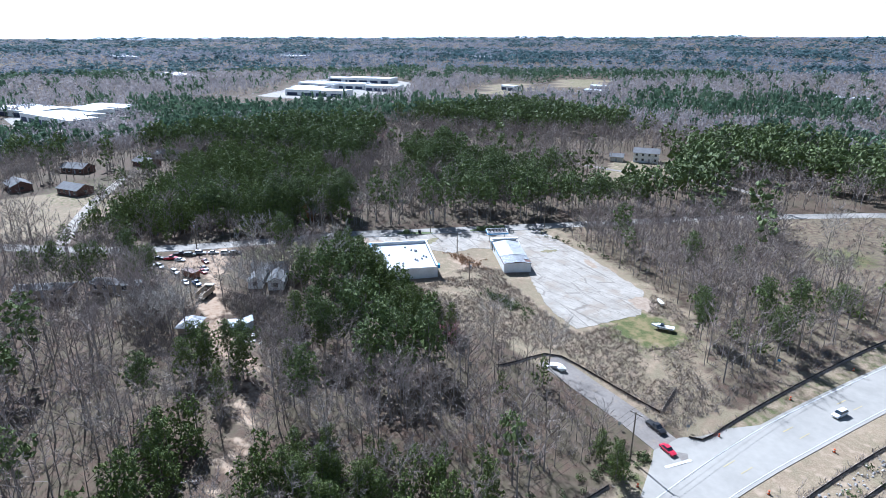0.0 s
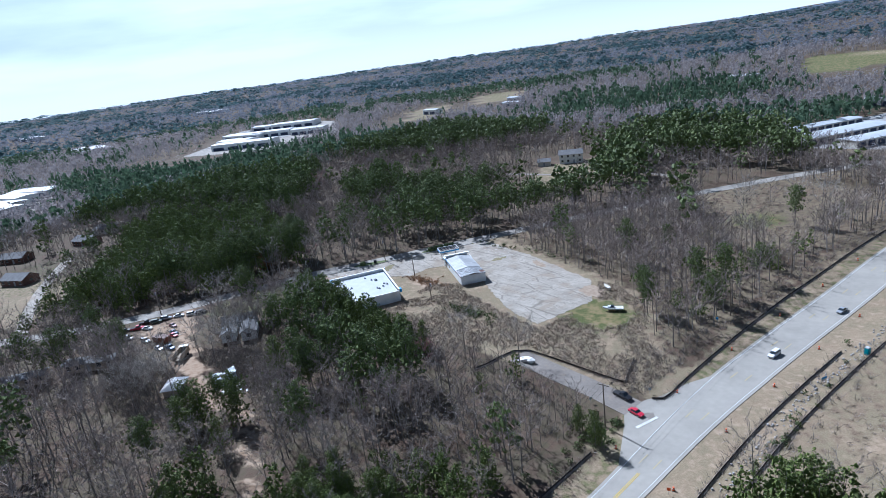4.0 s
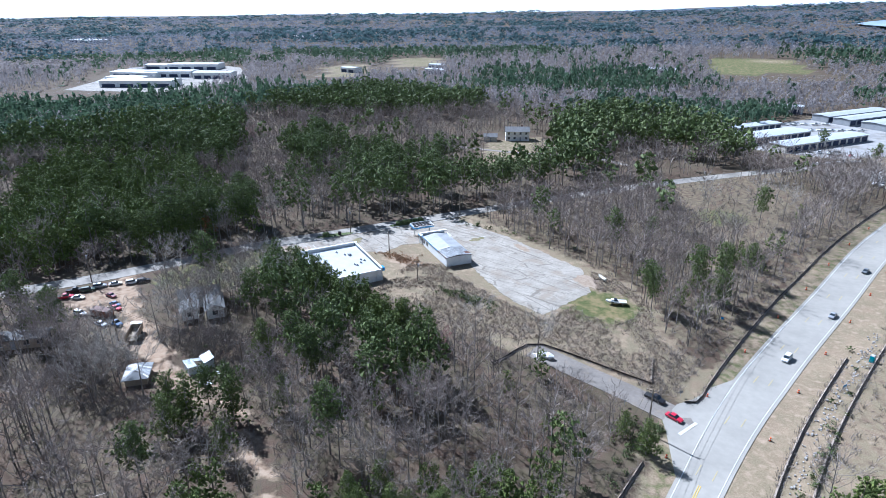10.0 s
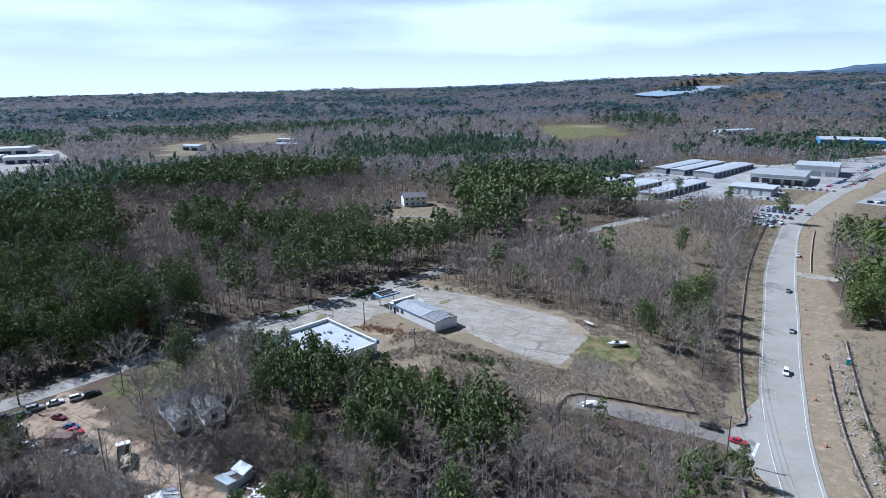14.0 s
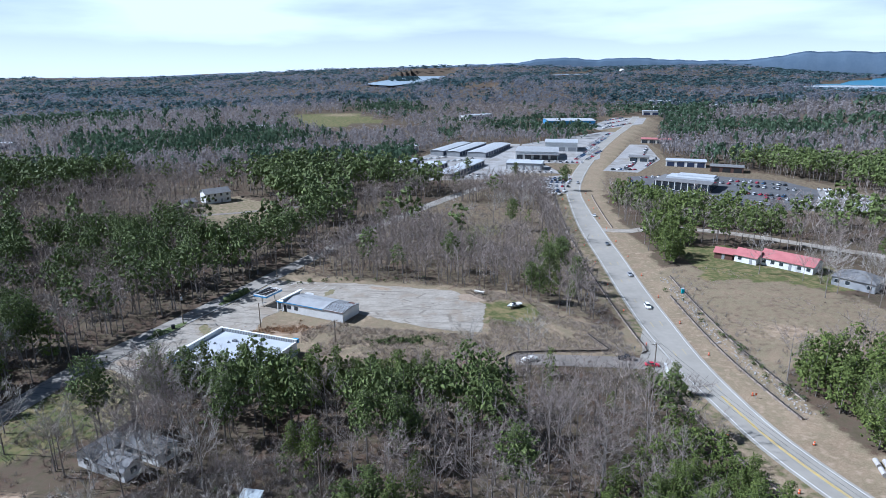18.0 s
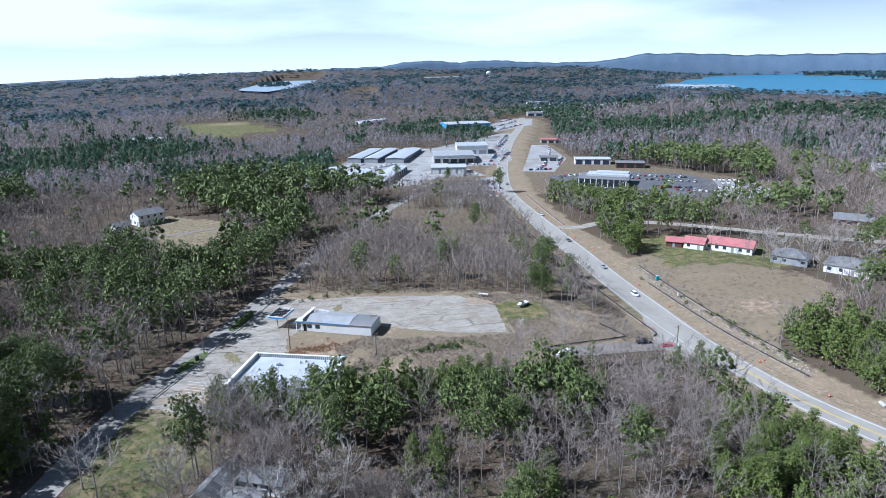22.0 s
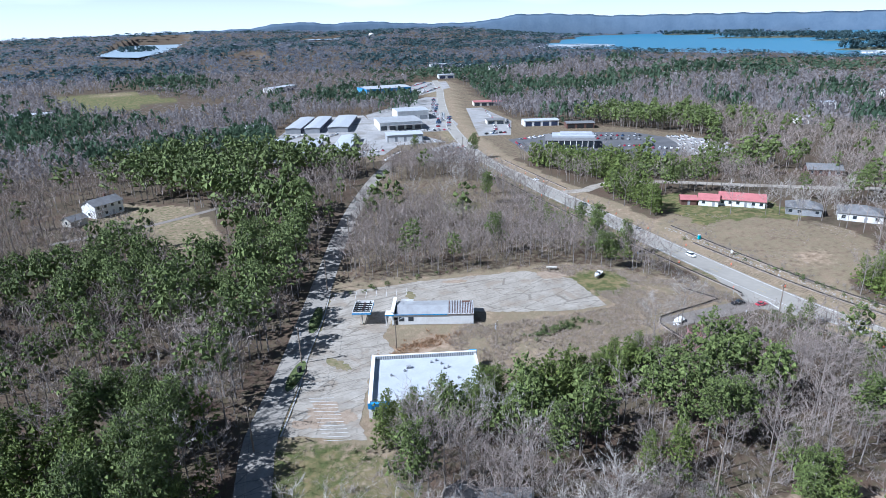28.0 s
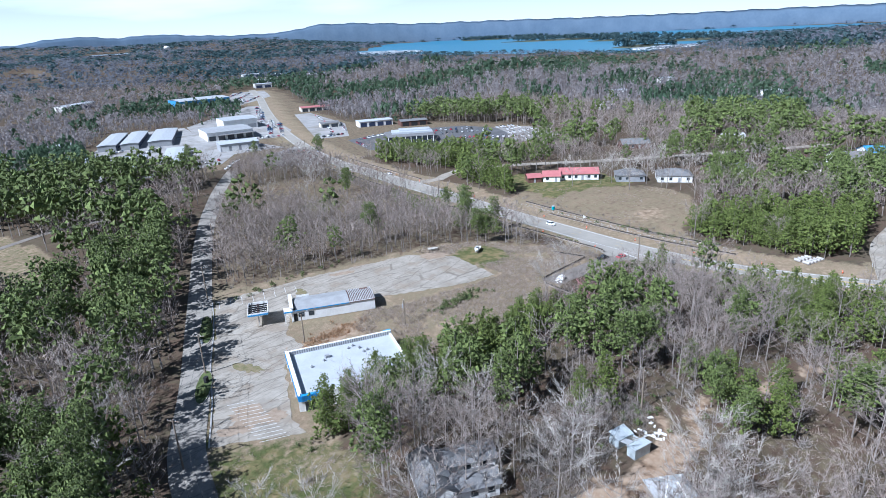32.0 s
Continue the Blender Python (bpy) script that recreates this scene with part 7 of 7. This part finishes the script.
for mask, models, label, category, group, count in groups:
    pick = [i for i in order if mask[i]][:count]
    own[pick] = True
    own_trees(pick, models, label, category, group, trng.uniform(0.78, 1.18, len(pick)) * stature[pick], (M_BARK, (M_YOUNG if group == "young pines" else M_PINE) if category == "pine" else M_PALE if category == "pale" else M_TWIG))


def woods(name, mask, models, scale, mat_wood, mat_crown, label, x=None, y=None):
    """All further trees of a kind: trunks as one mesh, crowns as another."""
    x, y = (tx[mask], ty[mask]) if x is None else (x, y)
    size = trng.uniform(0.72, 1.2, len(x)) * scale * stature[mask]
    state = trng.bit_generator.state
    root = thing(name, (0, 0, 0), 0, label, "woods", kind="stuff")
    for n, k, mat in (("trunks", 0, mat_wood), ("crowns", 1, mat_crown)):
        trng.bit_generator.state = state
        v = planted([m[k] for m in models], x, y, size, trng)
        ob = new(n, array_mesh(n, v, tri_faces(v), mat))
        ob.parent = root


def models_of(make, seeds, *args):
    return [(tri_shape(s), c) for s, c in (make(k, *args) for k in seeds)]


rest = ~own
tall_pines, middle, distant = is_pine & ~young, (near_score < 130) & (ty > 26), (near_score > 170) | (ty < 26)
woods("pine_woods", rest & tall_pines & middle, models_of(pine_model, (71, 72, 73, 74), 15, 1), 1.0, M_BARK, M_PINE, "stand of tall dark green pines behind the road")
woods("young_pine_woods", rest & young & middle, models_of(pine_model, (81, 82, 83), 10, 1, True), 1.0, M_BARK, M_YOUNG, "dense planted rows of young green pines")
woods("distant_pine_woods", rest & tall_pines & ~middle, models_of(pine_model, (75, 76, 77, 78), 15, 2), 1.0, M_BARK, M_PINE, "green pine woods in the middle distance")
woods("distant_young_pines", rest & young & ~middle, models_of(pine_model, (84, 85, 86), 10, 2, True), 1.0, M_BARK, M_YOUNG, "young green pines in the middle distance")
woods("distant_bare_woods", rest & ~is_pine & ~low & distant, models_of(bare_model, (86, 87, 88, 89), 12.5, 2), 1.0, M_BARK, M_TWIG, "leafless grey-brown woods across the road")
woods("bare_woods", rest & ~is_pine & ~low & ~distant, models_of(bare_model, (91, 92, 93, 94, 95), 12.5, 1), 1.0, M_BARK, M_TWIG, "leafless grey-brown hardwood woods")
woods("low_bare_woods", rest & ~is_pine & low, models_of(bare_model, (96, 97, 98, 99), 10.5, 1), 1.0, M_BARK, M_TWIG, "thicket of low leafless trees beside the parking lot")

# far woods: looser and wider with distance
def ring_points(r0, r1, across, deep):
    out = []
    r = r0
    while r < r1:
        w = r / across
        n = int(radians(205) * r / w)
        a = np.linspace(radians(-100), radians(105), n) + trng.uniform(-0.5, 0.5, n) * w / r
        q = r + trng.uniform(-0.5, 0.5, n) * r / deep
        out.append(np.stack([-30 - np.sin(a) * q, 60 + np.cos(a) * q, np.full(n, w)], 1))
        r += r / deep
    return np.concatenate(out)


far = np.concatenate([ring_points(300, 950, 105, 46), ring_points(950, 3480, 84, 40)])
fx, fy, fw = far.T
keep = open_ground(fx, fy) & ~((fx > -330) & (fx < 300) & (fy < 400))
fx, fy, fw = fx[keep], fy[keep], fw[keep]
fp = trng.uniform(size=len(fx)) < pine_share(fx, fy)
fh = trng.uniform(9.5, 15, len(fx)) * (0.9 + 0.25 * np.sin(fx / 130 + np.sin(fy / 90)) * np.sin(fy / 170))
for poly in FARFIELDS + [MALL, DEPOT]:
    for k in range(1, 9):
        fh = np.where(inside(fx - 0.45 * k * 12, fy + 0.9 * k * 12, poly), fh * 0.5, fh)


for poly in LAKES:
    for k in (1.04, 1.1, 1.17, 1.25, 1.33):
        fh = np.where(inside(-135 + (fx + 135) * k, 25 + (fy - 25) * k, poly), np.minimum(fh, 6.0), fh)


def clump(seed, pine):
    """A few tree tops of a far wood: needle tufts, or domes of twigs on thin stems."""
    rng = np.random.default_rng(seed)
    if pine:
        c = np.array([(rng.uniform(-0.35, 0.35), rng.uniform(-0.35, 0.35), z) for z in (0.4, 0.58, 0.72, 0.84)])
        return foliage(rng, c, [0.42, 0.4, 0.32, 0.2], 5, 0.2, 0.6, (0, 0, 0.4))
    c = np.array([(rng.uniform(-0.4, 0.4), rng.uniform(-0.4, 0.4), z) for z in (0.45, 0.6, 0.68)])
    dome = foliage(rng, c, [0.4, 0.36, 0.3], 6, 0.15, 0.5, (0, 0, 0.2))
    a = np.stack([rng.uniform(-0.5, 0.5, 3), rng.uniform(-0.5, 0.5, 3), np.zeros(3)], 1)
    b = a + np.stack([rng.normal(0, 0.08, 3), rng.normal(0, 0.08, 3), rng.uniform(0.6, 0.9, 3)], 1)
    return np.concatenate([dome, slivers(a, b, np.full(3, 0.04), rng)])


beyond = np.hypot(fx + 40, fy - 20) > 950
for name, m, pine, label, mat in (("far_pine_woods", fp & beyond, True, "dark haze-tinted distant pine woods reaching towards the horizon", M_HAZEPINE),
                                  ("far_bare_woods", ~fp & beyond, False, "grey haze-tinted distant leafless woods reaching towards the horizon", M_HAZETWIG),
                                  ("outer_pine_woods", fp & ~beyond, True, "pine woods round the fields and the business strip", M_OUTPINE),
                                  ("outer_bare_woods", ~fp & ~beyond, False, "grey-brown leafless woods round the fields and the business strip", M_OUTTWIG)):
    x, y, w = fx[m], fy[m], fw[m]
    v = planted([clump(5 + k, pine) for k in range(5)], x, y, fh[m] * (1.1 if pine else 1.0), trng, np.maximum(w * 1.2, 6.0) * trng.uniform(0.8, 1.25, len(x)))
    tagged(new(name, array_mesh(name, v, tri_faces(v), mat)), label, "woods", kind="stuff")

# brush: dry tufts on the field and the banks, and undergrowth in the woods
def tuft(seed, n, tall, wide):
    rng = np.random.default_rng(seed)
    a = np.stack([rng.normal(0, 0.3, n), rng.normal(0, 0.3, n), np.zeros(n)], 1)
    b = a + np.stack([rng.normal(0, 0.5, n), rng.normal(0, 0.5, n), rng.uniform(0.4, 1.0, n) * tall], 1)
    return slivers(a, b, np.full(n, wide), rng)


def scatter(x0, x1, y0, y1, w):
    X, Y = np.meshgrid(np.arange(x0, x1, w), np.arange(y0, y1, w))
    return X.ravel() + trng.uniform(-w, w, X.size), Y.ravel() + trng.uniform(-w, w, X.size)


def strewn(name, x, y, models, lo, hi, mat, label):
    v = planted(models, x, y, trng.uniform(lo, hi, len(x)), trng)
    tagged(new(name, array_mesh(name, v, tri_faces(v), mat)), label, "brush", kind="stuff")


LOTCLEAR = [(-122, 131), (-86, 193), (-64, 187), (-28, 177), (-19, 163), (-23, 142), (-38, 144), (-60, 150), (-57, 158), (-72, 148), (-72, 137), (-68, 131), (-100, 116)]
bx, by = scatter(-75, 16, 114, 175, 0.62)
wave = np.sin(bx / 5.1 + np.sin(by / 4)) * np.sin(by / 4.3 + 1.3 * np.sin(bx / 7))
m = inside(bx, by, FIELD) & ~inside(bx, by, LOTCLEAR) & (near_line(bx, by, STUB) > 4.5) & (near_line(bx, by, HWY) > 12) & (wave > -0.95 + 0.6 * trng.uniform(size=len(bx))) & (np.hypot(bx + 14, by - 158) > 8)
strewn("dry_field_brush", bx[m], by[m], [tuft(k, 9, 0.8, 0.1) for k in range(5)], 0.4, 1.2, M_DRY, "dry grey-brown grass and brush over the old field")
bx, by = scatter(-14, 30, 128, 320, 1.6)
off = near_line(bx, by, HWY)
m = (off > 11.5) & (off < 19) & (bx < np.interp(by, [p[1] for p in HWY], [p[0] for p in HWY]))
bx2, by2 = scatter(-62, 10, 58, 125, 1.9)
m2 = open_ground(bx2, by2)
bx3, by3 = scatter(-118, -60, 58, 112, 1.9)
m3 = (trng.uniform(size=len(bx3)) < 0.5) & (near_line(bx3, by3, [(-125, 88), (-96, 76), (-72, 73), (-55, 73)]) > 3) & (np.hypot(bx3 + 95, by3 - 95) > 7)
bx4, by4 = scatter(-90, 20, 150, 300, 3.2)
m4 = open_ground(bx4, by4) & inside(bx4, by4, COPSE)
bx5, by5 = scatter(34, 60, 100, 190, 2.0)
off5 = near_line(bx5, by5, HWY)
m5 = (off5 > 13) & (off5 < 21) & (trng.uniform(size=len(bx5)) < 0.5)
bx6, by6 = scatter(-215, -92, 84, 250, 2.5)
m6 = open_ground(bx6, by6) & (bx6 < np.interp(by6, [p[1] for p in SIDE], [p[0] for p in SIDE]) - 5)
X, Y = np.r_[bx[m], bx6[m6], bx2[m2], bx3[m3], bx4[m4], bx5[m5]], np.r_[by[m], by6[m6], by2[m2], by3[m3], by4[m4], by5[m5]]
strewn("undergrowth", X, Y, [tuft(20 + k, 14, 1.5, 0.06) for k in range(5)], 0.5, 1.5, M_BARK, "tangled grey undergrowth below the trees and on the banks")
gx_ = [(-45 + trng.normal() * 4, 138.6 + trng.normal() * 1.2) for _ in range(60)] + [(-92 + trng.normal() * 7, 119 + trng.normal() * 1.5) for _ in range(40)] + [(12 + trng.normal() * 2, 121 - abs(trng.normal()) * 8) for _ in range(60)] \
    + [(-70 + trng.normal() * 12, 186.5 - (-70 + 70) + trng.normal() * 1.0) for _ in range(25)] + [(-60 + 6 * trng.normal(), 84 + 6 * trng.normal()) for _ in range(40)] + [(39 + trng.normal(), 125 + trng.normal() * 14) for _ in range(40)]
gx_ = np.array(gx_)
leafy = [blades(np.random.default_rng(60 + k), [(0, 0, 0.5)], [0.8], 40, 0.2, 0.7) for k in range(3)]
strewn("green_shrubs", gx_[:, 0], gx_[:, 1], leafy, 0.6, 1.4, M_SHRUB, "low olive-green shrubs in the field and wood's edge")
ox = np.array([(-77 + trng.normal() * 4.5, 149.5 + trng.normal() * 1.3) for _ in range(150)])
strewn("orange_weeds", ox[:, 0], ox[:, 1], [tuft(40 + k, 12, 0.8, 0.12) for k in range(3)], 0.5, 1.2, M_PLANT, "dry orange weeds between the two shops")

fence_lines = [corner, spur, WESTFENCE, along(HWY, 10.6, 98, 168, 3.0), along(HWY, 15.6, 104, 186, 3.0), along(HWY, -9.6, 60, 112, 3.0)]
fw_ = np.array([(a[0] + (b[0] - a[0]) * k / 8 + trng.normal() * 0.35, a[1] + (b[1] - a[1]) * k / 8 + trng.normal() * 0.35) for line in fence_lines for a, b in zip(line, line[1:]) for k in range(8)])
strewn("fence_weeds", fw_[:, 0], fw_[:, 1], [tuft(120 + k, 10, 0.9, 0.08) for k in range(4)], 0.5, 1.3, M_BARK, "dead brown weeds grown along the silt fences")

# flowering and rust-leaved single trees
M_BLOOM = material("pink blossom twigs", (0.40, 0.19, 0.20), (0.30, 0.17, 0.16), 3, 0.9, island=0.3)
M_RUSTLEAF = material("rust-brown dry leaves", (0.30, 0.13, 0.05), (0.20, 0.09, 0.04), 2, 0.9, island=0.35, leaf=0.25)
for x, y, tall, mat, words in ((-31, 110, 9, M_BLOOM, "leafless tree with a pinkish haze of buds"), (-240, 214, 14, M_BLOOM, "reddish budding tree among grey woods"), (-337, 264, 15, M_BLOOM, "reddish budding tree among grey woods"),
                               (-142, 126, 8, M_RUSTLEAF, "rust-brown tree that kept its dry leaves"), (-129, 139, 9, M_BLOOM, "thin budding tree with a reddish tint")):
    trunk, crown = bare_model(int(-x), tall, 0, 0.36)
    if mat is M_RUSTLEAF:
        trunk, crown = pine_model(int(-x), tall, 0, True)
    root = thing("budding_tree", (x, y, hz(x, y)), 0, words, "tree")
    part("trunk", trunk, M_BARK, root)
    c = new("crown", array_mesh("crown", crown, tri_faces(crown), mat))
    c.parent = root


# heaps of cut limbs and brush in the old yard
for k, (x, y, r_) in enumerate(((-59.5, 65, 2.6), (-59, 55.5, 3.0), (-88, 83, 2.8), (-83, 89, 2.4), (-92, 101, 2.0), (-52, 57, 2.0), (-68.2, 64.3, 1.8))):
    rr = np.random.default_rng(300 + k)
    n = 130
    a = np.stack([rr.normal(0, r_ * 0.5, n), rr.normal(0, r_ * 0.4, n), rr.uniform(0, 0.5, n)], 1)
    b = a + np.stack([rr.normal(0, 1.0, n), rr.normal(0, 0.8, n), rr.uniform(0.0, 0.9, n)], 1)
    v = slivers(a, b, rr.uniform(0.04, 0.14, n), rr)
    root = thing("brush_heap", (x, y, hz(x, y)), 0, "heap of cut limbs and dead brush on the ground", "brush heap", "brush heaps")
    o = new("brush_mound", array_mesh("brush_mound", v, tri_faces(v), M_BARK))
    o.parent = root

# tufts on the rough lawn and over the field beyond the highway
bx, by = scatter(-131, -100, 99, 132, 0.75)
m = inside(bx, by, SWGRASS) & (trng.uniform(size=len(bx)) < 0.7)
g1 = np.sin(bx / 4.0 + np.sin(by / 3)) * np.sin(by / 3.4) > 0.0
strewn("lawn_tufts", bx[m & g1], by[m & g1], [tuft(80 + k, 10, 0.30, 0.06) for k in range(4)], 0.5, 1.2, M_SHRUB, "tufts of rough green grass on the neglected lawn")
strewn("dry_lawn_tufts", bx[m & ~g1], by[m & ~g1], [tuft(84 + k, 10, 0.35, 0.06) for k in range(4)], 0.5, 1.2, M_DRY, "tufts of dry brown grass on the neglected lawn")
bx, by = scatter(34, 94, 112, 198, 1.3)
wave = np.sin(bx / 6.1 + np.sin(by / 5)) * np.sin(by / 5.3 + 1.3 * np.sin(bx / 8))
m = inside(bx, by, EASTFIELD) & (near_line(bx, by, HWY) > 17) & (wave > -0.1 + 0.5 * trng.uniform(size=len(bx)))
strewn("east_field_grass", bx[m], by[m], [tuft(90 + k, 8, 0.55, 0.1) for k in range(4)], 0.4, 1.0, M_DRY, "dark dead grass in patches over the bare field")
bx, by = scatter(-84, -36, 46, 84, 1.1)
m = inside(bx, by, OPENYARD) & (trng.uniform(size=len(bx)) < 0.6) & (near_line(bx, by, SOUTHLANE) > 2.0) & (np.hypot(bx + 71, by - 76) > 4.5) & (np.hypot(bx + 77, by - 68) > 5)
strewn("yard_weeds", bx[m], by[m], [tuft(95 + k, 10, 0.6, 0.06) for k in range(4)], 0.5, 1.3, M_DRY, "dry weeds and grass over the old yard")

# the dark bramble bank behind the sheds and the scrub round the barn
BRAMBLES = [(-90, 77.8), (-74.5, 78.6), (-66, 80), (-58, 79), (-57, 88), (-75, 93), (-93, 82)]
SCRUB = [(-100, 70), (-82, 71.5), (-81, 63), (-70, 66), (-64, 66), (-68, 54), (-90, 54), (-104, 62)]
bx, by = scatter(-106, -54, 52, 95, 0.8)
m = (inside(bx, by, BRAMBLES) | (inside(bx, by, SCRUB) & (trng.uniform(size=len(bx)) < 0.7))) & (np.hypot(bx + 76.8, by - 67.6) > 4.2)
strewn("yard_brambles", bx[m], by[m], [tuft(110 + k, 16, 1.3, 0.07) for k in range(5)], 0.5, 1.4, M_BARK, "dark tangled brambles and scrub round the old barn and sheds")

# from plan units to metres
for ob in scene.collection.objects:
    if ob.parent is None and ob is not cam and ob is not sun:
        ob.matrix_basis = Matrix.Scale(K, 4) @ ob.matrix_basis
